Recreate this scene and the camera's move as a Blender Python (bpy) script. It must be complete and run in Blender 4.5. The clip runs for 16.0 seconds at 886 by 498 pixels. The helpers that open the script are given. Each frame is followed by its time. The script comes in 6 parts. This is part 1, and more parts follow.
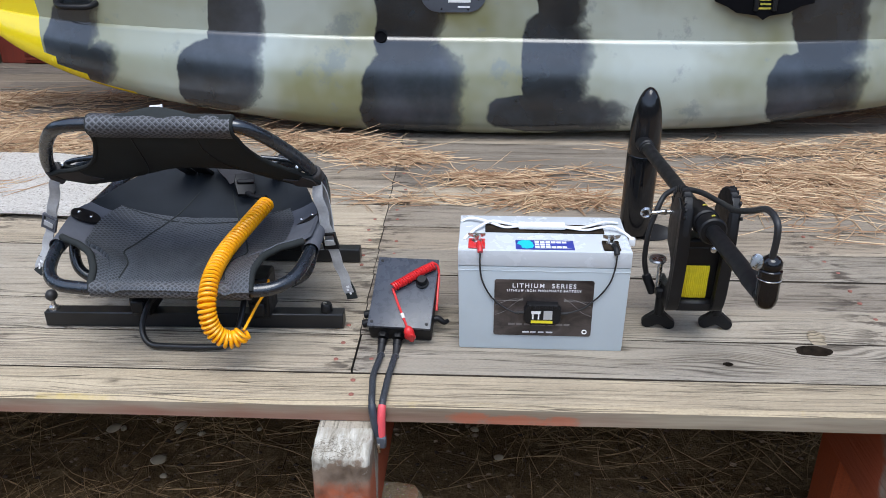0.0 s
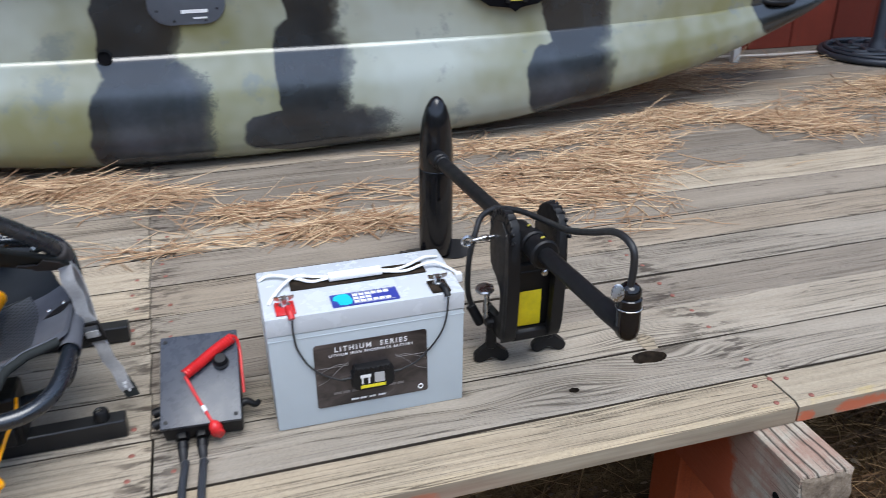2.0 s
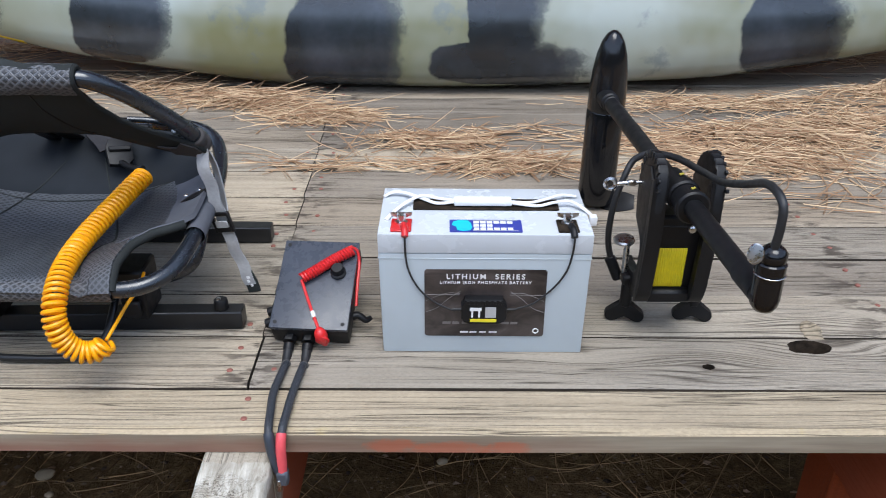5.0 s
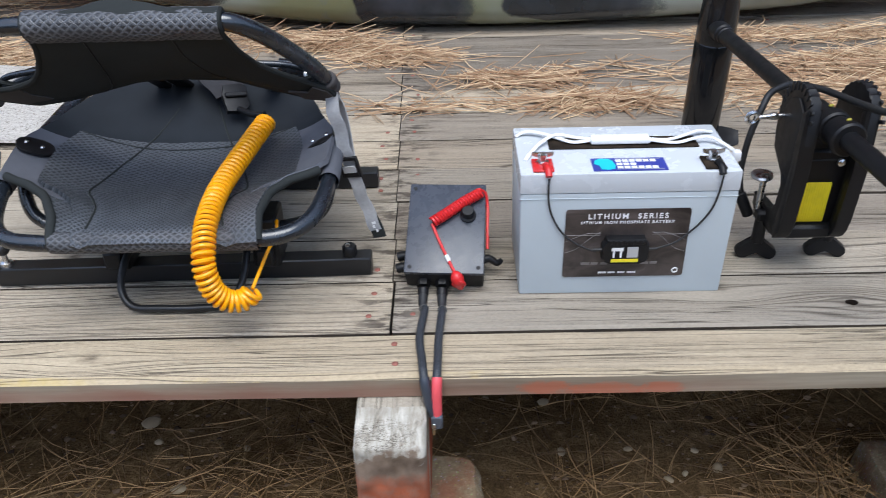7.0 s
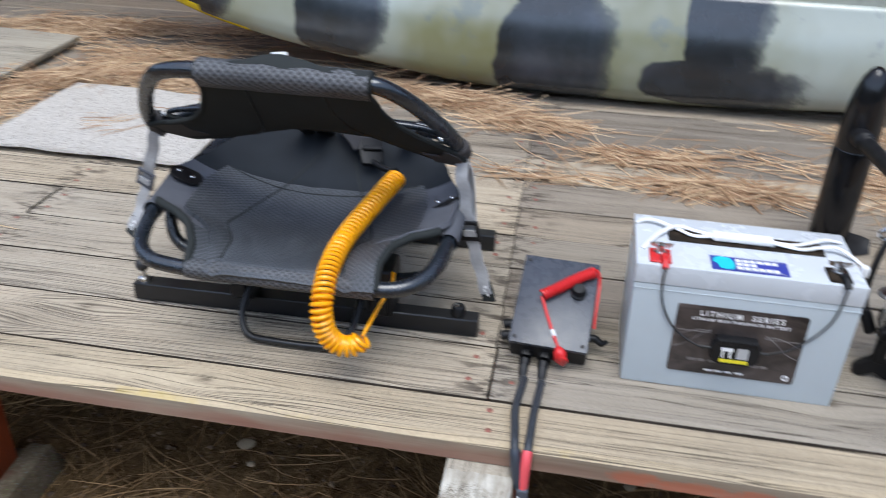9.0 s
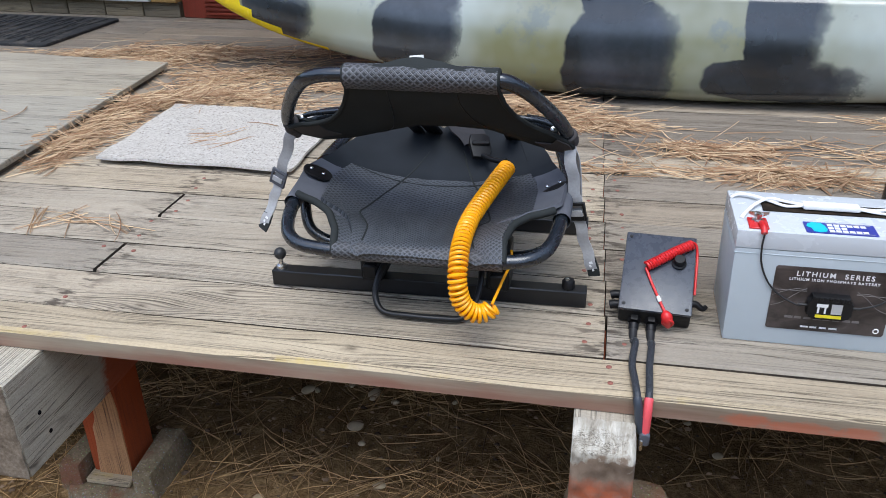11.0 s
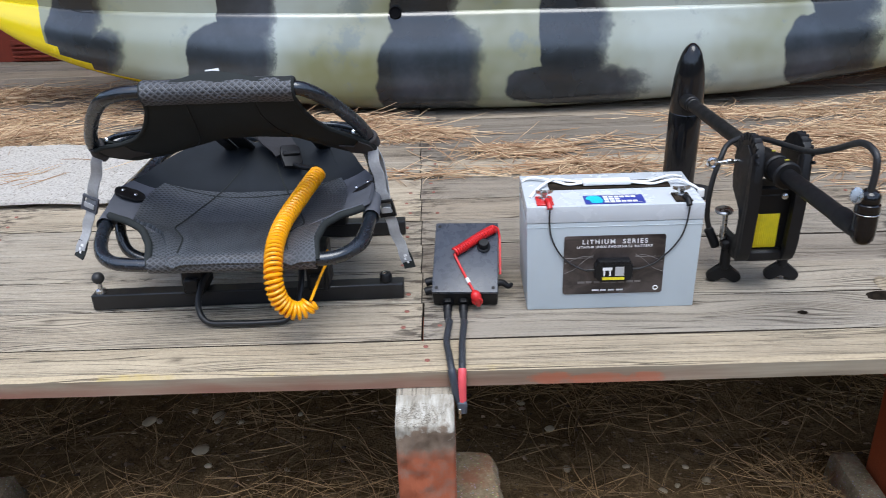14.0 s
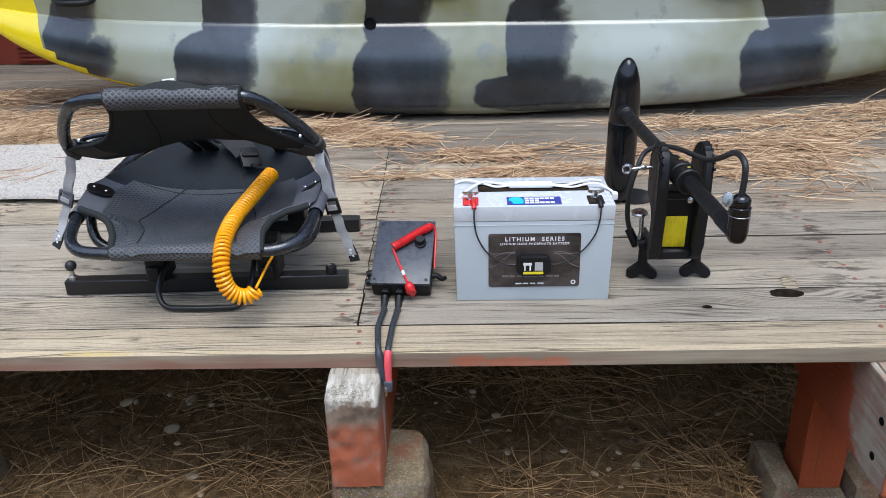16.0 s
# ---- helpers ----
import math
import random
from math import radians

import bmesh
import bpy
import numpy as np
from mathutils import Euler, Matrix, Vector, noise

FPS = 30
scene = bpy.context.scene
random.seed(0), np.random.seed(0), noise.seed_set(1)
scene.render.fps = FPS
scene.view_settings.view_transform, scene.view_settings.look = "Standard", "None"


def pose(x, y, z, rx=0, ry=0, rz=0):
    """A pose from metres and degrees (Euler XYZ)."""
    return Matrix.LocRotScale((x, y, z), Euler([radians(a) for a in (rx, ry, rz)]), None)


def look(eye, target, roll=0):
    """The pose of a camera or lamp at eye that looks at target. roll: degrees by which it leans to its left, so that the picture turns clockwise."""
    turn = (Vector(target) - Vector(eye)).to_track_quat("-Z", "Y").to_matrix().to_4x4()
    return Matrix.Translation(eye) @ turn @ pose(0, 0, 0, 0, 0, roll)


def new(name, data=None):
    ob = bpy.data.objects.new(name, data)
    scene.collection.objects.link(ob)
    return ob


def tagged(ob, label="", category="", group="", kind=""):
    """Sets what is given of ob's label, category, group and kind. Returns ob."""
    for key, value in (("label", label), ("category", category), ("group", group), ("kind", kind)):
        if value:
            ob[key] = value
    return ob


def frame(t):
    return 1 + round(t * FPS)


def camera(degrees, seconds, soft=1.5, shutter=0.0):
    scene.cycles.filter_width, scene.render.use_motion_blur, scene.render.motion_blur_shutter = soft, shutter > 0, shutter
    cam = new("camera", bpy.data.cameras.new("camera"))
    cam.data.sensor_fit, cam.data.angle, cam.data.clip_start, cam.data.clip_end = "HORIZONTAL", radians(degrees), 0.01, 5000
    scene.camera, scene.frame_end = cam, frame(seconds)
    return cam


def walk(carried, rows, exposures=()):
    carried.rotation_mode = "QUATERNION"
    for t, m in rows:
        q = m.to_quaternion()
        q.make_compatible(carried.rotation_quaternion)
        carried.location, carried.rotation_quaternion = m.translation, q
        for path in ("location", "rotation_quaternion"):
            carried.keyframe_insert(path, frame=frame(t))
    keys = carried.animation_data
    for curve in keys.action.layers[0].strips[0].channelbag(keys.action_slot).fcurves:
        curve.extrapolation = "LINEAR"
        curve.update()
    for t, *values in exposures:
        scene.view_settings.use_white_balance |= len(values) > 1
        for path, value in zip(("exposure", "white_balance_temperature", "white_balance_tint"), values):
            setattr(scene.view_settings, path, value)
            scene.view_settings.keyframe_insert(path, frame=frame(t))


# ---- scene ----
cam = camera(57.2, 16.0, soft=0.75, shutter=0.45)
PATH = [
    (0, (0.239, -1.168, 0.879), (0.147, 0.64, 0.029), -0.3),
    (0.5, (0.229, -1.164, 0.876), (0.136, 0.646, 0.029), -1.0),
    (1, (0.228, -1.131, 0.871), (0.152, 0.688, 0.041), -1.8),
    (1.5, (0.201, -1.027, 0.87), (0.441, 0.77, 0.025), -0.1),
    (2, (0.156, -0.905, 0.874), (0.664, 0.823, 0.005), -0.6),
    (2.5, (0.159, -0.848, 0.859), (0.797, 0.824, -0.034), -0.3),
    (3, (0.166, -0.839, 0.842), (0.886, 0.79, -0.066), 0.3),
    (3.5, (0.169, -0.845, 0.837), (0.824, 0.806, -0.083), -0.0),
    (4, (0.25, -0.855, 0.814), (0.592, 0.884, -0.114), 0.1),
    (4.2, (0.296, -0.866, 0.807), (0.483, 0.894, -0.126), -0.1),
    (6.3, (0.278, -0.862, 0.77), (0.224, 0.861, -0.245), 0.3),
    (6.5, (0.224, -0.852, 0.777), (0.173, 0.858, -0.257), 0.2),
    (7, (0.094, -0.851, 0.776), (0.068, 0.84, -0.292), -1.6),
    (7.5, (0.073, -0.842, 0.777), (0.03, 0.834, -0.312), -2.3),
    (8, (0.069, -0.827, 0.776), (0.06, 0.84, -0.329), -1.8),
    (8.5, (0.084, -0.833, 0.796), (0.042, 0.856, -0.275), 0.4),
    (9, (0.084, -0.865, 0.816), (-0.205, 0.864, -0.146), 1.8),
    (9.5, (0.078, -0.904, 0.809), (-0.419, 0.808, -0.098), 0.1),
    (10, (0.043, -0.951, 0.81), (-0.432, 0.762, -0.106), -0.4),
    (10.2, (0.0, -0.979, 0.827), (-0.433, 0.736, -0.107), -0.3),
    (12.3, (-0.049, -1.138, 0.806), (-0.372, 0.637, -0.056), -2.0),
    (12.5, (-0.04, -1.144, 0.802), (-0.359, 0.635, -0.055), -2.4),
    (13, (-0.008, -1.151, 0.799), (-0.281, 0.635, -0.057), -3.4),
    (13.5, (0.019, -1.158, 0.802), (-0.082, 0.645, -0.058), -2.3),
    (14, (0.058, -1.163, 0.8), (0.032, 0.645, -0.055), -2.1),
    (14.5, (0.139, -1.189, 0.808), (0.118, 0.619, -0.048), -2.3),
    (15, (0.217, -1.246, 0.813), (0.179, 0.562, -0.042), -1.4),
    (15.5, (0.233, -1.284, 0.829), (0.182, 0.524, -0.024), -1.3),
    (16, (0.226, -1.31, 0.846), (0.163, 0.501, 0.0), -1.7),
]
walk(cam, [(t, look(eye, target, roll)) for t, eye, target, roll in PATH])

# ---------------------------------------------------------------- world and light
world = bpy.data.worlds.new("overcast_sky")
scene.world = world
world.use_nodes = True
wn = world.node_tree
sky = wn.nodes.new("ShaderNodeTexSky")
sky.sky_type = "NISHITA"
sky.sun_disc = False
sky.sun_elevation = radians(69)
sky.sun_rotation = radians(200)
sky.air_density, sky.dust_density, sky.ozone_density = 1.0, 1.0, 1.0
soften = wn.nodes.new("ShaderNodeHueSaturation")
soften.inputs["Saturation"].default_value = 0.85
wn.links.new(sky.outputs[0], soften.inputs["Color"])
wn.links.new(soften.outputs[0], wn.nodes["Background"].inputs[0])
wn.nodes["Background"].inputs[1].default_value = 0.15
sun_data = bpy.data.lights.new("sun", "SUN")
sun_data.energy, sun_data.angle, sun_data.color = 1.2, radians(40), (0.945, 0.985, 1.0)
sun = new("sun", sun_data)
sun.matrix_world = look((0.4, -2.2, 6.0), (0, 0, 0))
scene.view_settings.exposure = 1.15


# ---------------------------------------------------------------- mesh helpers
def place(m, co):
    return m @ Vector(co) if m else Vector(co)


def box(bm, x0, x1, y0, y1, z0, z1, bevel=0.0, m=None, seg=1):
    """A block with bevelled edges."""
    vs = [bm.verts.new(place(m, (x, y, z))) for x in (x0, x1) for y in (y0, y1) for z in (z0, z1)]
    quads = ((0, 1, 3, 2), (4, 6, 7, 5), (0, 4, 5, 1), (2, 3, 7, 6), (0, 2, 6, 4), (1, 5, 7, 3))
    fs = [bm.faces.new([vs[i] for i in q]) for q in quads]
    if bevel:
        es = list({e for f in fs for e in f.edges})
        bmesh.ops.bevel(bm, geom=es, offset=bevel, segments=seg, profile=0.6, affect="EDGES")
    return bm


def tube(bm, pts, r, seg=10, closed=False, caps=True, flat=None):
    """A round (or flattened) section swept along points."""
    pts = [Vector(p) for p in pts]
    n = len(pts)
    rad = r if callable(r) else (lambda i: r)
    rings, normal = [], None
    for i, p in enumerate(pts):
        a = pts[(i - 1) % n] if (closed or i) else p
        b = pts[(i + 1) % n] if (closed or i < n - 1) else p
        d = (b - a).normalized()
        if normal is None:
            ref = Vector((0, 0, 1)) if abs(d.z) < 0.9 else Vector((1, 0, 0))
            normal = (ref - d * ref.dot(d)).normalized()
        else:
            normal = (normal - d * normal.dot(d)).normalized()
        side = d.cross(normal)
        ring = []
        for k in range(seg):
            t = 2 * math.pi * k / seg
            u, v = rad(i) * math.cos(t), rad(i) * math.sin(t)
            if flat:
                u, v = u * flat[0], v * flat[1]
            ring.append(bm.verts.new(p + normal * u + side * v))
        rings.append(ring)
    for i in range(n if closed else n - 1):
        a, b = rings[i], rings[(i + 1) % n]
        for k in range(seg):
            bm.faces.new((a[k], a[(k + 1) % seg], b[(k + 1) % seg], b[k]))
    if caps and not closed:
        bm.faces.new(rings[0][::-1])
        bm.faces.new(rings[-1])
    return bm


def spline(pts, n=8, closed=False):
    """Catmull-Rom points through pts."""
    P = [Vector(p) for p in pts]
    out, N = [], len(pts)
    for i in range(N if closed else N - 1):
        if closed:
            a, b, c, d = P[(i - 1) % N], P[i], P[(i + 1) % N], P[(i + 2) % N]
        else:
            a, b, c, d = P[max(i - 1, 0)], P[i], P[i + 1], P[min(i + 2, N - 1)]
        for k in range(n):
            t = k / n
            out.append(0.5 * ((2 * b) + (c - a) * t + (2 * a - 5 * b + 4 * c - d) * t * t + (3 * b - a - 3 * c + d) * t ** 3))
    if not closed:
        out.append(P[-1])
    return out


def lathe(bm, profile, m=None, seg=24):
    """Rings of (radius, height) turned round z."""
    rings = []
    for r, z in profile:
        rings.append([bm.verts.new(place(m, (r * math.cos(2 * math.pi * k / seg), r * math.sin(2 * math.pi * k / seg), z))) for k in range(seg)])
    for a, b in zip(rings, rings[1:]):
        for k in range(seg):
            bm.faces.new((a[k], a[(k + 1) % seg], b[(k + 1) % seg], b[k]))
    bm.faces.new(rings[0][::-1])
    bm.faces.new(rings[-1])
    return bm


def prism(bm, outline, t0, t1, m=None, bevel=0.0):
    """A flat outline (u, v) given thickness from t0 to t1 along w."""
    lo = [bm.verts.new(place(m, (u, v, t0))) for u, v in outline]
    hi = [bm.verts.new(place(m, (u, v, t1))) for u, v in outline]
    n = len(outline)
    fs = [bm.faces.new(lo[::-1]), bm.faces.new(hi)]
    for i in range(n):
        fs.append(bm.faces.new((lo[i], lo[(i + 1) % n], hi[(i + 1) % n], hi[i])))
    if bevel:
        es = list(set(fs[0].edges) | set(fs[1].edges))
        bmesh.ops.bevel(bm, geom=es, offset=bevel, segments=2, profile=0.6, affect="EDGES")
    return bm


def sheet(bm, fn, nu, nv, thick=0.0, size=None):
    """A sheet fn(u, v), u and v from 0 to 1, with thickness; size: metres that its weave coordinates span."""
    g = [[bm.verts.new(fn(i / nu, j / nv)) for j in range(nv + 1)] for i in range(nu + 1)]
    fs = []
    for i in range(nu):
        for j in range(nv):
            fs.append(bm.faces.new((g[i][j], g[i + 1][j], g[i + 1][j + 1], g[i][j + 1])))
    if size:
        layer = bm.loops.layers.uv.new("weave")
        where = {g[i][j]: (size[0] * i / nu, size[1] * j / nv) for i in range(nu + 1) for j in range(nv + 1)}
        for f in fs:
            for corner in f.loops:
                corner[layer].uv = where[corner.vert]
    if thick:
        bm.normal_update()
        bmesh.ops.solidify(bm, geom=fs, thickness=thick)
    return bm


def ribbon(bm, pts, across, width, thick):
    """A flat band along points, its width along one direction."""
    P = [Vector(p) for p in pts]
    rings = []
    for i, p in enumerate(P):
        d = (P[min(i + 1, len(P) - 1)] - P[max(i - 1, 0)]).normalized()
        w = Vector(across)
        w = (w - d * w.dot(d)).normalized()
        t = d.cross(w) * (thick / 2)
        w = w * (width / 2)
        rings.append([bm.verts.new(p + a) for a in (w + t, w - t, -w - t, -w + t)])
    for a, b in zip(rings, rings[1:]):
        for k in range(4):
            bm.faces.new((a[k], a[(k + 1) % 4], b[(k + 1) % 4], b[k]))
    bm.faces.new(rings[0][::-1])
    bm.faces.new(rings[-1])
    return bm


def rounded(w, h, r, n=5, cx=0.0, cy=0.0):
    """The outline of a rounded rectangle."""
    out = []
    for sx, sy, a0 in ((1, 1, 0), (-1, 1, 90), (-1, -1, 180), (1, -1, 270)):
        for k in range(n + 1):
            a = radians(a0 + 90 * k / n)
            out.append((cx + sx * (w / 2 - r) + r * math.cos(a), cy + sy * (h / 2 - r) + r * math.sin(a)))
    return out


def mesh_of(bm, name, material, smooth=40):
    bmesh.ops.recalc_face_normals(bm, faces=bm.faces[:])
    data = bpy.data.meshes.new(name)
    bm.to_mesh(data)
    bm.free()
    if smooth:
        data.polygons.foreach_set("use_smooth", [True] * len(data.polygons))
        data.set_sharp_from_angle(angle=radians(smooth))
    for one in material if isinstance(material, (list, tuple)) else (material,):
        data.materials.append(one)
    return data


def part(name, bm, material, parent=None, label="", smooth=40):
    ob = new(name, mesh_of(bm, name, material, smooth))
    if parent:
        ob.parent = parent
    if label:
        ob["label"] = label
    return ob


def thing(name, label, category, group="", kind="", at=None):
    ob = new(name)
    if at is not None:
        ob.matrix_world = at
    return tagged(ob, label, category, group, kind)


def B():
    return bmesh.new()


def axis(p0, p1):
    """A pose at p0 whose z points to p1."""
    d = Vector(p1) - Vector(p0)
    return Matrix.Translation(p0) @ d.to_track_quat("Z", "Y").to_matrix().to_4x4()


def rod(bm, p0, p1, r, seg=12, bevel=0.0):
    h = (Vector(p1) - Vector(p0)).length
    b = min(bevel, r * 0.5, h * 0.4)
    prof = [(r - b, 0), (r, b), (r, h - b), (r - b, h)] if b else [(r, 0), (r, h)]
    return lathe(bm, prof, axis(p0, p1), seg)


def letters(text, size, m, material, parent, name="lettering", depth=0.0002, spacing=1.0):
    data = bpy.data.curves.new(name, "FONT")
    data.body, data.size, data.extrude, data.align_x, data.align_y = text, size, depth, "CENTER", "CENTER"
    data.space_character, data.offset = spacing, size * 0.022
    data.materials.append(material)
    ob = new(name, data)
    ob.parent = parent
    ob.matrix_local = m
    return ob


# ---------------------------------------------------------------- materials
class Nodes:
    """A small writer of node materials."""

    def __init__(self, name, rough=0.5, metal=0.0, spec=0.5):
        self.mat = bpy.data.materials.new(name)
        self.mat.use_nodes = True
        self.tree = self.mat.node_tree
        self.bsdf = self.tree.nodes["Principled BSDF"]
        self.bsdf.inputs["Roughness"].default_value = rough
        self.bsdf.inputs["Metallic"].default_value = metal
        self.bsdf.inputs["Specular IOR Level"].default_value = spec
        self.coords = self.tree.nodes.new("ShaderNodeTexCoord").outputs["Object"]

    def node(self, kind, **values):
        n = self.tree.nodes.new(kind)
        for k, v in values.items():
            setattr(n, k, v)
        return n

    def feed(self, socket, value):
        if isinstance(value, bpy.types.NodeSocket):
            self.tree.links.new(value, socket)
        elif isinstance(value, (tuple, list)) and len(value) == 3 and socket.type == "RGBA":
            socket.default_value = (*value, 1)
        else:
            socket.default_value = value

    def scaled(self, scale, offset=(0, 0, 0), source=None):
        n = self.node("ShaderNodeMapping")
        self.feed(n.inputs[0], source or self.coords)
        n.inputs["Scale"].default_value = scale
        n.inputs["Location"].default_value = offset
        return n.outputs[0]

    def noise(self, scale, detail=4, rough=0.6, source=None, distortion=0.0):
        n = self.node("ShaderNodeTexNoise")
        self.feed(n.inputs["Vector"], source or self.coords)
        n.inputs["Scale"].default_value, n.inputs["Detail"].default_value = scale, detail
        n.inputs["Roughness"].default_value, n.inputs["Distortion"].default_value = rough, distortion
        return n.outputs["Fac"]

    def ramp(self, fac, *stops):
        n = self.node("ShaderNodeValToRGB")
        self.feed(n.inputs[0], fac)
        el = n.color_ramp.elements
        while len(el) < len(stops):
            el.new(0.5)
        for e, (pos, col) in zip(el, stops):
            e.position = pos
            e.color = (*col, 1) if isinstance(col, tuple) else (col, col, col, 1)
        return n.outputs[0]

    def mix(self, fac, a, b, mode="MIX"):
        n = self.node("ShaderNodeMix", data_type="RGBA", blend_type=mode)
        self.feed(n.inputs[0], fac)
        self.feed(n.inputs[6], a)
        self.feed(n.inputs[7], b)
        return n.outputs[2]

    def math(self, op, a, b=0.0, clamp=False):
        n = self.node("ShaderNodeMath", operation=op, use_clamp=clamp)
        self.feed(n.inputs[0], a)
        self.feed(n.inputs[1], b)
        return n.outputs[0]

    def vec(self, op, a, b):
        n = self.node("ShaderNodeVectorMath", operation=op)
        self.feed(n.inputs[0], a)
        self.feed(n.inputs[1], b)
        return n.outputs["Value"] if op in ("LENGTH", "DISTANCE", "DOT_PRODUCT") else n.outputs[0]

    def random(self):
        return self.node("ShaderNodeObjectInfo").outputs["Random"]

    def island(self):
        return self.node("ShaderNodeNewGeometry").outputs["Random Per Island"]

    def colour(self, value):
        self.feed(self.bsdf.inputs["Base Color"], value)
        return self

    def rough(self, value):
        self.feed(self.bsdf.inputs["Roughness"], value)
        return self

    def bump(self, height, strength=0.3, distance=0.002):
        n = self.node("ShaderNodeBump")
        n.inputs["Strength"].default_value, n.inputs["Distance"].default_value = strength, distance
        self.feed(n.inputs["Height"], height)
        self.tree.links.new(n.outputs[0], self.bsdf.inputs["Normal"])
        return self


def plain(name, col, rough=0.5, metal=0.0, spec=0.5, vary=0.25, scale=30, bump=0.0, grime=0.0):
    """A surface of one colour with fine and coarse variation."""
    n = Nodes(name, rough, metal, spec)
    big, fine = n.noise(scale * 0.12, 3), n.noise(scale, 5)
    f = n.math("ADD", n.math("MULTIPLY", big, 0.6), n.math("MULTIPLY", fine, 0.4))
    low, high = tuple(c * (1 - vary) for c in col), tuple(min(1, c * (1 + vary)) for c in col)
    c = n.ramp(f, (0.3, low), (0.7, high))
    if grime:
        dirt = n.ramp(n.noise(scale * 0.3, 6, 0.7), (0.5, 0.0), (0.75, 1.0))
        c = n.mix(n.math("MULTIPLY", dirt, grime), c, (0.32, 0.28, 0.22))
    n.colour(c)
    n.rough(n.ramp(fine, (0.3, max(0.0, rough - 0.08)), (0.7, min(1.0, rough + 0.1))))
    if bump:
        n.bump(fine, bump, 0.001)
    return n.mat


KNOTS = ((0.915, 0.262), (0.725, 0.196), (-0.914, 0.160), (-0.752, 0.244), (0.935, 0.318), (0.985, 0.615))


def wood(name, light, mid, dark, along="x", paint=None, knots=(), contrast=1.0, stain=0.0, nailed=(), knotty=False, cracks=()):
    """Weathered timber with grain along one axis."""
    n = Nodes(name, 0.85, 0, 0.25)
    shift = n.node("ShaderNodeCombineXYZ")
    r = n.random()
    for k, f in enumerate((37.0, 11.0, 23.0)):
        n.feed(shift.inputs[k], n.math("MULTIPLY", r, f))
    here = n.node("ShaderNodeSeparateXYZ")
    n.feed(here.inputs[0], n.coords)
    cross_x = here.outputs[0]
    base, cores, whorl = n.coords, None, None
    for kx, ky in knots:
        # the grain bends round a knot
        d = n.vec("SUBTRACT", n.coords, (kx, ky, 0.0))
        sep = n.node("ShaderNodeSeparateXYZ")
        n.feed(sep.inputs[0], d)
        gx = n.math("MULTIPLY", n.math("MULTIPLY", sep.outputs[0], sep.outputs[0]), -75.0)
        gy = n.math("MULTIPLY", n.math("MULTIPLY", sep.outputs[1], sep.outputs[1]), -480.0)
        g = n.math("EXPONENT", n.math("ADD", gx, gy))
        bend = n.math("MULTIPLY", n.math("MULTIPLY", g, sep.outputs[1]), -0.75)
        whorl = g if whorl is None else n.math("MAXIMUM", whorl, g)
        comb = n.node("ShaderNodeCombineXYZ")
        n.feed(comb.inputs[1], bend)
        base = n.vec("ADD", base, comb.outputs[0])
        core = n.math("EXPONENT", n.math("ADD", n.math("MULTIPLY", gx, 55.0), n.math("MULTIPLY", gy, 14.0)))
        cores = core if cores is None else n.math("MAXIMUM", cores, core)
    if knotty:
        # a scatter of small knots, about one to a metre of board
        cells = n.node("ShaderNodeTexVoronoi", voronoi_dimensions="2D")
        flat = n.vec("ADD", n.vec("MULTIPLY", n.coords, (1.25, 7.1, 0.0)), shift.outputs[0])
        n.feed(cells.inputs["Vector"], flat)
        cells.inputs["Scale"].default_value = 1.0
        sep = n.node("ShaderNodeSeparateXYZ")
        n.feed(sep.inputs[0], n.vec("SUBTRACT", flat, cells.outputs["Position"]))
        pick = n.node("ShaderNodeSeparateColor")
        n.feed(pick.inputs[0], cells.outputs["Color"])
        gate = n.ramp(pick.outputs[0], (0.30, 0.0), (0.34, 1.0))
        gx = n.math("MULTIPLY", n.math("MULTIPLY", sep.outputs[0], sep.outputs[0]), -60.0)
        gy = n.math("MULTIPLY", n.math("MULTIPLY", sep.outputs[1], sep.outputs[1]), -8.5)
        g = n.math("MULTIPLY", n.math("EXPONENT", n.math("ADD", gx, gy)), gate)
        comb = n.node("ShaderNodeCombineXYZ")
        n.feed(comb.inputs[1], n.math("MULTIPLY", n.math("MULTIPLY", g, sep.outputs[1]), -0.105))
        base = n.vec("ADD", base, comb.outputs[0])
        core = n.math("MULTIPLY", n.math("EXPONENT", n.math("ADD", n.math("MULTIPLY", gx, 50.0), n.math("MULTIPLY", gy, 22.0))), gate)
        cores = core if cores is None else n.math("MAXIMUM", cores, core)
    moved = n.vec("ADD", base, shift.outputs[0])

    def along_grain(lengthwise, across):
        v = {"x": (lengthwise, across, across), "y": (across, lengthwise, across), "z": (across, across, lengthwise)}[along]
        return n.scaled(v, source=moved)

    streak = n.noise(1.0, 6, 0.60, along_grain(1.8, 80), 0.5)
    fine = n.noise(1.0, 4, 0.7, along_grain(16, 380))
    broad = n.noise(1.0, 4, 0.6, along_grain(0.9, 8), 0.4)
    cross = n.node("ShaderNodeSeparateXYZ")
    n.feed(cross.inputs[0], moved)
    lane = n.math("MULTIPLY", cross.outputs[{"x": 1, "y": 0, "z": 0}[along]], 120.0)
    lane = n.math("ADD", lane, n.math("MULTIPLY", n.noise(1.0, 3, 0.45, along_grain(0.8, 7)), 16.0))
    ring = n.ramp(n.math("PINGPONG", lane, 0.5), (0.02, 1.0), (0.07, 0.50), (0.17, 0.0))
    ring = n.math("MULTIPLY", ring, n.ramp(n.noise(1.0, 4, 0.6, along_grain(0.9, 13)), (0.50, 0.0), (0.61, 1.0)))
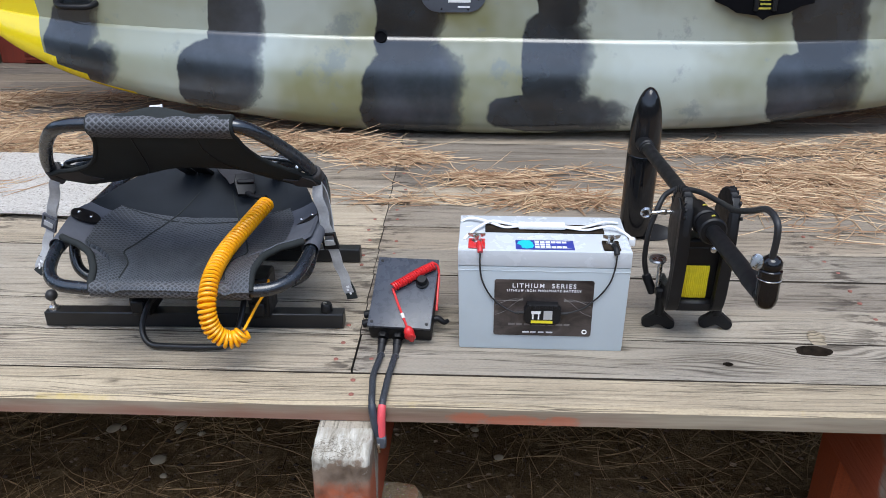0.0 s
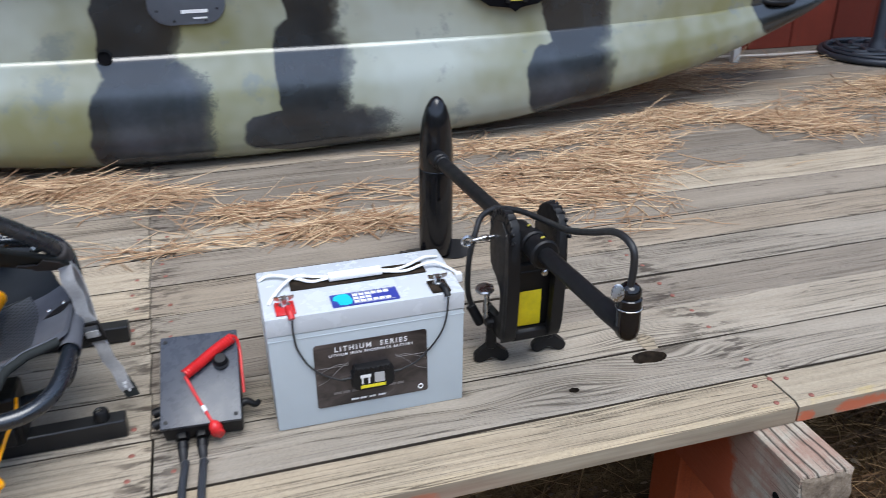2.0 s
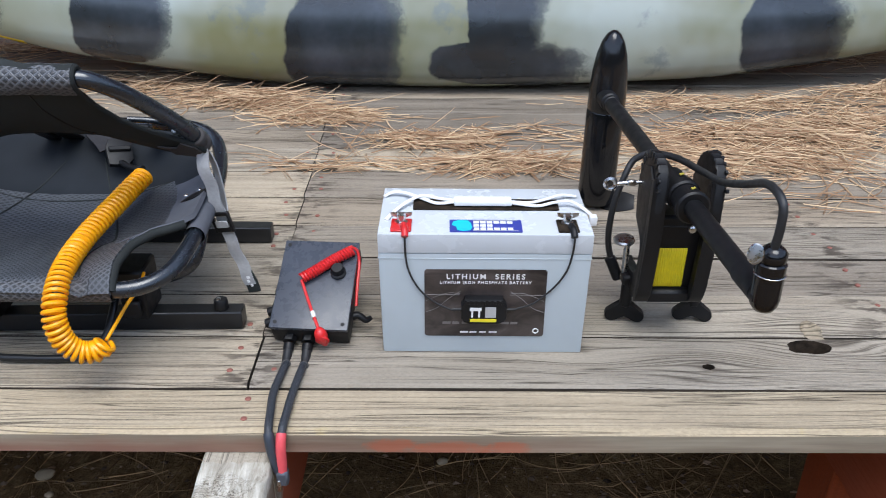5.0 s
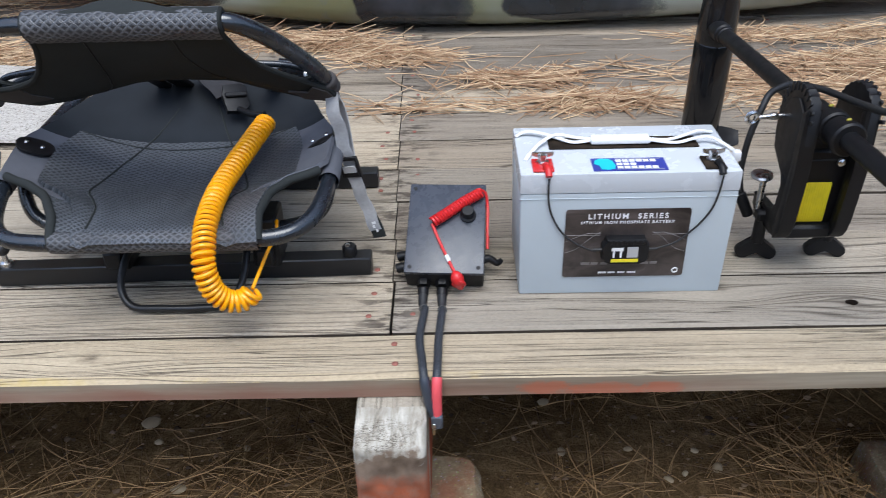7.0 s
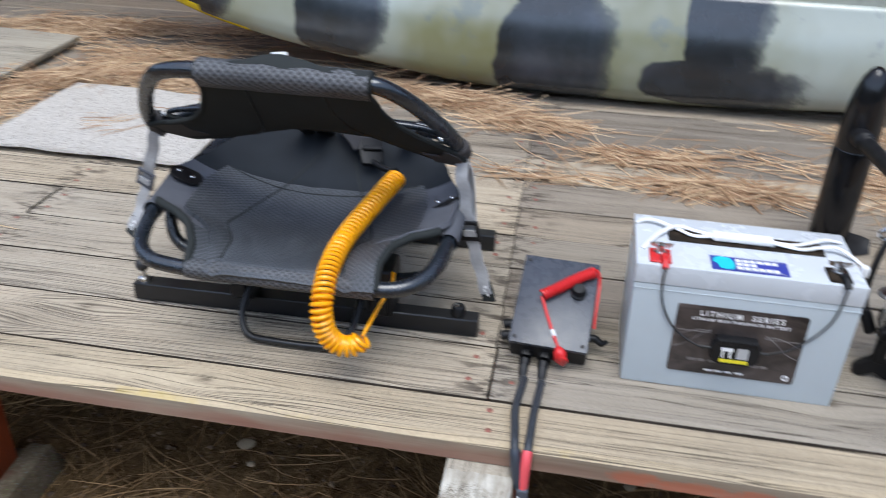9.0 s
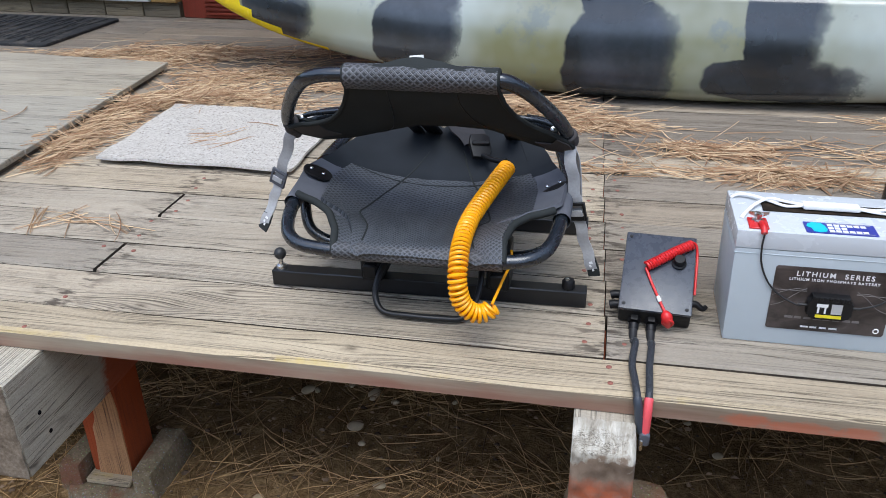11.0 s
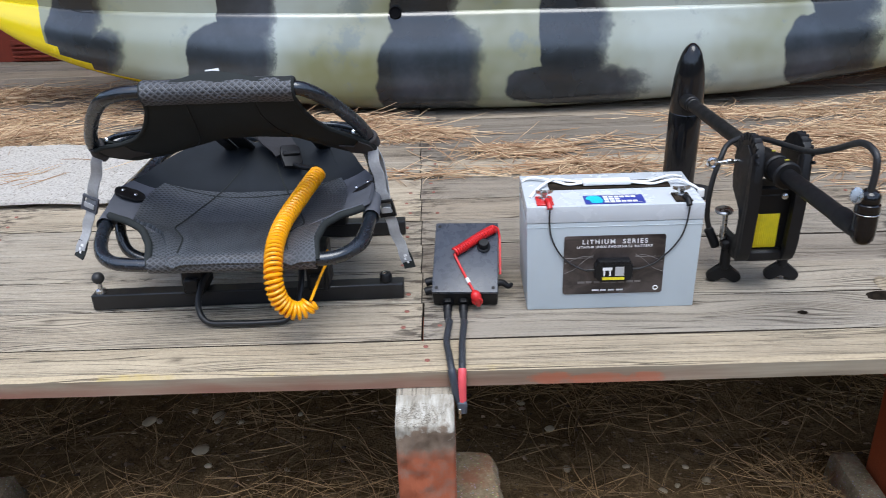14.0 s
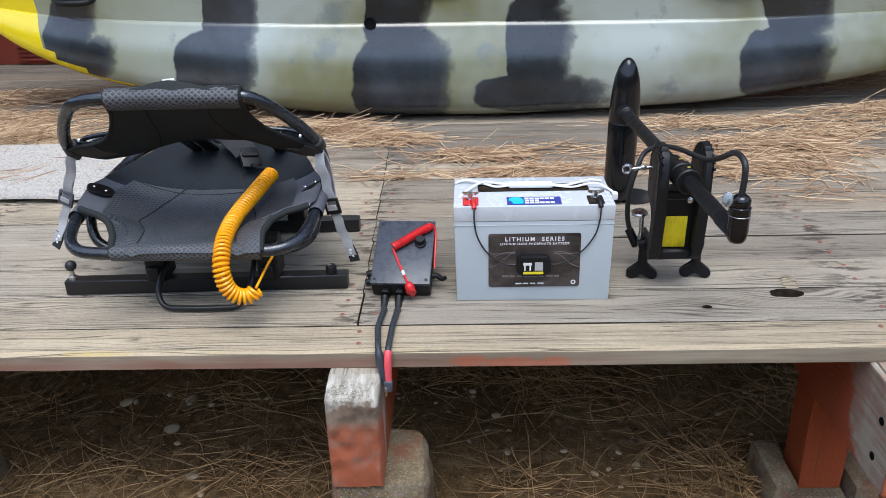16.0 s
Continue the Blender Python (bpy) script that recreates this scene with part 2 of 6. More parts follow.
    if whorl is not None:
        near = n.ramp(n.math("PINGPONG", n.math("MULTIPLY", lane, 1.3), 0.5), (0.05, 1.0), (0.16, 0.4), (0.30, 0.0))
        ring = n.math("MAXIMUM", ring, n.math("MULTIPLY", near, n.ramp(whorl, (0.15, 0.0), (0.55, 0.85))))
    f = n.math("ADD", n.math("MULTIPLY", streak, 0.27 * contrast), n.math("ADD", n.math("MULTIPLY", fine, 0.15 * contrast), n.math("MULTIPLY", broad, 0.20 + 0.10 * contrast)))
    f = n.math("ADD", f, 0.40 - 0.250 * contrast)
    c = n.ramp(f, (0.25, dark), (0.40, mid), (0.58, light))
    tint = n.ramp(r, (0.0, (0.70, 0.69, 0.69)), (0.35, (0.90, 0.88, 0.86)), (0.65, (1.02, 0.99, 0.95)), (1.0, (1.14, 1.06, 0.95)))
    c = n.mix(1.0, c, tint, "MULTIPLY")
    c = n.mix(1.0, c, n.ramp(n.noise(1.0, 4, 0.75, n.scaled((140, 260, 260))), (0.32, (0.84, 0.84, 0.84)), (0.5, (1.0, 1.0, 1.0)), (0.68, (1.12, 1.12, 1.12))), "MULTIPLY")
    c = n.mix(n.math("MULTIPLY", ring, 0.88 * contrast), c, tuple(0.75 * q for q in dark))
    blot = n.ramp(n.noise(2.6, 5, 0.65, moved), (0.42, 0.0), (0.68, 1.0))
    c = n.mix(n.math("MULTIPLY", blot, 0.28), c, tuple(0.6 * q for q in mid))
    gate = n.ramp(n.noise(2.3, 3, 0.5, n.scaled((1, 4, 4), (7, 2, 4), moved)), (0.36, 0.0), (0.48, 1.0))
    split = n.ramp(n.noise(1.0, 2, 0.5, along_grain(1.0, 48), 0.35), (0.483, 0.0), (0.493, 1.0), (0.503, 0.0))
    hair = n.ramp(n.noise(1.0, 2, 0.5, along_grain(1.0, 130), 0.3), (0.462, 0.0), (0.482, 0.8), (0.502, 0.0))
    crack = n.math("MULTIPLY", n.math("MAXIMUM", split, n.math("MULTIPLY", hair, 0.9)), n.math("MULTIPLY", gate, contrast))
    c = n.mix(n.math("MULTIPLY", crack, 0.9), c, (0.040, 0.031, 0.023))
    if cores is not None:
        c = n.mix(n.math("MULTIPLY", cores, n.ramp(fine, (0.35, 0.9), (0.6, 0.2))), c, (0.05, 0.036, 0.025))
    for cx in nailed:
        # iron stains about the nails
        far = n.math("SUBTRACT", cross_x, cx)
        g = n.math("EXPONENT", n.math("MULTIPLY", n.math("MULTIPLY", far, far), -260.0))
        spot = n.ramp(n.noise(1.0, 4, 0.65, n.scaled((14, 42, 42))), (0.50, 0.0), (0.60, 1.0))
        c = n.mix(n.math("MULTIPLY", n.math("MULTIPLY", g, spot), 0.85), c, (0.050, 0.038, 0.030))
    if paint:
        col, cover = paint
        peel = n.noise(5.0, 6, 0.65, moved, 0.5)
        keep = n.ramp(n.math("ADD", n.math("MULTIPLY", peel, 0.8), n.math("MULTIPLY", streak, 0.3)), (cover - 0.05, 1.0), (cover + 0.06, 0.0))
        c = n.mix(n.math("MULTIPLY", keep, 0.58), c, n.mix(n.noise(9.0, 5), tuple(0.7 * q for q in col), col))
    if stain:
        # orange stain further in along the timber, worn off at its open end
        sep = n.node("ShaderNodeSeparateXYZ")
        n.feed(sep.inputs[0], n.coords)
        reach = n.math("ADD", sep.outputs[1], n.math("MULTIPLY", n.math("SUBTRACT", n.noise(6.0, 5, 0.6), 0.5), 0.28))
        reach = n.math("SUBTRACT", reach, n.math("MULTIPLY", n.math("ADD", sep.outputs[2], 0.15), 0.6))
        c = n.mix(n.ramp(n.math("SUBTRACT", reach, stain), (0.06, 0.0), (0.085, 0.95)), c, n.mix(n.noise(5.0, 5), (0.30, 0.058, 0.022), (0.42, 0.092, 0.034)))
    for cx, half in cracks:
        # long drying cracks that wander along the timber
        off = n.math("SUBTRACT", n.math("SUBTRACT", cross_x, cx), n.math("MULTIPLY", n.math("SUBTRACT", n.noise(1.0, 3, 0.6, n.scaled((3, 14, 3), (cx * 9, 0, 0))), 0.5), 0.012))
        line = n.ramp(n.math("ABSOLUTE", off, 0.0), (half * 0.4, 1.0), (half, 0.0))
        top_only = n.math("GREATER_THAN", here.outputs[2], -0.050)
        c = n.mix(n.math("MULTIPLY", line, top_only), c, (0.022, 0.017, 0.013))
    n.colour(c)
    n.bump(n.math("SUBTRACT", n.math("ADD", streak, n.math("MULTIPLY", fine, 0.6)), n.math("ADD", n.math("MULTIPLY", ring, 0.35), n.math("MULTIPLY", crack, 1.6))), 0.6 * contrast, 0.0022)
    return n.mat


GREY_L, GREY_M, GREY_D = (0.478, 0.424, 0.345), (0.355, 0.306, 0.240), (0.108, 0.085, 0.064)
deck_wood = wood("weathered_deck", GREY_L, GREY_M, GREY_D, "x", knots=KNOTS, nailed=(-1.09, -0.01, 1.08), knotty=True)
# darker boards: some grey themselves, the far rows darkened to stand for shade
deck_wood_dark = wood("dark_shaded_deck_boards", (0.360, 0.313, 0.255), (0.262, 0.222, 0.176), (0.085, 0.066, 0.050), "x", knots=KNOTS, nailed=(-1.09, -0.01, 1.08), knotty=True)
edge_wood = wood("weathered_front_board", (0.45, 0.387, 0.290), (0.32, 0.269, 0.200), (0.100, 0.080, 0.058), "x", knots=KNOTS, knotty=True)
worn_edge_wood = wood("worn_yellow_edge", (0.50, 0.42, 0.30), (0.36, 0.305, 0.225), (0.12, 0.097, 0.070), "x", paint=((0.60, 0.44, 0.13), 0.47), contrast=1.0)
beam_wood = wood("weathered_beam", (0.42, 0.385, 0.32), (0.32, 0.285, 0.23), (0.12, 0.097, 0.074), "y", contrast=1.0, stain=0.001)
inner_beam_wood = wood("pale_weathered_beam", (0.50, 0.465, 0.385), (0.38, 0.345, 0.275), (0.12, 0.097, 0.072), "y", contrast=1.0, stain=0.16)
cracked_beam_wood = wood("cracked_beam", (0.47, 0.425, 0.35), (0.36, 0.31, 0.245), (0.12, 0.095, 0.072), "y", paint=((0.36, 0.165, 0.115), 0.54), contrast=1.0, stain=0.001, cracks=((1.030, 0.0022), (1.064, 0.0017), (1.082, 0.0013), (1.012, 0.0012)))
orange_wood = wood("orange_stained_timber", (0.36, 0.078, 0.026), (0.32, 0.066, 0.022), (0.21, 0.042, 0.016), "z", contrast=0.45)
bare_wood = wood("bare_cut_timber", (0.56, 0.31, 0.16), (0.45, 0.23, 0.11), (0.28, 0.13, 0.06), "z")
grey_plank_wood = wood("grey_plank", (0.40, 0.38, 0.33), (0.33, 0.31, 0.265), (0.22, 0.205, 0.18), "x")
block_wood = wood("brown_step_blocks", (0.27, 0.225, 0.155), (0.20, 0.165, 0.112), (0.09, 0.072, 0.05), "x")
red_siding_wood = wood("red_siding", (0.235, 0.045, 0.027), (0.205, 0.039, 0.023), (0.135, 0.025, 0.016), "z", contrast=0.5)
tan_wood = wood("tan_trim", (0.34, 0.22, 0.09), (0.29, 0.185, 0.07), (0.21, 0.13, 0.055), "z", contrast=0.5)


def front_face():
    """The deck's front edge: grey-brown, a red wash along its foot and a few orange smears."""
    n = Nodes("stained_front_edge", 0.85, 0, 0.25)
    sep = n.node("ShaderNodeSeparateXYZ")
    n.feed(sep.inputs[0], n.coords)
    x, z = sep.outputs[0], sep.outputs[2]
    streak = n.noise(1.0, 5, 0.6, n.scaled((3, 60, 60)))
    c = n.ramp(n.math("ADD", n.math("MULTIPLY", streak, 0.5), n.math("MULTIPLY", n.noise(1.0, 4, 0.6, n.scaled((2.2, 9, 9))), 0.5)), (0.34, (0.185, 0.150, 0.105)), (0.50, (0.29, 0.245, 0.178)), (0.66, (0.40, 0.35, 0.26)))
    wob = n.math("MULTIPLY", n.math("SUBTRACT", n.noise(1.0, 5, 0.65, n.scaled((9, 30, 30))), 0.5), 0.034)
    foot = n.ramp(n.math("ADD", n.math("ADD", z, wob), 1.0), (0.972, 1.0), (0.994, 0.0))
    west = n.math("MULTIPLY", n.ramp(n.math("MULTIPLY", x, 1.0), (0.35, 1.0), (0.60, 0.12)), n.ramp(n.noise(1.0, 3, 0.5, n.scaled((1.6, 1, 1))), (0.36, 0.25), (0.58, 1.0)))
    c = n.mix(n.math("MULTIPLY", n.math("MULTIPLY", foot, west), 0.75), c, (0.27, 0.105, 0.072))
    ragged = n.math("MULTIPLY", n.math("SUBTRACT", n.noise(1.0, 6, 0.7, n.scaled((34, 60, 60))), 0.5), 2.6)
    for cx, half, cz in ((0.225, 0.045, -0.026), (0.305, 0.075, -0.032), (0.392, 0.035, -0.030), (1.104, 0.024, -0.032), (1.225, 0.075, -0.026)):
        ex = n.math("DIVIDE", n.math("SUBTRACT", x, cx), half)
        ez = n.math("DIVIDE", n.math("SUBTRACT", n.math("ADD", z, n.math("MULTIPLY", wob, 0.4)), cz), 0.015)
        d = n.math("ADD", n.math("ADD", n.math("MULTIPLY", ex, ex), n.math("MULTIPLY", ez, ez)), ragged)
        c = n.mix(n.math("MULTIPLY", n.ramp(d, (0.35, 0.9), (1.5, 0.0)), 0.92 if cx > 1.0 else 0.55), c, (0.52, 0.115, 0.048))
    n.colour(c)
    n.bump(streak, 0.5, 0.0016)
    return n.mat


front_edge = front_face()


def end_wood(name, worn, stained=True):
    """Bare splintered wood above, old orange stain and dirt below a ragged line."""
    n = Nodes(name, 0.9, 0, 0.2)
    sep = n.node("ShaderNodeSeparateXYZ")
    n.feed(sep.inputs[0], n.coords)
    streak = n.noise(1.0, 6, 0.7, n.scaled((95, 16, 16)), 0.5)
    bare = n.ramp(streak, (0.32, (0.16, 0.135, 0.105)), (0.45, (0.40, 0.365, 0.30)), (0.64, (0.60, 0.565, 0.49)))
    orange = n.mix(n.noise(7.0, 5), (0.34, 0.088, 0.042), (0.45, 0.145, 0.075))
    orange = n.mix(n.ramp(n.noise(11.0, 6, 0.7), (0.50, 0.0), (0.66, 0.8)), orange, (0.24, 0.19, 0.15))
    brown = n.ramp(n.noise(30.0, 5), (0.3, (0.14, 0.10, 0.07)), (0.7, (0.27, 0.20, 0.15)))
    wob = n.math("MULTIPLY", n.math("SUBTRACT", n.noise(17.0, 5, 0.6), 0.5), 0.13)
    level = n.math("ADD", sep.outputs[2], wob)
    c = n.mix(n.ramp(n.math("ADD", level, 1.0), (0.868, 0.0), (0.905, 1.0)), orange, brown)
    if worn:
        # an oval torn knot on the bare top
        around = n.vec("MULTIPLY", n.vec("SUBTRACT", n.coords, (-0.012, -0.034, -0.042)), (1.0, 1.7, 1.7))
        far = n.node("ShaderNodeVectorMath", operation="LENGTH")
        n.feed(far.inputs[0], around)
        dist = n.math("ADD", far.outputs["Value"], n.math("MULTIPLY", n.math("SUBTRACT", n.noise(30.0, 4, 0.6), 0.5), 0.05))
        lines = n.ramp(n.noise(1.0, 4, 0.65, n.scaled((42, 95, 95), (3, 0, 0)), 1.8), (0.435, 0.0), (0.485, 1.0), (0.535, 0.0))
        lines = n.math("MULTIPLY", lines, n.math("MULTIPLY", n.ramp(dist, (0.034, 1.0), (0.052, 0.0)), n.ramp(n.noise(26.0, 3), (0.34, 0.2), (0.48, 1.0))))
        bare = n.mix(lines, bare, (0.075, 0.058, 0.042))
        bare = n.mix(n.math("MULTIPLY", n.ramp(n.noise(24.0, 4), (0.46, 0.0), (0.66, 1.0)), 0.5), bare, (0.24, 0.205, 0.155))
        c = n.mix(n.ramp(n.math("ADD", level, 1.0), (0.930, 0.0), (0.936, 1.0)), c, bare)
    else:
        rough_end = n.ramp(n.math("ADD", n.math("MULTIPLY", n.noise(140.0, 4, 0.7), 0.6), n.math("MULTIPLY", n.noise(14.0, 4), 0.4)), (0.34, (0.11, 0.083, 0.058)), (0.52, (0.22, 0.175, 0.13)), (0.70, (0.34, 0.285, 0.22)))
        c = n.mix(n.ramp(n.math("ADD", level, 1.0), (0.820, 0.0), (0.850, 1.0)), c, rough_end) if stained else rough_end
    n.colour(c)
    n.bump(n.math("ADD", streak, n.math("MULTIPLY", n.noise(90.0, 4), 0.5)), 0.7, 0.003)
    return n.mat


end_face = end_wood("splintered_stained_end", True)
rough_end_face = end_wood("rough_stained_end", False)
plain_end_face = end_wood("rough_grey_end", False, False)
dark_gap = plain("shaded_joist", (0.10, 0.08, 0.06), 0.95, vary=0.4)
black_plastic = plain("black_plastic", (0.008, 0.008, 0.009), 0.46, spec=0.32, vary=0.35, scale=60, bump=0.05)
black_gloss = plain("glossy_black_motor_paint", (0.008, 0.008, 0.009), 0.11, vary=0.3, scale=40)
black_tube = plain("black_anodised_tube", (0.013, 0.017, 0.023), 0.24, spec=0.9, vary=0.25, scale=40)
black_rail = plain("black_powder_coat", (0.013, 0.013, 0.014), 0.38, vary=0.4, scale=50, bump=0.04)
grey_heat_shrink = plain("slate_heat_shrink", (0.040, 0.048, 0.062), 0.4, vary=0.2)
black_rubber = plain("black_rubber_cable", (0.018, 0.018, 0.019), 0.5, vary=0.3, scale=80)
steel = plain("bright_steel", (0.62, 0.62, 0.62), 0.28, 1.0, vary=0.2, scale=90)
rust_nail = plain("rusty_red_nail", (0.26, 0.095, 0.070), 0.75, vary=0.55, scale=120)
battery_grey = plain("light_grey_battery_case", (0.455, 0.508, 0.537), 0.36, vary=0.04, scale=25)
# same plastic as the case, made paler for the sky light on top
battery_lid_skylit = plain("sky_lightened_battery_lid", (0.575, 0.605, 0.635), 0.24, vary=0.04, scale=25)
white_strap = plain("white_strap", (0.78, 0.78, 0.77), 0.6, vary=0.08)
red_plastic = plain("red_plastic", (0.62, 0.020, 0.022), 0.32, vary=0.15)
pink_heat_shrink = plain("red_heat_shrink", (0.80, 0.10, 0.115), 0.4, vary=0.15)
orange_cord = plain("orange_coiled_cord", (1.0, 0.40, 0.004), 0.3, vary=0.08)
grey_web = plain("grey_webbing", (0.40, 0.40, 0.405), 0.8, vary=0.25, scale=220, bump=0.3)
lid_plastic = plain("dark_blue_grey_lid", (0.050, 0.057, 0.072), 0.28, vary=0.2, scale=70, bump=0.03)


def concrete():
    """Chipped concrete full of small stones, stained by old paint and soil."""
    n = Nodes("chipped_concrete", 0.95, 0, 0.2)
    v = n.node("ShaderNodeTexVoronoi")
    v.inputs["Scale"].default_value = 150.0
    n.feed(v.inputs["Vector"], n.coords)
    grit = n.noise(120.0, 5, 0.7)
    c = n.ramp(n.math("ADD", n.math("MULTIPLY", n.noise(9.0, 5), 0.6), n.math("MULTIPLY", grit, 0.4)), (0.34, (0.090, 0.064, 0.036)), (0.52, (0.195, 0.150, 0.094)), (0.68, (0.33, 0.265, 0.18)))
    c = n.mix(n.ramp(v.outputs["Distance"], (0.18, 0.5), (0.34, 0.0)), c, n.mix(0.65, v.outputs["Color"], (0.26, 0.21, 0.17)))
    c = n.mix(n.ramp(n.noise(7.0, 5, 0.65, n.scaled((1, 1, 1), (3, 8, 1))), (0.50, 0.0), (0.62, 0.75)), c, (0.20, 0.075, 0.042))
    n.colour(c)
    n.bump(n.math("SUBTRACT", grit, n.math("MULTIPLY", v.outputs["Distance"], 0.3)), 0.7, 0.003)
    return n.mat


pier_concrete = concrete()
stone_grey = plain("tan_and_grey_stone", (0.44, 0.34, 0.215), 0.85, vary=0.55, scale=22, bump=0.2)
white_paint = plain("white_painted_metal", (0.60, 0.60, 0.59), 0.45, vary=0.08, scale=20, grime=0.25)
umbrella_iron = plain("dark_blue_iron", (0.035, 0.042, 0.055), 0.45, vary=0.3)
rubber_mat = plain("black_rubber_mat", (0.028, 0.029, 0.031), 0.8, vary=0.4, scale=50, grime=0.35)
pink_board = plain("faded_pink_board", (0.42, 0.20, 0.19), 0.7, vary=0.2)
white_hose = plain("white_hose", (0.62, 0.57, 0.50), 0.5, vary=0.15)


def soil():
    n = Nodes("forest_soil", 0.97, 0, 0.15)
    a, b, c = n.noise(3.0, 6, 0.65), n.noise(28.0, 6, 0.7), n.noise(160.0, 4, 0.7)
    f = n.math("ADD", n.math("MULTIPLY", a, 0.3), n.math("ADD", n.math("MULTIPLY", b, 0.4), n.math("MULTIPLY", c, 0.3)))
    n.colour(n.ramp(f, (0.36, (0.060, 0.036, 0.015)), (0.50, (0.175, 0.108, 0.048)), (0.64, (0.38, 0.25, 0.125))))
    n.bump(n.math("ADD", b, n.math("MULTIPLY", c, 0.6)), 0.9, 0.012)
    return n.mat


def needles(name, pale, dark):
    n = Nodes(name, 0.7, 0, 0.3)
    n.colour(n.ramp(n.island(), (0.0, dark), (0.55, tuple(0.35 * p + 0.65 * q for p, q in zip(pale, dark))), (1.0, pale)))
    return n.mat


def mesh_fabric(name, cell, ground, wires, patchy, front=None):
    """Padded fabric under a hexagon net, paler on the wires, sheen painted stronger towards the front."""
    n = Nodes(name, 0.46, 0, 0.6)
    uv = n.node("ShaderNodeTexCoord").outputs["UV"]
    sep = n.node("ShaderNodeSeparateXYZ")
    wave = n.node("ShaderNodeCombineXYZ")
    n.feed(wave.inputs[0], n.math("MULTIPLY", n.math("SUBTRACT", n.noise(22.0, 2), 0.5), 0.007))
    n.feed(wave.inputs[1], n.math("MULTIPLY", n.math("SUBTRACT", n.noise(17.0, 2), 0.5), 0.007))
    n.feed(sep.inputs[0], n.vec("ADD", uv, wave.outputs[0]))
    u, v = n.math("MULTIPLY", sep.outputs[0], cell), n.math("MULTIPLY", sep.outputs[1], cell * 1.35)
    lines = []
    for q in (n.math("ADD", u, v), n.math("SUBTRACT", u, v)):
        lines.append(n.math("PINGPONG", q, 0.5))
    low = n.math("MINIMUM", *lines)
    wire = n.ramp(low, (0.08, 1.0), (0.25, 0.0))
    patch = n.ramp(n.noise(9.0, 4), (0.38, 1.0 - patchy), (0.66, 1.0))
    # wires brighter at the front: its lighter shading is put into the colour
    if front:
        sep2 = n.node("ShaderNodeSeparateXYZ")
        n.feed(sep2.inputs[0], uv)
        patch = n.math("MULTIPLY", patch, n.ramp(sep2.outputs[1], (0.02, 1.0), (front, 0.70)))
    c = n.mix(n.math("MULTIPLY", wire, patch), ground, wires)
    c = n.mix(n.math("MULTIPLY", n.noise(320.0, 2), 0.35), c, tuple(1.9 * q for q in ground))
    n.colour(c)
    n.bump(n.ramp(low, (0.0, 1.0), (0.14, 0.2), (0.34, 0.9)), 0.5, 0.0018)
    return n.mat


def plain_fabric(name, col):
    n = Nodes(name, 0.85, 0, 0.2)
    weave = n.noise(420.0, 2)
    n.colour(n.mix(n.noise(14.0, 4), tuple(0.7 * c for c in col), tuple(1.35 * c for c in col)))
    n.bump(weave, 0.25, 0.0008)
    return n.mat


def kayak_paint():
    """Olive plastic with airbrushed black stripes, pale overspray, painted sky sheen and a yellow bow."""
    n = Nodes("camouflage_kayak_plastic", 0.20, 0, 0.75)
    n.bsdf.inputs["Coat Weight"].default_value = 0.35
    n.bsdf.inputs["Coat Roughness"].default_value = 0.24
    sep = n.node("ShaderNodeSeparateXYZ")
    n.feed(sep.inputs[0], n.coords)
    flat = n.node("ShaderNodeCombineXYZ")
    n.feed(flat.inputs[0], sep.outputs[0])
    n.feed(flat.inputs[2], sep.outputs[2])
    warp = n.node("ShaderNodeTexNoise")
    warp.inputs["Scale"].default_value, warp.inputs["Detail"].default_value = 4.0, 5
    n.feed(warp.inputs["Vector"], n.coords)
    w = n.vec("MULTIPLY", n.vec("SUBTRACT", warp.outputs["Color"], (0.5, 0.5, 0.5)), (0.13, 0.0, 0.13))
    p = n.vec("ADD", flat.outputs[0], w)
    # centre x, z and half sizes of each stripe
    spots = ((-1.235, 0.34, 0.108, 0.12), (-1.225, 0.44, 0.092, 0.15), (-1.20, 0.245, 0.145, 0.088), (-0.69, 0.22, 0.158, 0.125), (-0.63, 0.42, 0.10, 0.18), (0.0, 0.14, 0.17, 0.20),
             (-0.02, 0.43, 0.115, 0.19), (0.49, 0.105, 0.25, 0.080), (0.49, 0.25, 0.125, 0.20), (0.50, 0.47, 0.09, 0.10),
             (1.37, 0.19, 0.185, 0.13), (1.41, 0.42, 0.125, 0.18), (2.40, 0.42, 0.24, 0.18))
    near = right = None
    for x, z, rx, rz in spots:
        q = n.vec("DIVIDE", n.vec("SUBTRACT", p, (x, 0, z)), (rx, 1, rz))
        q = n.vec("ABSOLUTE", q, (0, 0, 0))
        d = n.math("POWER", n.vec("DOT_PRODUCT", n.vec("MULTIPLY", n.vec("MULTIPLY", q, q), q), (1, 0, 1)), 0.3333)
        toward = n.math("DIVIDE", n.math("SUBTRACT", sep.outputs[0], x), rx)
        if near is None:
            near, right = d, toward
        else:
            lead = n.math("LESS_THAN", d, near)
            right = n.math("ADD", right, n.math("MULTIPLY", lead, n.math("SUBTRACT", toward, right)))
            near = n.math("MINIMUM", near, d)
    # the spray fades to specks on the sternward side of most stripes
    drifted = n.math("ADD", n.math("MULTIPLY", right, 0.42), n.math("SUBTRACT", n.noise(2.6, 2), 0.5))
    side = n.ramp(drifted, (0.10, 0.0), (0.36, 1.0))
    specks = n.math("ADD", n.math("MULTIPLY", n.math("SUBTRACT", n.noise(520.0, 3, 0.65), 0.5), 1.3), n.math("SUBTRACT", n.noise(26.0, 5, 0.7), 0.5))
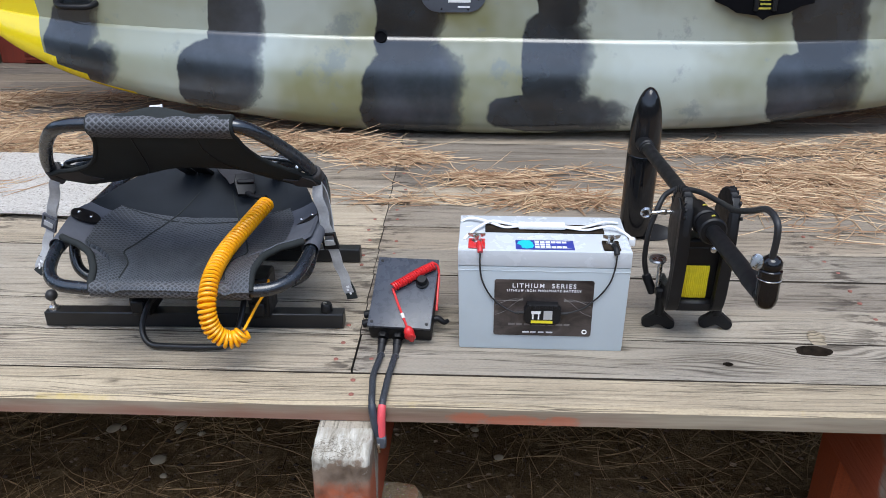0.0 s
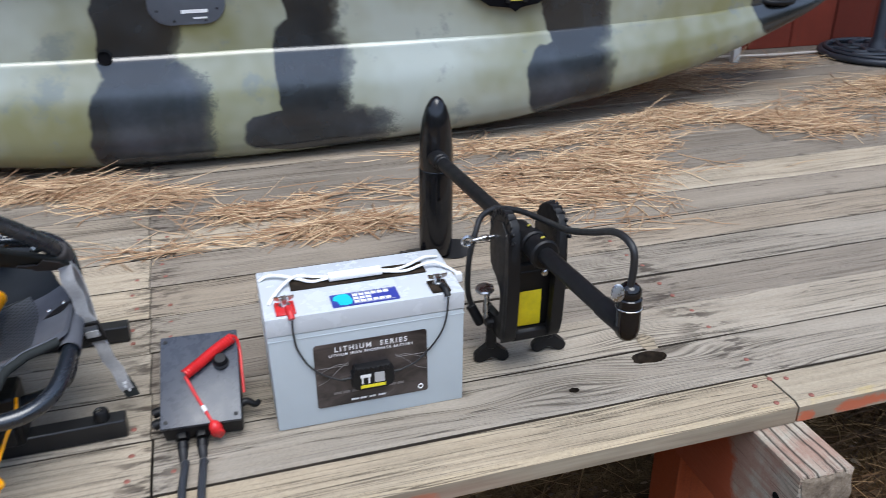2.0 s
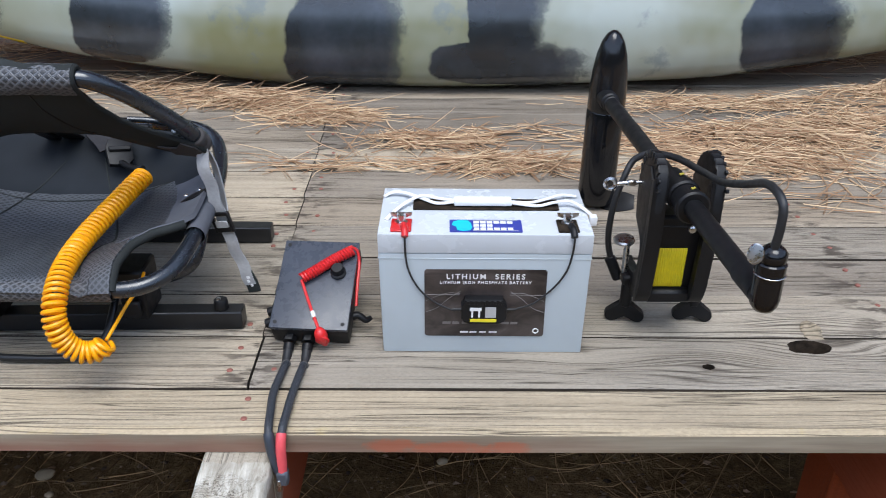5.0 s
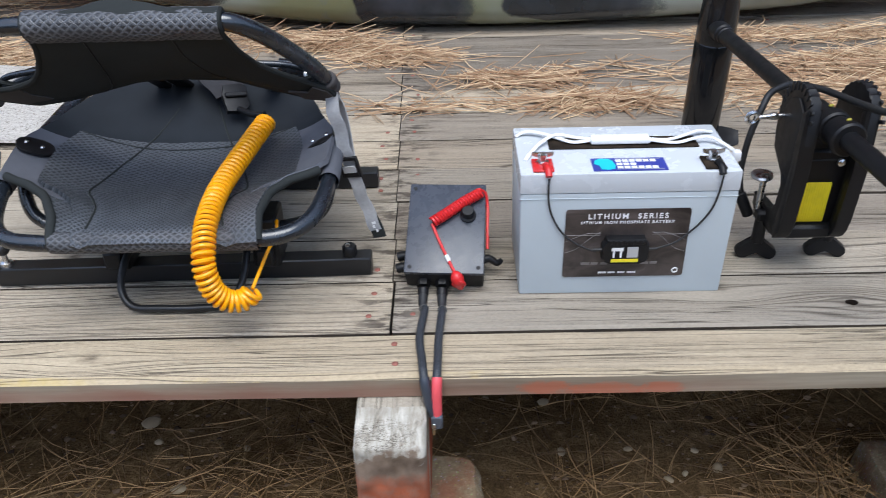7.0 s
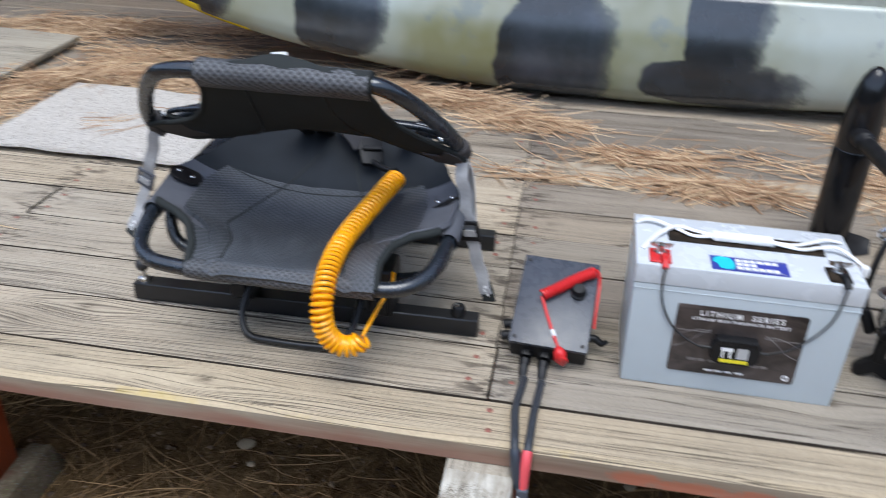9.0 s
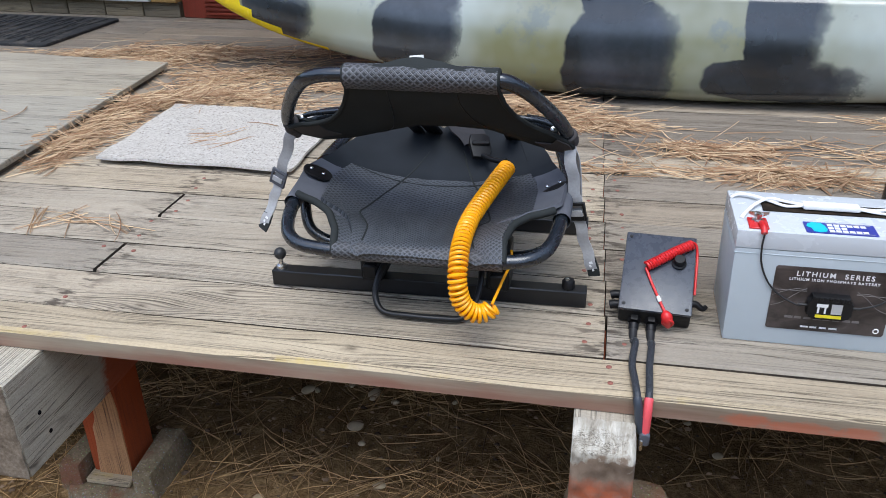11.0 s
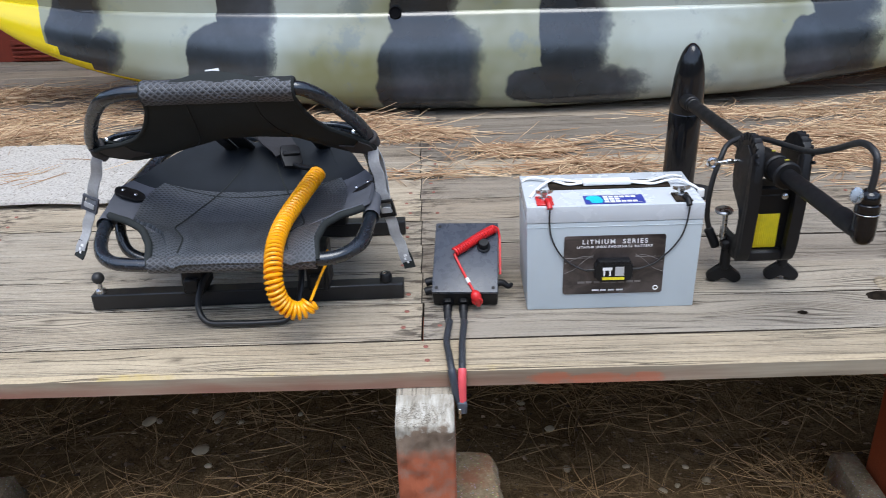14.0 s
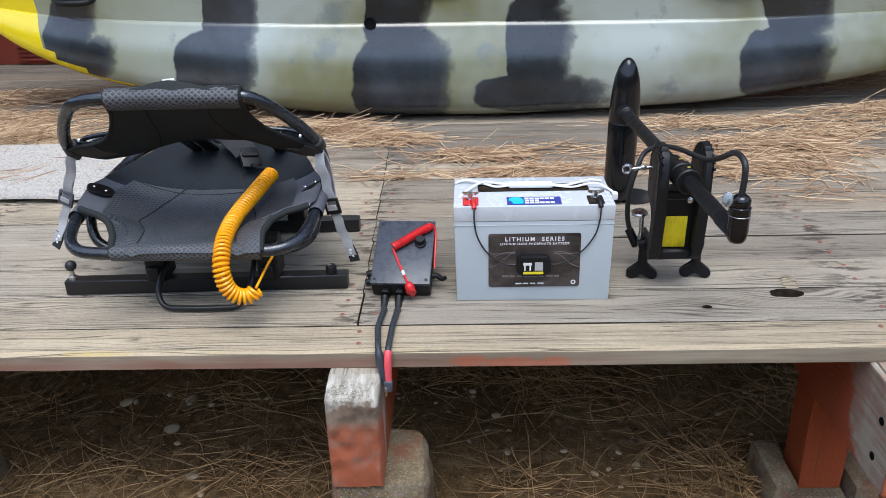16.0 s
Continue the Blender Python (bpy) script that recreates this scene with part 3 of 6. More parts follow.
    grain = n.math("MULTIPLY", specks, n.math("ADD", 0.05, n.math("MULTIPLY", side, 0.36)))
    edge = n.math("ADD", near, grain)
    black = n.mix(side, n.ramp(edge, (0.95, 1.0), (1.02, 0.0)), n.ramp(edge, (0.72, 1.0), (0.92, 0.72), (1.01, 0.30), (1.22, 0.0)))
    # pale overspray; its bluish white also stands for sky reflected in the hull
    haze = n.ramp(n.math("ADD", near, n.math("MULTIPLY", n.math("SUBTRACT", n.noise(3.0, 4), 0.5), 0.8)), (1.0, 0.55), (1.7, 0.0))
    haze2 = n.math("MULTIPLY", haze, n.ramp(n.noise(1.4, 4), (0.38, 0.0), (0.60, 1.0)))
    haze2 = n.math("MULTIPLY", haze2, n.ramp(n.math("ADD", n.math("MULTIPLY", sep.outputs[0], 0.25), 0.5), (0.20, 0.3), (0.38, 1.0)))
    olive = n.ramp(n.noise(1.6, 4), (0.32, (0.186, 0.177, 0.074)), (0.55, (0.220, 0.222, 0.122)), (0.75, (0.225, 0.246, 0.172)))
    c = n.mix(haze2, olive, (0.53, 0.585, 0.57))
    smudge = n.ramp(n.noise(5.0, 5, 0.7), (0.58, 0.0), (0.67, 1.0))
    c = n.mix(n.math("MULTIPLY", smudge, 0.55), c, (0.15, 0.18, 0.19))
    # stripe black, mottled paler and bluer for a sheen put into the colour
    dark = n.ramp(n.noise(3.2, 5, 0.6), (0.36, (0.008, 0.009, 0.012)), (0.52, (0.019, 0.025, 0.034)), (0.68, (0.040, 0.049, 0.066)))
    c = n.mix(n.math("MULTIPLY", black, 0.97), c, dark)
    bow = n.math("LESS_THAN", n.math("ADD", sep.outputs[0], n.math("MULTIPLY", sep.outputs[2], 0.12)), -1.318)
    c = n.mix(bow, c, (0.82, 0.62, 0.012))
    n.colour(c)
    n.rough(n.ramp(n.noise(40.0, 5), (0.3, 0.13), (0.7, 0.27)))
    n.bump(n.noise(9.0, 3), 0.05, 0.004)
    return n.mat


def label_print():
    n = Nodes("printed_battery_label", 0.35)
    a = n.noise(14.0, 5, 0.6, n.scaled((1, 1, 1.8)), 1.0)
    n.colour(n.ramp(a, (0.32, (0.016, 0.013, 0.013)), (0.6, (0.075, 0.060, 0.055)), (0.8, (0.16, 0.135, 0.125))))
    return n.mat


def rug():
    n = Nodes("pale_grey_rug", 0.95, 0, 0.15)
    f = n.noise(150.0, 6, 0.75)
    c = n.ramp(f, (0.36, (0.12, 0.10, 0.085)), (0.425, (0.45, 0.415, 0.37)), (0.60, (0.62, 0.585, 0.54)))
    blades = n.ramp(n.noise(38.0, 4, 0.7, n.scaled((1.0, 0.35, 1.0)), 1.5), (0.30, 1.0), (0.36, 0.0))
    c = n.mix(n.math("MULTIPLY", blades, 0.6), c, (0.20, 0.15, 0.11))
    c = n.mix(n.ramp(n.noise(12.0, 5, 0.7), (0.55, 0.0), (0.75, 0.5)), c, (0.42, 0.38, 0.33))
    n.colour(c)
    n.bump(n.noise(240.0, 4, 0.7), 0.8, 0.004)
    return n.mat


def cut_wood():
    n = Nodes("dark_knot_hole", 0.95, 0, 0.1)
    n.colour(n.ramp(n.noise(60.0, 4), (0.3, (0.010, 0.008, 0.006)), (0.7, (0.045, 0.032, 0.022))))
    return n.mat


soil_mat = soil()
forest_mat = plain("unseen_forest_belt", (0.050, 0.058, 0.034), 0.95, vary=0.6, scale=1.2)
needle_pale = needles("dry_pine_needles", (0.73, 0.54, 0.335), (0.26, 0.135, 0.068))
bark_mat = needles("bark_crumbs", (0.42, 0.28, 0.17), (0.05, 0.029, 0.017))
needle_dark = needles("old_pine_needles", (0.60, 0.37, 0.165), (0.085, 0.047, 0.019))
# darker brown than the needles under the deck
needle_brown = needles("dark_brown_needles", (0.25, 0.128, 0.052), (0.042, 0.022, 0.009))
net_fabric = mesh_fabric("black_net_fabric", 84, (0.014, 0.0175, 0.022), (0.150, 0.162, 0.182), 0.55, 0.16)
coarse_net = mesh_fabric("coarse_grey_net", 74, (0.018, 0.019, 0.022), (0.150, 0.156, 0.168), 0.4)
rear_fabric = plain_fabric("charcoal_seat_rear", (0.016, 0.019, 0.023))
corner_fabric = plain_fabric("brown_black_corner_fabric", (0.062, 0.057, 0.056))
strap_fabric = plain_fabric("dark_strap_fabric", (0.036, 0.035, 0.038))
black_fabric = plain_fabric("black_woven_fabric", (0.025, 0.028, 0.0275))
grey_fabric = plain_fabric("charcoal_neoprene", (0.098, 0.102, 0.118))
camo = kayak_paint()
label_mat = label_print()
rug_mat = rug()
hole_mat = cut_wood()


def braided():
    """Fine black and grey braid."""
    n = Nodes("braided_black_sleeve", 0.5)
    weave = n.noise(900.0, 2, 0.6)
    n.colour(n.ramp(weave, (0.40, (0.016, 0.018, 0.022)), (0.58, (0.038, 0.043, 0.052)), (0.70, (0.13, 0.14, 0.155))))
    n.bump(weave, 0.4, 0.001)
    return n.mat


braid = braided()
# black that stands for the shade inside holes and recesses
cavity_shade_black = plain("unlit_black_cavity", (0.004, 0.004, 0.005), 0.9, spec=0.1, vary=0.4)
# board sides in the gaps: dirt, darkened further for the shade down there
joint_dirt_shade = plain("dirty_shaded_board_edge", (0.055, 0.042, 0.030), 0.95, vary=0.5, scale=40)
white_print = plain("white_print", (0.80, 0.80, 0.80), 0.5, vary=0.05)
yellow_plastic = plain("yellow_kayak_plastic", (0.82, 0.62, 0.012), 0.2, vary=0.05)
dull_yellow = plain("worn_yellow_print", (0.42, 0.36, 0.05), 0.55, vary=0.4, scale=300)
yellow_print = plain("yellow_print", (0.78, 0.66, 0.03), 0.5, vary=0.05)
dim_print = plain("dim_grey_print", (0.17, 0.155, 0.15), 0.5, vary=0.3)
grey_print = plain("grey_print", (0.42, 0.42, 0.42), 0.5, vary=0.1)
blue_print = plain("blue_sticker", (0.035, 0.05, 0.30), 0.4, vary=0.1)
cyan_print = plain("cyan_print", (0.01, 0.55, 0.62), 0.4, vary=0.08)
yellow_line = plain("yellow_braided_cord", (0.74, 0.60, 0.015), 0.6, vary=0.15, scale=150)
plate_grey = plain("dark_grey_cover_plate", (0.085, 0.095, 0.115), 0.4, vary=0.2)

# ---------------------------------------------------------------- ground and deck
ROWS_Y = [0.035, 0.141, 0.283, 0.421, 0.561, 0.705, 0.850, 1.003, 1.157, 1.298]
while ROWS_Y[-1] < 2.9:
    ROWS_Y.append(ROWS_Y[-1] + 0.143)
DECK_T = 0.037
GROUND_Z = -0.57
rnd = random.Random(7)


def ground():
    bm = B()
    xs = [-60, -25, -10, -5, -3.2] + [-3 + 0.05 * i for i in range(121)] + [3.2, 5, 10, 25, 60]
    ys = [-60, -25, -10, -4, -2] + [-1.0 + 0.05 * i for i in range(45)] + [1.5, 2.0, 3, 6, 25, 60]
    vs = [[bm.verts.new((x, y, GROUND_Z + (0.022 * noise.noise((x * 2.2, y * 2.2, 0)) + 0.012 * noise.noise((x * 9, y * 9, 3))))) for y in ys] for x in xs]
    for i in range(len(xs) - 1):
        for j in range(len(ys) - 1):
            bm.faces.new((vs[i][j], vs[i + 1][j], vs[i + 1][j + 1], vs[i][j + 1]))
    return tagged(part("ground", bm, soil_mat, smooth=180), "brown forest soil strewn with litter below the deck", "ground", kind="structure")


def added_forest_ring():
    """A plain unseen belt of trees, added to cut low sky light and close the clearing all round."""
    bm = B()
    n = 144
    rows = []
    for k in range(n):
        a = 2 * math.pi * k / n
        h = 12.5 + 5.0 * noise.noise((math.cos(a) * 9, math.sin(a) * 9, 1)) + (2.5 if k % 2 else -2.0)
        rows.append([bm.verts.new((46 * math.cos(a), 46 * math.sin(a), GROUND_Z - 0.4)), bm.verts.new((46 * math.cos(a), 46 * math.sin(a), h))])
    for k in range(n):
        a, b = rows[k], rows[(k + 1) % n]
        bm.faces.new((a[0], b[0], b[1], a[1]))
    return tagged(part("backdrop", bm, forest_mat, smooth=20), "unseen dark belt of trees added to cut low sky light", "forest", kind="structure")


def board(bm, x0, x1, y0, y1, z1, holes=()):
    """One deck board, its long edges worn round; holes are (x, y, rx, ry) through its top."""
    b, run = (0.0045, 0.0045) if y0 > 0.1 else (0.0055, 0.0125)
    n = max(2, int((x1 - x0) / 0.12))
    section = [(y0, z1 - DECK_T), (y0, z1 - b), (y0 + run, z1), (y1 - 0.0045, z1), (y1, z1 - b), (y1, z1 - DECK_T)]
    xs = [x0 + (x1 - x0) * i / n for i in range(n + 1)]
    seed = rnd.random() * 90
    rings = []
    for i, x in enumerate(xs):
        wob = 0.0016 * noise.noise((x * 3, seed, 0))
        lift = 0.0018 * noise.noise((x * 1.3, seed, 5))
        rings.append([bm.verts.new((x, y + wob, z + (lift if z > z1 - DECK_T else 0))) for y, z in section])
    for i in range(n):
        a, c = rings[i], rings[i + 1]
        for k in range(6):
            if k == 2 and holes:
                continue
            f = bm.faces.new((a[k], a[(k + 1) % 6], c[(k + 1) % 6], c[k]))
            if k in (0, 4):
                f.material_index = 2
            elif k == 1 and y0 < 0.1:
                f.material_index = 3
    for ring in (rings[0][::-1], rings[-1]):
        bm.faces.new(ring).material_index = 2
    if holes:
        loop = [r[2] for r in rings] + [r[3] for r in rings[::-1]]
        edges = []
        for i in range(len(loop)):
            e = bm.edges.get((loop[i], loop[(i + 1) % len(loop)]))
            edges.append(e or bm.edges.new((loop[i], loop[(i + 1) % len(loop)])))
        pits = []
        for hx, hy, rx, ry in holes:
            rim = []
            for k in range(16):
                a = 2 * math.pi * k / 16
                w = 1 + 0.22 * noise.noise((math.cos(a) * 2 + hx * 9, math.sin(a) * 2, 1))
                rim.append(bm.verts.new((hx + rx * w * math.cos(a), hy + ry * w * math.sin(a), z1)))
            for k in range(16):
                edges.append(bm.edges.new((rim[k], rim[(k + 1) % 16])))
            pits.append((hx, hy, rim))
        bmesh.ops.triangle_fill(bm, edges=edges, use_beauty=True)
        for hx, hy, rim in pits:
            low = [bm.verts.new((hx + (v.co.x - hx) * 0.75, hy + (v.co.y - hy) * 0.75, z1 - 0.022)) for v in rim]
            for k in range(16):
                f = bm.faces.new((rim[k], rim[(k + 1) % 16], low[(k + 1) % 16], low[k]))
                f.material_index = 1
            f = bm.faces.new(low)
            f.material_index = 1
    return bm


def deck():
    top = thing("deck", "weathered grey timber deck of long nailed boards", "deck", kind="structure")
    nails = []
    for i in range(len(ROWS_Y) - 1):
        y0, y1 = ROWS_Y[i], ROWS_Y[i + 1]
        jx = -0.028 * (y0 + y1) / 2
        if i == 0:
            cuts = [-3.6, 1.085, 3.1, 5.2]
        elif i in (2, 4):
            cuts = [-3.6, -1.09, jx, 3.4, 5.2]
        elif i % 3 == 0:
            cuts = [-3.6, jx, 3.2, 5.2]
        else:
            cuts = [-3.6, -2.2 if i % 2 else -1.9, jx, 2.9 + 0.3 * (i % 3), 5.2]
        for a, b in zip(cuts, cuts[1:]):
            z = rnd.uniform(-0.0018, 0.0)
            bm = B()
            gap = 0.0050 + rnd.random() * 0.0035 + (0.002 if i > 3 else 0.0)
            holes = ()
            if i == 1 and a < 0.9 < b:
                holes = ((0.910, 0.2520, 0.037, 0.0195), (0.725, 0.196, 0.010, 0.0075))
            ends = [0.0042 if abs(q + 1.09) < 0.01 else 0.0022 if i < 2 else 0.0011 for q in (a, b)]
            board(bm, a + ends[0], b - ends[1], y0 + gap / 2, y1 - gap / 2, z, holes)
            # rows 3, 5, 6 on the right are darker boards; rows past 7 shade-darkened
            part("board", bm, (edge_wood if i == 0 else deck_wood_dark if i > 7 or (i in (3, 5, 6) and a > -0.1) else deck_wood, hole_mat, front_edge if i == 0 else joint_dirt_shade, worn_edge_wood), top, smooth=30)
        for c in {*cuts[1:-1], -1.09, jx, 1.08}:
            for dx in (-0.034, 0.034) if c in cuts else (0.006,):
                for f in (0.27, 0.72):
                    nails.append((c + dx + rnd.uniform(-0.008, 0.008), y0 + (y1 - y0) * f + rnd.uniform(-0.01, 0.01)))
    bm = B()
    lathe(bm, [(0.027, -0.003), (0.020, 0.002), (0.013, 0.005), (0.009, 0.012), (0.006, 0.015), (0.001, 0.016)], pose(0.934, 0.298, 0, 14, 10, 0), 18)
    for v in bm.verts:
        v.co += 0.004 * noise.noise_vector(v.co * 70)
        v.co.x = 0.938 + (v.co.x - 0.938) * 0.8
    part("knot_stub", bm, edge_wood, top, "pale stub of a knot beside its hole")
    data = None
    for x, y in nails:
        if y > 1.9 or rnd.random() < 0.28:
            continue
        if data is None:
            bm = B()
            lathe(bm, [(0.0048, -0.004), (0.0050, 0.0006), (0.0040, 0.0014), (0.0006, 0.0016)], seg=12)
            data = mesh_of(bm, "nail", rust_nail)
        ob = new("nail", data)
        ob.parent, ob.location = top, (x, y, -0.0008)
    return top


def frame_below():
    """Beams that carry the deck, with posts and concrete piers."""
    for x, front in ((0.0, -0.050), (1.052, -0.090), (-1.105, -0.075)):
        beam = thing("deck_beam", "weathered timber beam with a splintered end under the deck", "beam", "deck beams")
        bm = B()
        box(bm, x - 0.051, x + 0.051, front if x else 0.012, 2.6, -0.258, -DECK_T - 0.003, 0.004)
        # a ragged front end
        for v in bm.verts:
            if v.co.y < front + 0.02:
                v.co.y += 0.006 * noise.noise(v.co * 40)
        part("timber", bm, cracked_beam_wood if x > 0.5 else inner_beam_wood if x else beam_wood, beam)
        # weathered end, split and splintered at the top, stained lower down; the middle beam is torn over its top as well
        line = [(front - 0.006, -0.2575), (front - 0.006, -0.15), (front - 0.006, -0.0405)]
        if not x:
            line = [(front - 0.006, -0.2575), (front - 0.006, -0.15), (front - 0.006, -0.064), (front - 0.002, -0.052), (front + 0.012, -0.0435), (front + 0.030, -0.0405), (0.016, -0.0385)]
        run = [0.0]
        for p, q in zip(line, line[1:]):
            run.append(run[-1] + math.dist(p, q))
        nx, nz = 26, 44 if x else 66
        bm = B()
        g = []
        for i in range(nx + 1):
            col = []
            for j in range(nz + 1):
                t = run[-1] * j / nz
                py, pz = float(np.interp(t, run, [p[0] for p in line])), float(np.interp(t, run, [p[1] for p in line]))
                px = x - 0.0505 + 0.101 * i / nx
                up = max(0.0, min(1.0, (pz + 0.15) / 0.09))
                rough = noise.noise((px * 90, (pz - py) * 30, x)) * 0.0040 * up + noise.noise((px * 40, (pz - py) * 34, x + 4)) * 0.004
                rough -= 0.010 * max(0.0, noise.noise((px * 26, (pz - py) * 22, x * 3 + 1)) - 0.12) * (0.4 + up)
                flat = max(0.0, min(1.0, (pz + 0.062) / 0.016)) if not x else 0.0
                rim = 0.004 if i in (0, nx) or (x and j in (0, nz)) else 0.0
                rough = min(rough, 0.0) if flat > 0.5 and py > -0.02 else rough
                col.append(bm.verts.new((px, py - (rough - rim) * (1 - flat), pz + (rough - rim) * flat - (0.006 * abs(noise.noise((px * 60, 2, x))) if x and j == nz else 0))))
            g.append(col)
        for i in range(nx):
            for j in range(nz):
                bm.faces.new((g[i][j], g[i + 1][j], g[i + 1][j + 1], g[i][j + 1]))
        if not x:
            # its two sides, back to where the sound timber begins
            for i in (0, nx):
                back_edge = [bm.verts.new((v.co.x, 0.018, v.co.z)) for v in g[i]]
                for j in range(nz):
                    q = (g[i][j], g[i][j + 1], back_edge[j + 1], back_edge[j])
                    bm.faces.new(q if i == 0 else q[::-1])
        part("end_grain", bm, rough_end_face if x > 0.5 else plain_end_face if x else end_face, beam, "rough end grain with worn orange stain" if x > 0.5 else "rough grey end grain" if x else "pale splintered end over worn orange stain", smooth=50)
        # bolt holes of the outer beams: thin discs, coloured black as if shaded inside
        if x > 0.5:
            for py, pz in ((-0.040, -0.120), (-0.036, -0.205)):
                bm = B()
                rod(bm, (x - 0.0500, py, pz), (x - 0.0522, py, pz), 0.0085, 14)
                part("bolt_hole", bm, cavity_shade_black, beam, "bolt hole disc, the shade inside painted black")
        if x < -0.5:
            for py, pz in ((-0.010, -0.150), (0.004, -0.205)):
                bm = B()
                rod(bm, (x + 0.0500, py, pz), (x + 0.0522, py, pz), 0.0045, 14)
                part("bolt_hole", bm, cavity_shade_black, beam, "bolt hole disc, the shade inside painted black")
    for x, y in ((1.063, 0.245), (-1.13, 0.235)):
        post = thing("deck_post", "square orange-stained post on a concrete pier", "post", "deck posts")
        bm = B()
        box(bm, x - 0.052, x + 0.052, y - 0.0, y + 0.10, -0.535, -0.259, 0.003)
        part("timber", bm, orange_wood, post)
        bm = B()
        box(bm, x - 0.060, x + 0.056, y - 0.030, y + 0.105, -0.550, -0.535, 0.004)
        part("base_plate", bm, pier_concrete if x > 0 else worn_edge_wood, post, "rough mortar pad" if x > 0 else "weathered wooden pad")
        if x < 0:
            bm = B()
            prism(bm, [(x - 0.034, -0.533), (x + 0.051, -0.533), (x + 0.051, -0.335), (x + 0.046, -0.290), (x + 0.037, -0.276), (x + 0.029, -0.292), (x + 0.019, -0.300), (x + 0.012, -0.284), (x + 0.002, -0.316), (x - 0.008, -0.334), (x - 0.012, -0.372), (x - 0.022, -0.395), (x - 0.024, -0.44)], 0.0, 0.004, Matrix(((1, 0, 0, 0), (0, 0, 1, y - 0.005), (0, 1, 0, 0), (0, 0, 0, 1))))
            part("bare_patch", bm, bare_wood, post, "bare wood where the paint split off")
    for x, y, top, w in ((0.037, 0.045, -0.259, 0.094), (1.068, 0.29, -0.552, 0.118), (-1.12, 0.285, -0.552, 0.118)):
        bm = B()
        prof = [(1.40, -0.75), (1.38, -0.62)] + [(1.34 - 0.24 * k / 10, -0.62 + (top - 0.02 + 0.62) * k / 10) for k in range(1, 11)] + [(1.05, top - 0.006), (1.0, top)] + [(0.8 - 0.2 * k, top) for k in range(4)]
        rings = []
        for r, z in prof:
            ring = []
            for k in range(56):
                a = 2 * math.pi * k / 56
                q = (abs(math.cos(a)) ** 9 + abs(math.sin(a)) ** 9) ** (-1 / 9)
                p = Vector((x + w * 0.93 * r * q * math.cos(a), y + w * 0.93 * r * q * math.sin(a), z))
                p += 0.010 * noise.noise_vector(p * 8) + 0.006 * noise.noise_vector(p * 33)
                p.z = min(p.z, top) if r > 1.02 else top - 0.002 * abs(noise.noise(p * 50))
                ring.append(bm.verts.new(p))
            rings.append(ring)
        for ra, rb in zip(rings, rings[1:]):
            for k in range(56):
                bm.faces.new((ra[k], ra[(k + 1) % 56], rb[(k + 1) % 56], rb[k]))
        bm.faces.new(rings[-1])
        if top < -0.5:
            # two cheeks that hold the foot of the post
            foot_x = 1.063 if x > 0 else -1.13
            for sx in (1, -1):
                start = len(bm.verts)
                a, b = sorted((foot_x + sx * 0.066, foot_x + sx * 0.122))
                box(bm, a, b, y - 0.088, y + 0.09, -0.64, -0.492, 0.014, seg=2)
                bm.verts.ensure_lookup_table()
                for v in bm.verts[start:]:
                    v.co += 0.007 * noise.noise_vector(v.co * 14) + 0.004 * noise.noise_vector(v.co * 45)
                    v.co.x += sx * 0.020 * max(0.0, (-0.492 - v.co.z) / 0.15) * (1 if abs(v.co.x - foot_x) > 0.09 else 0)
        tagged(part("concrete_pier", bm, pier_concrete, smooth=25), "rough chipped concrete pier block in the soil", "pier", "deck piers")


ground()
added_forest_ring()
deck()
frame_below()

# ---------------------------------------------------------------- kayak on its side
KX = (-1.68, -1.62, -1.525, -1.40, -1.17, -0.92, -0.29, 0.33, 1.14, 1.66, 1.95, 2.25, 2.48, 2.58, 2.62)
KB = (0.015, 0.07, 0.145, 0.215, 0.292, 0.345, 0.428, 0.44, 0.388, 0.306, 0.248, 0.166, 0.092, 0.05, 0.015)
SECTION = ((1, -.17), (.97, -.09), (.85, -.02), (.6, .02), (.42, .035), (.34, .03), (.30, .005), (.26, 0), (.13, 0), (0, 0), (-.12, 0), (-.205, 0),
           (-.222, .010), (-.25, .014), (-.30, .021), (-.37, .036), (-.46, .050), (-.6, .060), (-.72, .063), (-.83, .060), (-.91, .046), (-.965, .014), (-.99, -.04), (-1, -.12),
           (-1, -.23), (-.99, -.30), (-.93, -.36), (-.80, -.39), (-.5, -.41), (0, -.42), (.5, -.40), (.85, -.34), (.97, -.26))


def kayak():
    top = thing("kayak", "olive and black camouflage kayak with yellow bow on its side", "kayak")
    bm = B()
    n = 150
    rings = []
    for i in range(n + 1):
        x = KX[0] + (KX[-1] - KX[0]) * i / n
        b = sum(float(np.interp(min(max(x + 0.03 * k, KX[0]), KX[-1]), KX, KB)) for k in range(-3, 4)) / 7
        xi = abs(x - 0.35) / 2.15
        keel = 1.655 + 0.20 * xi ** 2.4
        zc = 0.443 - 0.027 * max(0.0, x - 0.3) + 0.06 * max(0.0, xi - 0.75)
        s = 0.25 + 0.75 * min(1.0, b / 0.40)
        ring = []
        for v, d in SECTION:
            ring.append(bm.verts.new((x, keel - d * s, zc + v * b)))
        rings.append(ring)
    m = len(SECTION)
    for a, c in zip(rings, rings[1:]):
        for k in range(m):
            f = bm.faces.new((a[k], a[(k + 1) % m], c[(k + 1) % m], c[k]))
            if a[0].co.x < (-0.80 if k > 20 else -1.04 if k > 19 else -1.20 if k > 18 else -1.31) and 17 < k < 26:
                f.material_index = 1
    bm.faces.new(rings[0][::-1])
    bm.faces.new(rings[-1])
    part("hull", bm, (camo, yellow_plastic), top, smooth=50)
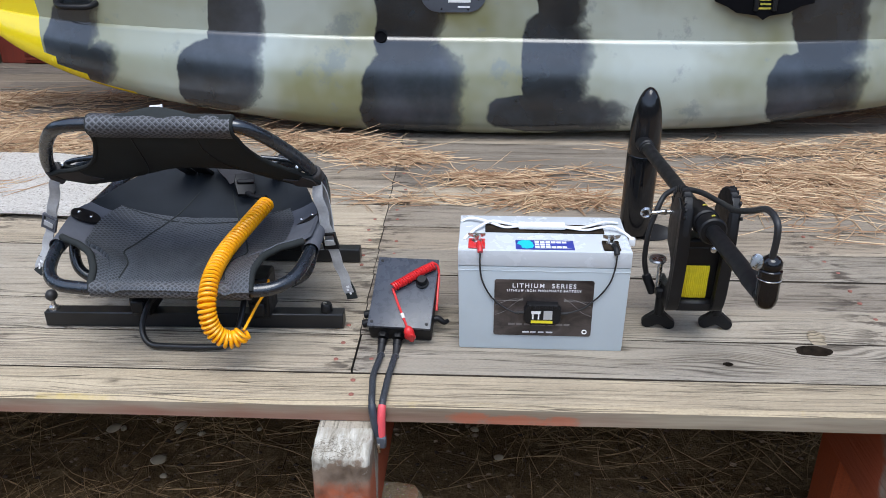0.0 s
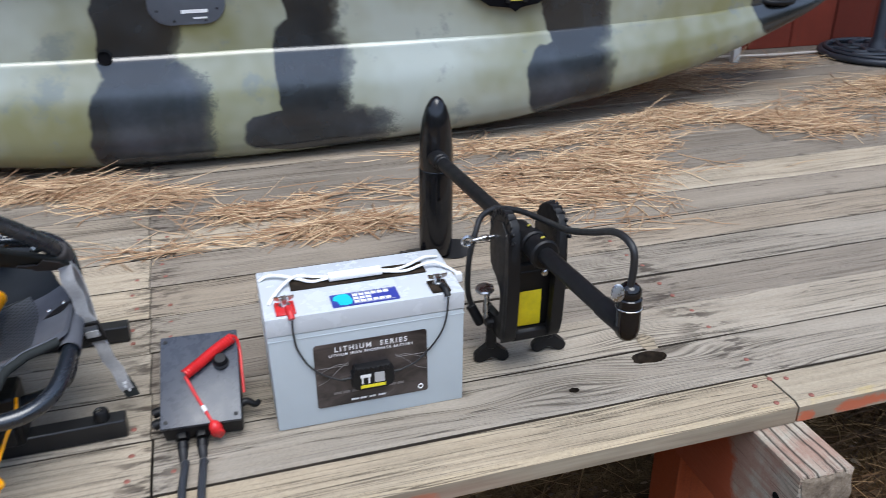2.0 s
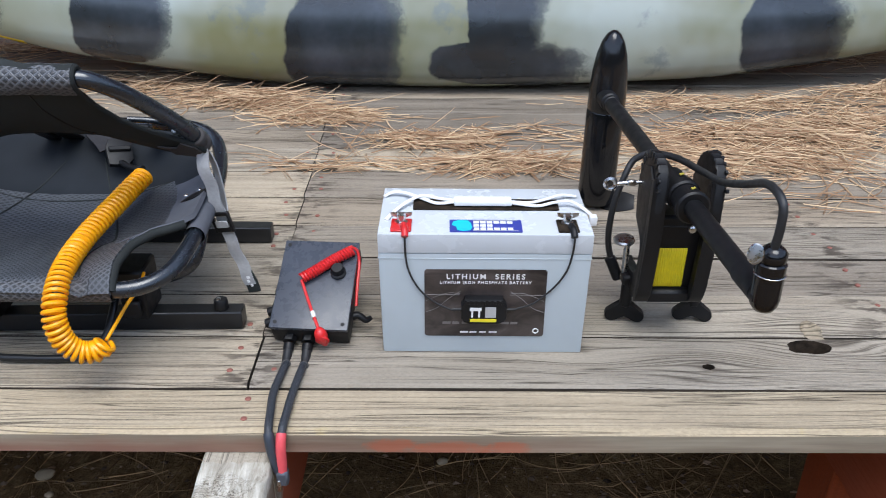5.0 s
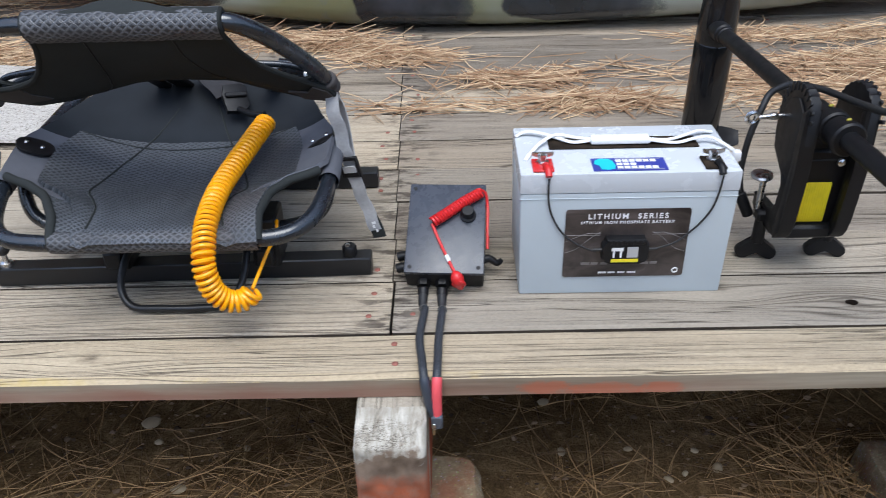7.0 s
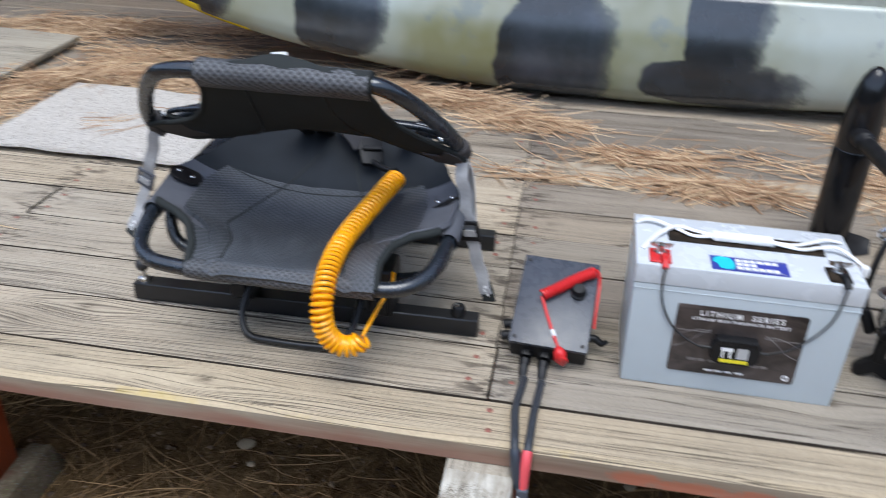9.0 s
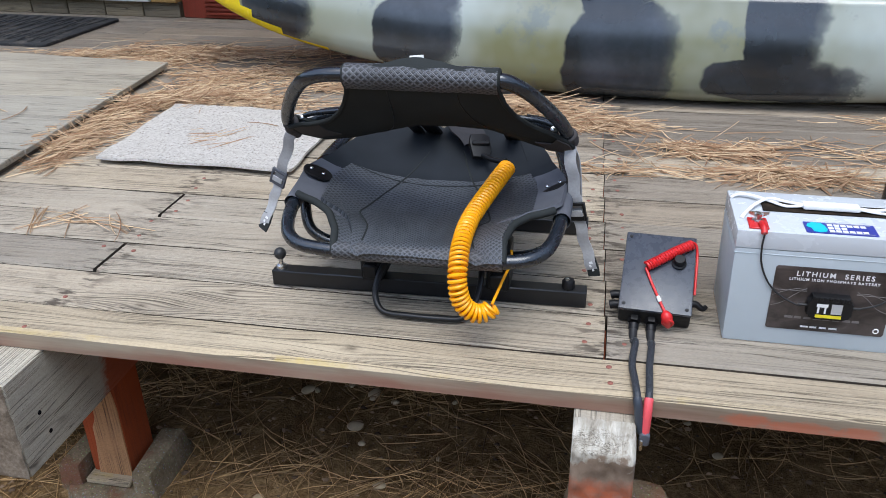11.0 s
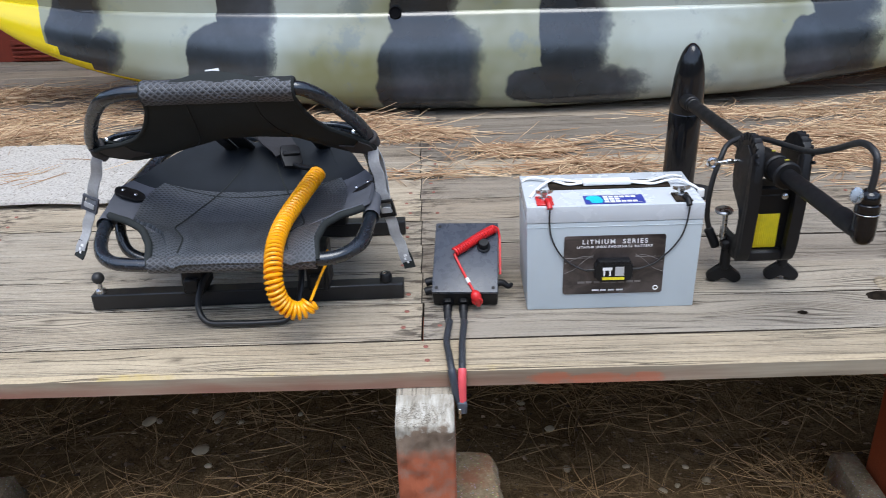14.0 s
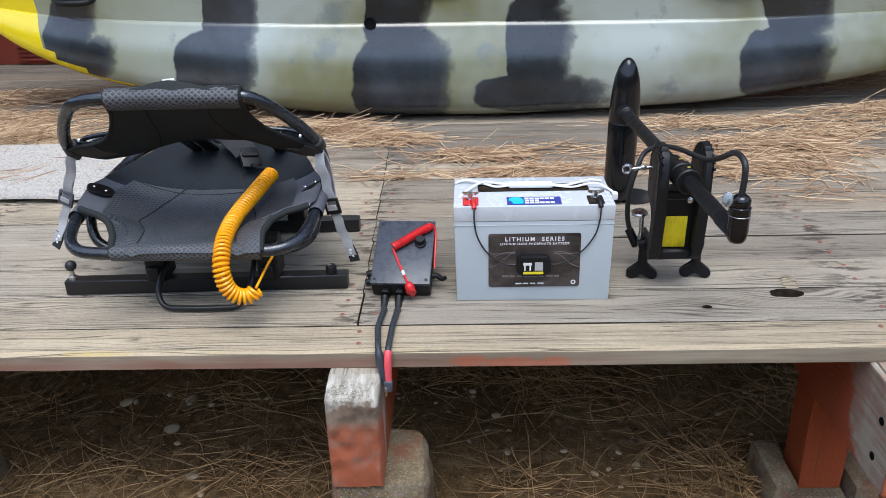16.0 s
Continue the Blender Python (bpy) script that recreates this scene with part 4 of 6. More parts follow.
    # drain plug hole: a cap on the hull, coloured black for its inner shade
    bm = B()
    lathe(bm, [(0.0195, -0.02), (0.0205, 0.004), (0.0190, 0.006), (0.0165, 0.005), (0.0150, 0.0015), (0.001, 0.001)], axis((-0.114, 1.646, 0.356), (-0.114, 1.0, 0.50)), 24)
    part("drain_hole", bm, cavity_shade_black, top, "round drain hole, its inner shade painted black")
    # cover plate set into the bottom, its words as bars
    m = Matrix(((1, 0, 0, 0.135), (0, 0, -1, 1.655), (0, 1, 0, 0.514), (0, 0, 0, 1)))
    bm = B()
    prism(bm, [(u, v) for u, v in rounded(0.22, 0.155, 0.06, 8)], 0.0, 0.006, m, 0.002)
    cover = part("cover_plate", bm, plate_grey, top, "dark grey cover plate with white print")
    for u, v, w, h in ((0.02, -0.045, 0.075, 0.010), (0.035, -0.062, 0.04, 0.005)):
        bm = B()
        box(bm, u - w / 2, u + w / 2, v, v + h, 0.0062, 0.0075, m=m)
        part("print_bar", bm, white_print, cover)
    for u, v in ((-0.085, -0.035), (-0.04, -0.066), (0.085, -0.035), (0.05, -0.068)):
        bm = B()
        rod(bm, place(m, (u, v, 0.005)), place(m, (u, v, 0.0075)), 0.0035, 10)
        part("screw", bm, black_plastic, cover)
    # recess for the drive: a flat plate, the shade inside painted black
    m = Matrix(((1, 0, 0, 1.165), (0, 0, -1, 1.655), (0, 1, 0, 0.499), (0, 0, 0, 1)))
    rim = [(-0.165, 0.09), (-0.165, -0.025), (-0.12, -0.042), (-0.09, -0.062), (-0.02, -0.070), (0.0, -0.085), (0.02, -0.070), (0.08, -0.062), (0.115, -0.040), (0.16, -0.03), (0.165, 0.09)]
    bm = B()
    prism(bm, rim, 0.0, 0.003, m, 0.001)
    rec = part("drive_recess", bm, cavity_shade_black, top, "flat plate for the drive recess, its shade painted black")
    for k in range(5):
        bm = B()
        box(bm, -0.020 + 0.004 * (k % 2), 0.022 - 0.003 * (k % 3), -0.050 + 0.014 * k, -0.044 + 0.014 * k, 0.0032, 0.0040, m=m)
        part("print_bar", bm, dull_yellow, rec)
    for u in (-0.03, 0.03):
        bm = B()
        box(bm, u - 0.008, u + 0.008, -0.055, 0.08, 0.004, 0.012, 0.002, m)
        part("guide", bm, black_plastic, rec)
    # carry handles at the ends
    for x, y, z in ((-1.20, 1.735, 0.455), (2.30, 1.82, 0.375)):
        bm = B()
        tube(bm, spline([(x - 0.07, y + 0.02, z), (x - 0.05, y - 0.03, z - 0.01), (x + 0.05, y - 0.03, z - 0.012), (x + 0.07, y + 0.02, z)], 6), 0.011, 10)
        part("carry_handle", bm, black_plastic, top)
    return top


kayak()

# ---------------------------------------------------------------- house wall behind
HOUSE = pose(0, 2.70, 0, 0, 0, -3.1)


def house():
    for x0, x1, y0, y1, z0, z1 in ((-2.185, 5.2, 0.02, 0.16, -0.6, 2.555), (-4.2, -2.185, 0.06, 0.16, -0.6, 2.555)):
        bm = B()
        box(bm, x0, x1, y0, y1, z0, z1)
        ob = part("wall_north", bm, red_siding_wood)
        ob.matrix_world = HOUSE
        tagged(ob, "dark red boarded house wall", "wall", kind="structure")
    wall = thing("siding", "dark red vertical board siding on the house wall", "siding", kind="structure", at=HOUSE)
    x = -2.18
    k = 0
    while x < 5.1:
        w = 0.235
        bm = B()
        box(bm, x, x + w - 0.004, -0.004 - 0.002 * (k % 2), 0.0195, 0.0, 2.555, 0.003)
        part("siding_board", bm, red_siding_wood, wall)
        x += w
        k += 1
    for x0 in (-2.06, 4.02):
        vent = thing("wall_vent", "dark red louvred vent low on the house wall", "vent", "wall vents", at=HOUSE)
        bm = B()
        box(bm, x0, x0 + 0.42, -0.018, -0.006, 0.005, 0.105, 0.003)
        part("vent_frame", bm, red_siding_wood, vent)
        for j in range(4):
            bm = B()
            z = 0.022 + j * 0.021
            box(bm, x0 + 0.02, x0 + 0.40, -0.028, -0.0185, z, z + 0.011, 0.002)
            part("slat", bm, red_siding_wood, vent)
    # unseen overhang, added to darken the wall and the far boards
    bm = B()
    box(bm, -4.6, 5.6, -1.25, 0.30, 2.56, 2.70, 0.004)
    shade_eave = part("roof_overhang", bm, red_siding_wood)
    shade_eave.matrix_world = HOUSE
    tagged(shade_eave, "unseen dark red roof overhang added to shade wall and far deck", "roof", kind="structure")
    # door opening: trim, sill and threshold with a timber step below
    door = thing("door_1", "pale door threshold with a metal sill and tan side trim", "door", kind="structure", at=HOUSE)
    bm = B()
    box(bm, -4.2, -2.34, 0.0, 0.055, 0.165, 2.1, 0.003)
    part("door_panel", bm, plain("brown_door", (0.17, 0.135, 0.105), 0.5), door)
    bm = B()
    box(bm, -4.2, -2.335, -0.035, 0.0, 0.135, 0.165, 0.004)
    sill = part("upper_sill", bm, white_paint, door, "white metal door sill")
    for j in range(6):
        bm = B()
        rod(bm, (-2.36 - j * 0.2, -0.034, 0.152), (-2.36 - j * 0.2, -0.038, 0.152), 0.007, 10)
        part("screw", bm, black_plastic, sill)
    bm = B()
    box(bm, -4.2, -2.335, -0.06, 0.0, 0.082, 0.132, 0.004)
    part("lower_sill", bm, white_paint, door, "scuffed white metal lower sill")
    bm = B()
    box(bm, -2.332, -2.187, -0.045, 0.055, 0.078, 2.2, 0.004)
    part("side_trim", bm, tan_wood, door, "tan timber side trim")
    step = thing("door_step", "row of weathered grey timber blocks under the door", "step", kind="structure", at=HOUSE)
    x = -4.2
    while x < -2.2:
        bm = B()
        box(bm, x + 0.003, min(x + 0.222, -2.19), -0.02, 0.055, 0.0, 0.078, 0.003)
        part("block", bm, block_wood, step)
        x += 0.225


house()

# ---------------------------------------------------------------- loose things on the deck behind
def plywood():
    ply = thing("plywood_sheet", "grey weathered plank platform lying on the deck", "platform")
    m = pose(-1.652, 0.75, 0.0, 0, 0, 4.4)
    for y0, y1 in ((-0.35, 0.10), (0.104, 0.62), (0.624, 1.085)):
        bm = B()
        box(bm, -2.1, 0.0, y0, y1, 0.016, 0.034, 0.003)
        for v in bm.verts:
            v.co = m @ Vector((v.co.x, v.co.y - (0.17 * v.co.x if v.co.y > 1.0 else 0.0), v.co.z))
        part("plank", bm, grey_plank_wood, ply)
    for x0 in (-0.06, -0.9, -1.8):
        bm = B()
        box(bm, x0 + 0.005, x0 + 0.045, -0.33, 1.07, 0.0, 0.0155, 0.0, m)
        part("batten", bm, dark_gap, ply)


def floor_rug():
    bm = B()

    def fn(u, v):
        x = -1.447 + 0.586 * u + 0.012 * noise.noise((u * 4, v * 4, 2))
        y = 0.865 - 0.014 * u + 0.515 * v + 0.012 * noise.noise((u * 4, v * 4, 7))
        x += -0.024 * (1 - u) * v
        return Vector((x, y, 0.009 + 0.003 * noise.noise((u * 6, v * 6, 4)) + 0.004 * (1 if v < 0.02 else 0)))

    sheet(bm, fn, 40, 32, -0.007)
    tagged(part("rug", bm, rug_mat, smooth=60), "pale speckled grey rug lying on the deck boards", "rug")


def door_mat():
    mat_ob = thing("door_mat", "black rubber mat with fine crossed ribs before the door", "mat", at=pose(-2.99, 2.44, 0.001, 0, 0, -3))
    bm = B()
    prism(bm, rounded(1.02, 0.58, 0.03), 0.0, 0.012, None, 0.003)
    part("mat_base", bm, rubber_mat, mat_ob)
    for k in range(14):
        for lean in (1, -1):
            bm = B()
            x = -0.44 + k * 0.067
            tube(bm, [(x - 0.03 * lean, -0.25, 0.0125), (x + 0.03 * lean, 0.25, 0.0125)], 0.0032, 6)
            part("rib", bm, rubber_mat, mat_ob)


def umbrella_base():
    base = thing("umbrella_base", "round dark cast-iron umbrella stand with open scroll work", "umbrella stand", at=pose(3.24, 2.24, 0))
    for r, z, t in ((0.245, 0.018, 0.014), (0.225, 0.034, 0.010), (0.065, 0.034, 0.012)):
        bm = B()
        tube(bm, [(r * math.cos(2 * math.pi * k / 48), r * math.sin(2 * math.pi * k / 48), z) for k in range(48)], t, 10, True)
        part("ring", bm, umbrella_iron, base)
    for k in range(8):
        a = radians(45 * k)
        bm = B()
        pts = []
        for j in range(20):
            t = j / 19
            rr = 0.068 + 0.155 * t
            aa = a + 0.42 * math.sin(t * math.pi * 1.7)
            pts.append((rr * math.cos(aa), rr * math.sin(aa), 0.036))
        tube(bm, pts, 0.010, 8)
        part("scroll", bm, umbrella_iron, base)
    bm = B()
    lathe(bm, [(0.24, 0.0), (0.24, 0.012), (0.20, 0.015), (0.19, 0.002)], None, 40)
    part("rim", bm, umbrella_iron, base)
    bm = B()
    lathe(bm, [(0.05, 0.02), (0.035, 0.06), (0.027, 0.09), (0.027, 0.42), (0.024, 0.425)], None, 20)
    part("pole_socket", bm, umbrella_iron, base)


def stool():
    st = thing("low_stool", "low white painted stool standing behind the kayak", "stool")
    bm = B()
    prism(bm, rounded(0.42, 0.30, 0.03), 0.255, 0.275, pose(2.36, 2.46, 0), 0.004)
    part("seat", bm, white_paint, st)
    for x, y in ((2.20, 2.33), (2.53, 2.335), (2.20, 2.58), (2.53, 2.58)):
        bm = B()
        box(bm, x - 0.02, x + 0.02, y - 0.014, y + 0.014, 0.0, 0.257, 0.004)
        part("leg", bm, white_paint, st)


def wall_clutter():
    bm = B()
    pts = [(2.0 + 0.25 * k, 2.42 - 0.055 * (2.0 + 0.25 * k - 2.0) + 0.012 * math.sin(k * 1.7), 0.012 + 0.006 * math.sin(k)) for k in range(12)]
    tube(bm, spline(pts, 5), 0.006, 8)
    tagged(part("garden_hose", bm, white_hose), "thin cream hose lying along the foot of the wall", "hose")
    bd = thing("toy_board", "faded pink board with a yellow rim leaning at the wall", "board", at=pose(3.70, 2.30, 0.0, -14, 0, -20))
    bm = B()
    prism(bm, rounded(0.16, 0.26, 0.02), -0.006, 0.006, Matrix(((1, 0, 0, 0), (0, 0, 1, 0), (0, 1, 0, 0.13), (0, 0, 0, 1))), 0.002)
    part("panel", bm, pink_board, bd)
    bm = B()
    tube(bm, [(u, 0.0, v + 0.13) for u, v in rounded(0.17, 0.262, 0.02)], 0.008, 8, True)
    part("rim", bm, yellow_plastic, bd, "yellow plastic rim")


plywood()
floor_rug()
door_mat()
umbrella_base()
stool()
wall_clutter()

# ---------------------------------------------------------------- kayak seat
CX = -0.360
CB = -0.354
REACH = {1: 0.254, -1: 0.282}


def seat_point(u, v):
    """The seat's sling: u from -1 to 1 across, v from 0 at the front to 1 at the rear."""
    half = float(np.interp(v, (0, .10, .20, .26, .30, .34, .50, .56, .64, .75, .9, 1.0), (.152, .154, .172, .204, .242, .260, .264, .258, .240, .222, .192, .165)))
    y = 0.150 + 0.45 * v
    z = float(np.interp(v, (0, .04, .12, .4, .7, .9, 1.0), (.158, .170, .173, .178, .198, .232, .252)))
    au = abs(u)
    z += 0.038 * au ** 3 * math.sin(math.pi * min(1.0, v * 1.05)) - 0.018 * (1 - u * u) * math.sin(math.pi * v)
    z -= 0.006 * math.exp(-((au - 0.70 + 0.62 * v) / 0.06) ** 2) * (1 - v)
    z -= 0.012 * math.exp(-((u + 0.12) / 0.10) ** 2) * max(0.0, v - 0.55) / 0.45
    z += 0.0022 * noise.noise((u * 3.5, v * 5, 2)) + 0.0012 * noise.noise((u * 9, v * 11, 5))
    return Vector((CX + half * u + 0.018 * max(0.0, 1 - v / 0.26), y, z))


def back_point(s, x=0.0, off=0.0):
    """A point of the folded backrest's plane: s from 0 at its foot to 1 at its top edge."""
    return Vector((CB + x, 0.404 - 0.178 * s - 0.719 * off, 0.285 + 0.184 * s - 0.695 * off))


def kayak_seat():
    top = thing("kayak_chair", "black and charcoal folding kayak chair on two steel rails", "chair")
    # tube of the seat
    half = [(0.0, .163, .158), (-.10, .163, .158), (-.160, .165, .158), (-.210, .176, .160), (-.242, .212, .167), (-.257, .275, .182), (-.260, .35, .196), (-.258, .45, .202),
            (-.244, .54, .216), (-.222, .595, .234), (-.178, .625, .246), (-.1, .632, .250)]
    loop = half + [(-x, y, z) for x, y, z in half[:0:-1]]
    bm = B()
    tube(bm, spline([(CX + x, y, z) for x, y, z in loop], 6, True), 0.0128, 14, True)
    part("seat_tube", bm, black_tube, top, "dark anodised tube frame")
    low = [(-.245, .42, .200), (-.253, .365, .185), (-.252, .335, .155), (-.240, .318, .122), (-.213, .313, .103), (-.17, .312, .092), (-.11, .312, .085)]
    for sx in (1, -1):
        bm = B()
        tube(bm, spline([(CX + sx * x, y, z) for x, y, z in low], 6), 0.011, 12)
        part("lower_tube", bm, black_tube, top)
    # the sling: net in the middle, neoprene at the sides
    bm = B()
    sheet(bm, lambda u, v: seat_point(-0.80 + 1.60 * u, v * 0.66), 40, 36, -0.008, (0.34, 0.30))
    part("seat_panel", bm, net_fabric, top, "black net seat panel", smooth=60)
    bm = B()
    sheet(bm, lambda u, v: seat_point(-0.80 + 1.60 * u, 0.66 + 0.34 * v), 32, 14, -0.008)
    part("rear_panel", bm, rear_fabric, top, "plain charcoal rear of the seat", smooth=60)
    for sx in (1, -1):
        bm = B()
        sheet(bm, lambda u, v: seat_point(sx * (0.80 + 0.20 * u), 0.22 + 0.40 * v) + Vector((0, 0, 0.001)), 8, 24, -0.008)
        part("side_wing", bm, grey_fabric, top, "blue-grey neoprene side wing", smooth=60)
        bm = B()
        sheet(bm, lambda u, v: seat_point(sx * (0.80 + 0.20 * u), 0.62 + 0.38 * v) + Vector((0, 0, 0.001)), 8, 20, -0.008)
        part("rear_wing", bm, rear_fabric, top, smooth=60)
        bm = B()
        sheet(bm, lambda u, v: seat_point(sx * (0.80 + 0.20 * u), 0.22 * v), 8, 12, -0.008, (0.034, 0.10))
        part("front_wing", bm, net_fabric, top, smooth=60)
        bm = B()
        tube(bm, spline([seat_point(sx, 0.01 + 0.30 * k / 12) + Vector((0, 0, -0.001)) for k in range(13)], 3), 0.0072, 10)
        part("binding", bm, black_fabric, top)
        bm = B()
        sheet(bm, lambda u, v: Vector((CX + sx * (0.2595 + 0.0165 * math.cos(2 * math.pi * u)), 0.288 + 0.125 * v, 0.186 + 0.016 * v + 0.0165 * math.sin(2 * math.pi * u))), 18, 6)
        part("tube_sleeve", bm, grey_fabric, top, "charcoal sleeve round the tube", smooth=80)
        bm = B()
        prism(bm, rounded(0.060, 0.042, 0.020, 6), -0.002, 0.003, Matrix.Translation(seat_point(sx * 0.90, 0.51) + Vector((0, 0, 0.006))) @ pose(0, 0, 0, 8, -sx * 26, -sx * 14), 0.001)
        ring = part("eyelet", bm, black_plastic, top, "black oval eyelet with bright rivets")
        for dx in (-0.012, 0.012):
            bm = B()
            p = seat_point(sx * 0.90, 0.51) + Vector((dx, 0, 0.0105 + 0.45 * sx * dx))
            lathe(bm, [(0.004, 0), (0.003, 0.002), (0.001, 0.003)], Matrix.Translation(p), 10)
            part("rivet", bm, steel, ring)
    # rolled front edge and the seams of the sling
    bm = B()
    sheet(bm, lambda u, v: Vector((CX + 0.016 - 0.153 + 0.306 * u, 0.165 - 0.0165 * math.sin(radians(-60 + 250 * v)) * 1.0 + 0.002 * noise.noise((u * 9, v * 3, 1)), 0.158 + 0.0165 * math.cos(radians(-60 + 250 * v)))), 40, 16, 0.0, (0.312, 0.075))
    part("front_roll", bm, coarse_net, top, "net fabric rolled over the front tube", smooth=80)
    for sx in (1, -1):
        bm = B()
        tube(bm, spline([seat_point(sx * (0.663 - 0.484 * k / 12), 0.06 + 0.78 * k / 12) + Vector((0, 0, 0.0083)) for k in range(13)], 3), 0.0020, 6)
        part("seam", bm, black_fabric, top)
    bm = B()
    tube(bm, spline([seat_point(-0.78 + 1.56 * k / 12, 0.66 - 0.05 * math.sin(math.pi * k / 12)) + Vector((0, 0, 0.0078)) for k in range(13)], 3), 0.0018, 6)
    part("seam", bm, black_fabric, top)
    # backrest folded forward
    # its ends bend back behind the panel to the hinges
    half = [(-.19, .07, -.045), (-.235, .05, -.040), (-.270, .06, -.022), (-.287, .12, -.004), (-.287, .22, 0), (-.278, .35, 0), (-.261, .50, 0), (-.238, .67, 0), (-.206, .84, 0), (-.175, .915, 0), (-.14, .942, 0), (-.08, .945, 0), (0.0, .945, 0)]
    other = [(.10, .945, 0), (.146, .936, 0), (.170, .875, 0), (.192, .77, 0), (.217, .60, 0), (.240, .40, 0), (.253, .22, 0), (.257, .12, -.004), (.245, .05, -.022), (.215, .05, -.040), (.17, .07, -.045)]
    loop = [back_point(s, x, off) for x, s, off in half + other]
    bm = B()
    tube(bm, spline(loop, 6), 0.0128, 14)
    part("back_tube", bm, black_tube, top, "dark anodised tube frame")

    west = ((0, -.281, .235), (.06, -.262, .275), (.16, -.222, .310), (.30, -.182, .400), (.42, -.158, .520), (.56, -.141, .650), (.78, -.127, .790), (1, -.121, .895))
    east = ((0, .264, .130), (.08, .256, .215), (.24, .224, .320), (.40, .191, .430), (.56, .166, .550), (.76, .149, .710), (1, .141, .895))
    foot = ((0, -.281, .235), (.05, -.270, .125), (.13, -.224, .030), (.24, -.160, .085), (.34, -.100, .190), (.46, -.030, .305), (.58, .045, .330), (.70, .115, .310), (.80, .168, .170), (.89, .215, .065), (.95, .250, .040), (1, .264, .130))

    def along(curve, k):
        ts = [q[0] for q in curve]
        return Vector([float(np.interp(k, ts, [q[a] for q in curve])) for a in (1, 2)])

    def back(u, v, off=0.0):
        """The panel between its two hollowed sides, its sagging foot and the top tube."""
        a, b = (u + 1) / 2, min(max(v, 0.0), 1.0)
        p = (1 - b) * along(foot, a) + b * Vector((0.010 + 0.131 * u, .895)) + (1 - a) * along(west, b) + a * along(east, b)
        p -= (1 - a) * (1 - b) * Vector((-.281, .235)) + a * (1 - b) * Vector((.264, .130)) + (1 - a) * b * Vector((-.121, .895)) + a * b * Vector((.141, .895))
        swell = (0.008 + 0.003 * noise.noise((u * 3, v * 3, 9))) * math.sin(math.pi * b) * (1 - u * u)
        return back_point(p.y, p.x, 0.0160 + off + swell - 0.010 * (1 - b) ** 4 * (1 - abs(u)) ** 0.5)

    def band(u, v, off=0.0):
        """The net band that runs on from the panel and over the top tube."""
        run, r = v * 0.070, 0.0160 + off
        if run < 0.0160:
            return back_point(0.895 + run / 0.265, 0.010 + 0.131 * u, r)
        a = (run - 0.0160) / 0.0165
        return back_point(0.945 + r / 0.265 * math.sin(a), 0.010 + 0.131 * u, r * math.cos(a))

    bm = B()
    for off in (0.0, -0.007):
        sheet(bm, lambda u, v: back(2 * u - 1, v, off), 40, 26)
    part("back_panel", bm, black_fabric, top, "plain black backrest panel", smooth=60)
    bm = B()
    tube(bm, spline([back(-1 + 2 * k / 36, 0.0, -0.0035) for k in range(37)], 2), 0.0042, 8)
    part("binding", bm, black_fabric, top)
    bm = B()
    sheet(bm, lambda u, v: band(2 * u - 1, v, 0.0012 + 0.0012 * noise.noise((u * 9, v * 4, 2))), 40, 24, -0.003, (0.274, 0.070))
    part("back_roll", bm, coarse_net, top, "net band over the top of the backrest", smooth=70)
    for sx in (1, -1):
        bm = B()
        tube(bm, spline([back(sx * (0.46 - 0.16 * k / 8 * (1 - k / 16)), 0.04 + 0.94 * (1 - k / 8), 0.0004) for k in range(9)], 3), 0.0011, 6)
        part("seam", bm, black_plastic, top)

    def flap(u, v):
        """The loose black flap sewn along the top of the band, drawn up to a low peak in the middle."""
        rise = 0.003 + 0.006 * u + 0.019 * math.exp(-((u - 0.47) / 0.20) ** 2)
        return back_point(1.010 - 0.010 * v * v + 0.002 * noise.noise((u * 7, v, 3)), 0.010 + (2 * u - 1) * 0.132, -0.003 - rise * v + 0.0016 * noise.noise((u * 10, v * 2, 7)))

    bm = B()
    sheet(bm, flap, 40, 10, -0.002)
    part("back_flap", bm, black_fabric, top, "black flap behind the backrest", smooth=60)
    bm = B()
    tube(bm, spline([flap(k / 24, 0.0) for k in range(25)], 2), 0.0026, 8)
    part("binding", bm, black_fabric, top)
    bm = B()
    box(bm, -0.012, 0.012, -0.0008, 0.0008, -0.004, 0.0045, 0.0003, Matrix.Translation(back_point(1.000, 0.002, -0.0275)) @ pose(0, 0, 0, -20, -6, 0))
    part("tag", bm, white_print, top, "small white and red tag")
    for sx in (1, -1):
        bm = B()
        sheet(bm, lambda u, v: back(sx * (0.78 + 0.22 * u), 0.02 + 0.16 * v, 0.0016), 12, 8, -0.003)
        part("back_corner", bm, corner_fabric, top, "brown-black corner of the backrest", smooth=60)
        bm = B()
        tube(bm, spline([back(sx, k / 14, -0.002) for k in range(0, 14)] + [band(sx, k / 8, -0.001) for k in range(9)], 3), 0.0048, 8)
        part("binding", bm, black_fabric, top)
        bm = B()
        tube(bm, spline([back_point(a, sx * b, 0.001) for a, b in ((0.07, REACH[sx] - .006), (0.12, REACH[sx] + .003), (0.17, REACH[sx] + .003), (0.24, REACH[sx]))], 5), lambda i: 0.0152 + 0.0010 * math.sin(i * 1.1), 14)
        part("corner_sleeve", bm, corner_fabric, top, smooth=70)
        bm = B()
        p = back_point(0.06, sx * (REACH[sx] + 0.006))
        rod(bm, p - Vector((sx * 0.012, 0, 0)), p + Vector((sx * 0.006, 0, 0)), 0.0065, 12, 0.002)
        part("hinge_bolt", bm, steel, top, "bright hinge bolt")
    for sx in (1, -1):
        bm = B()
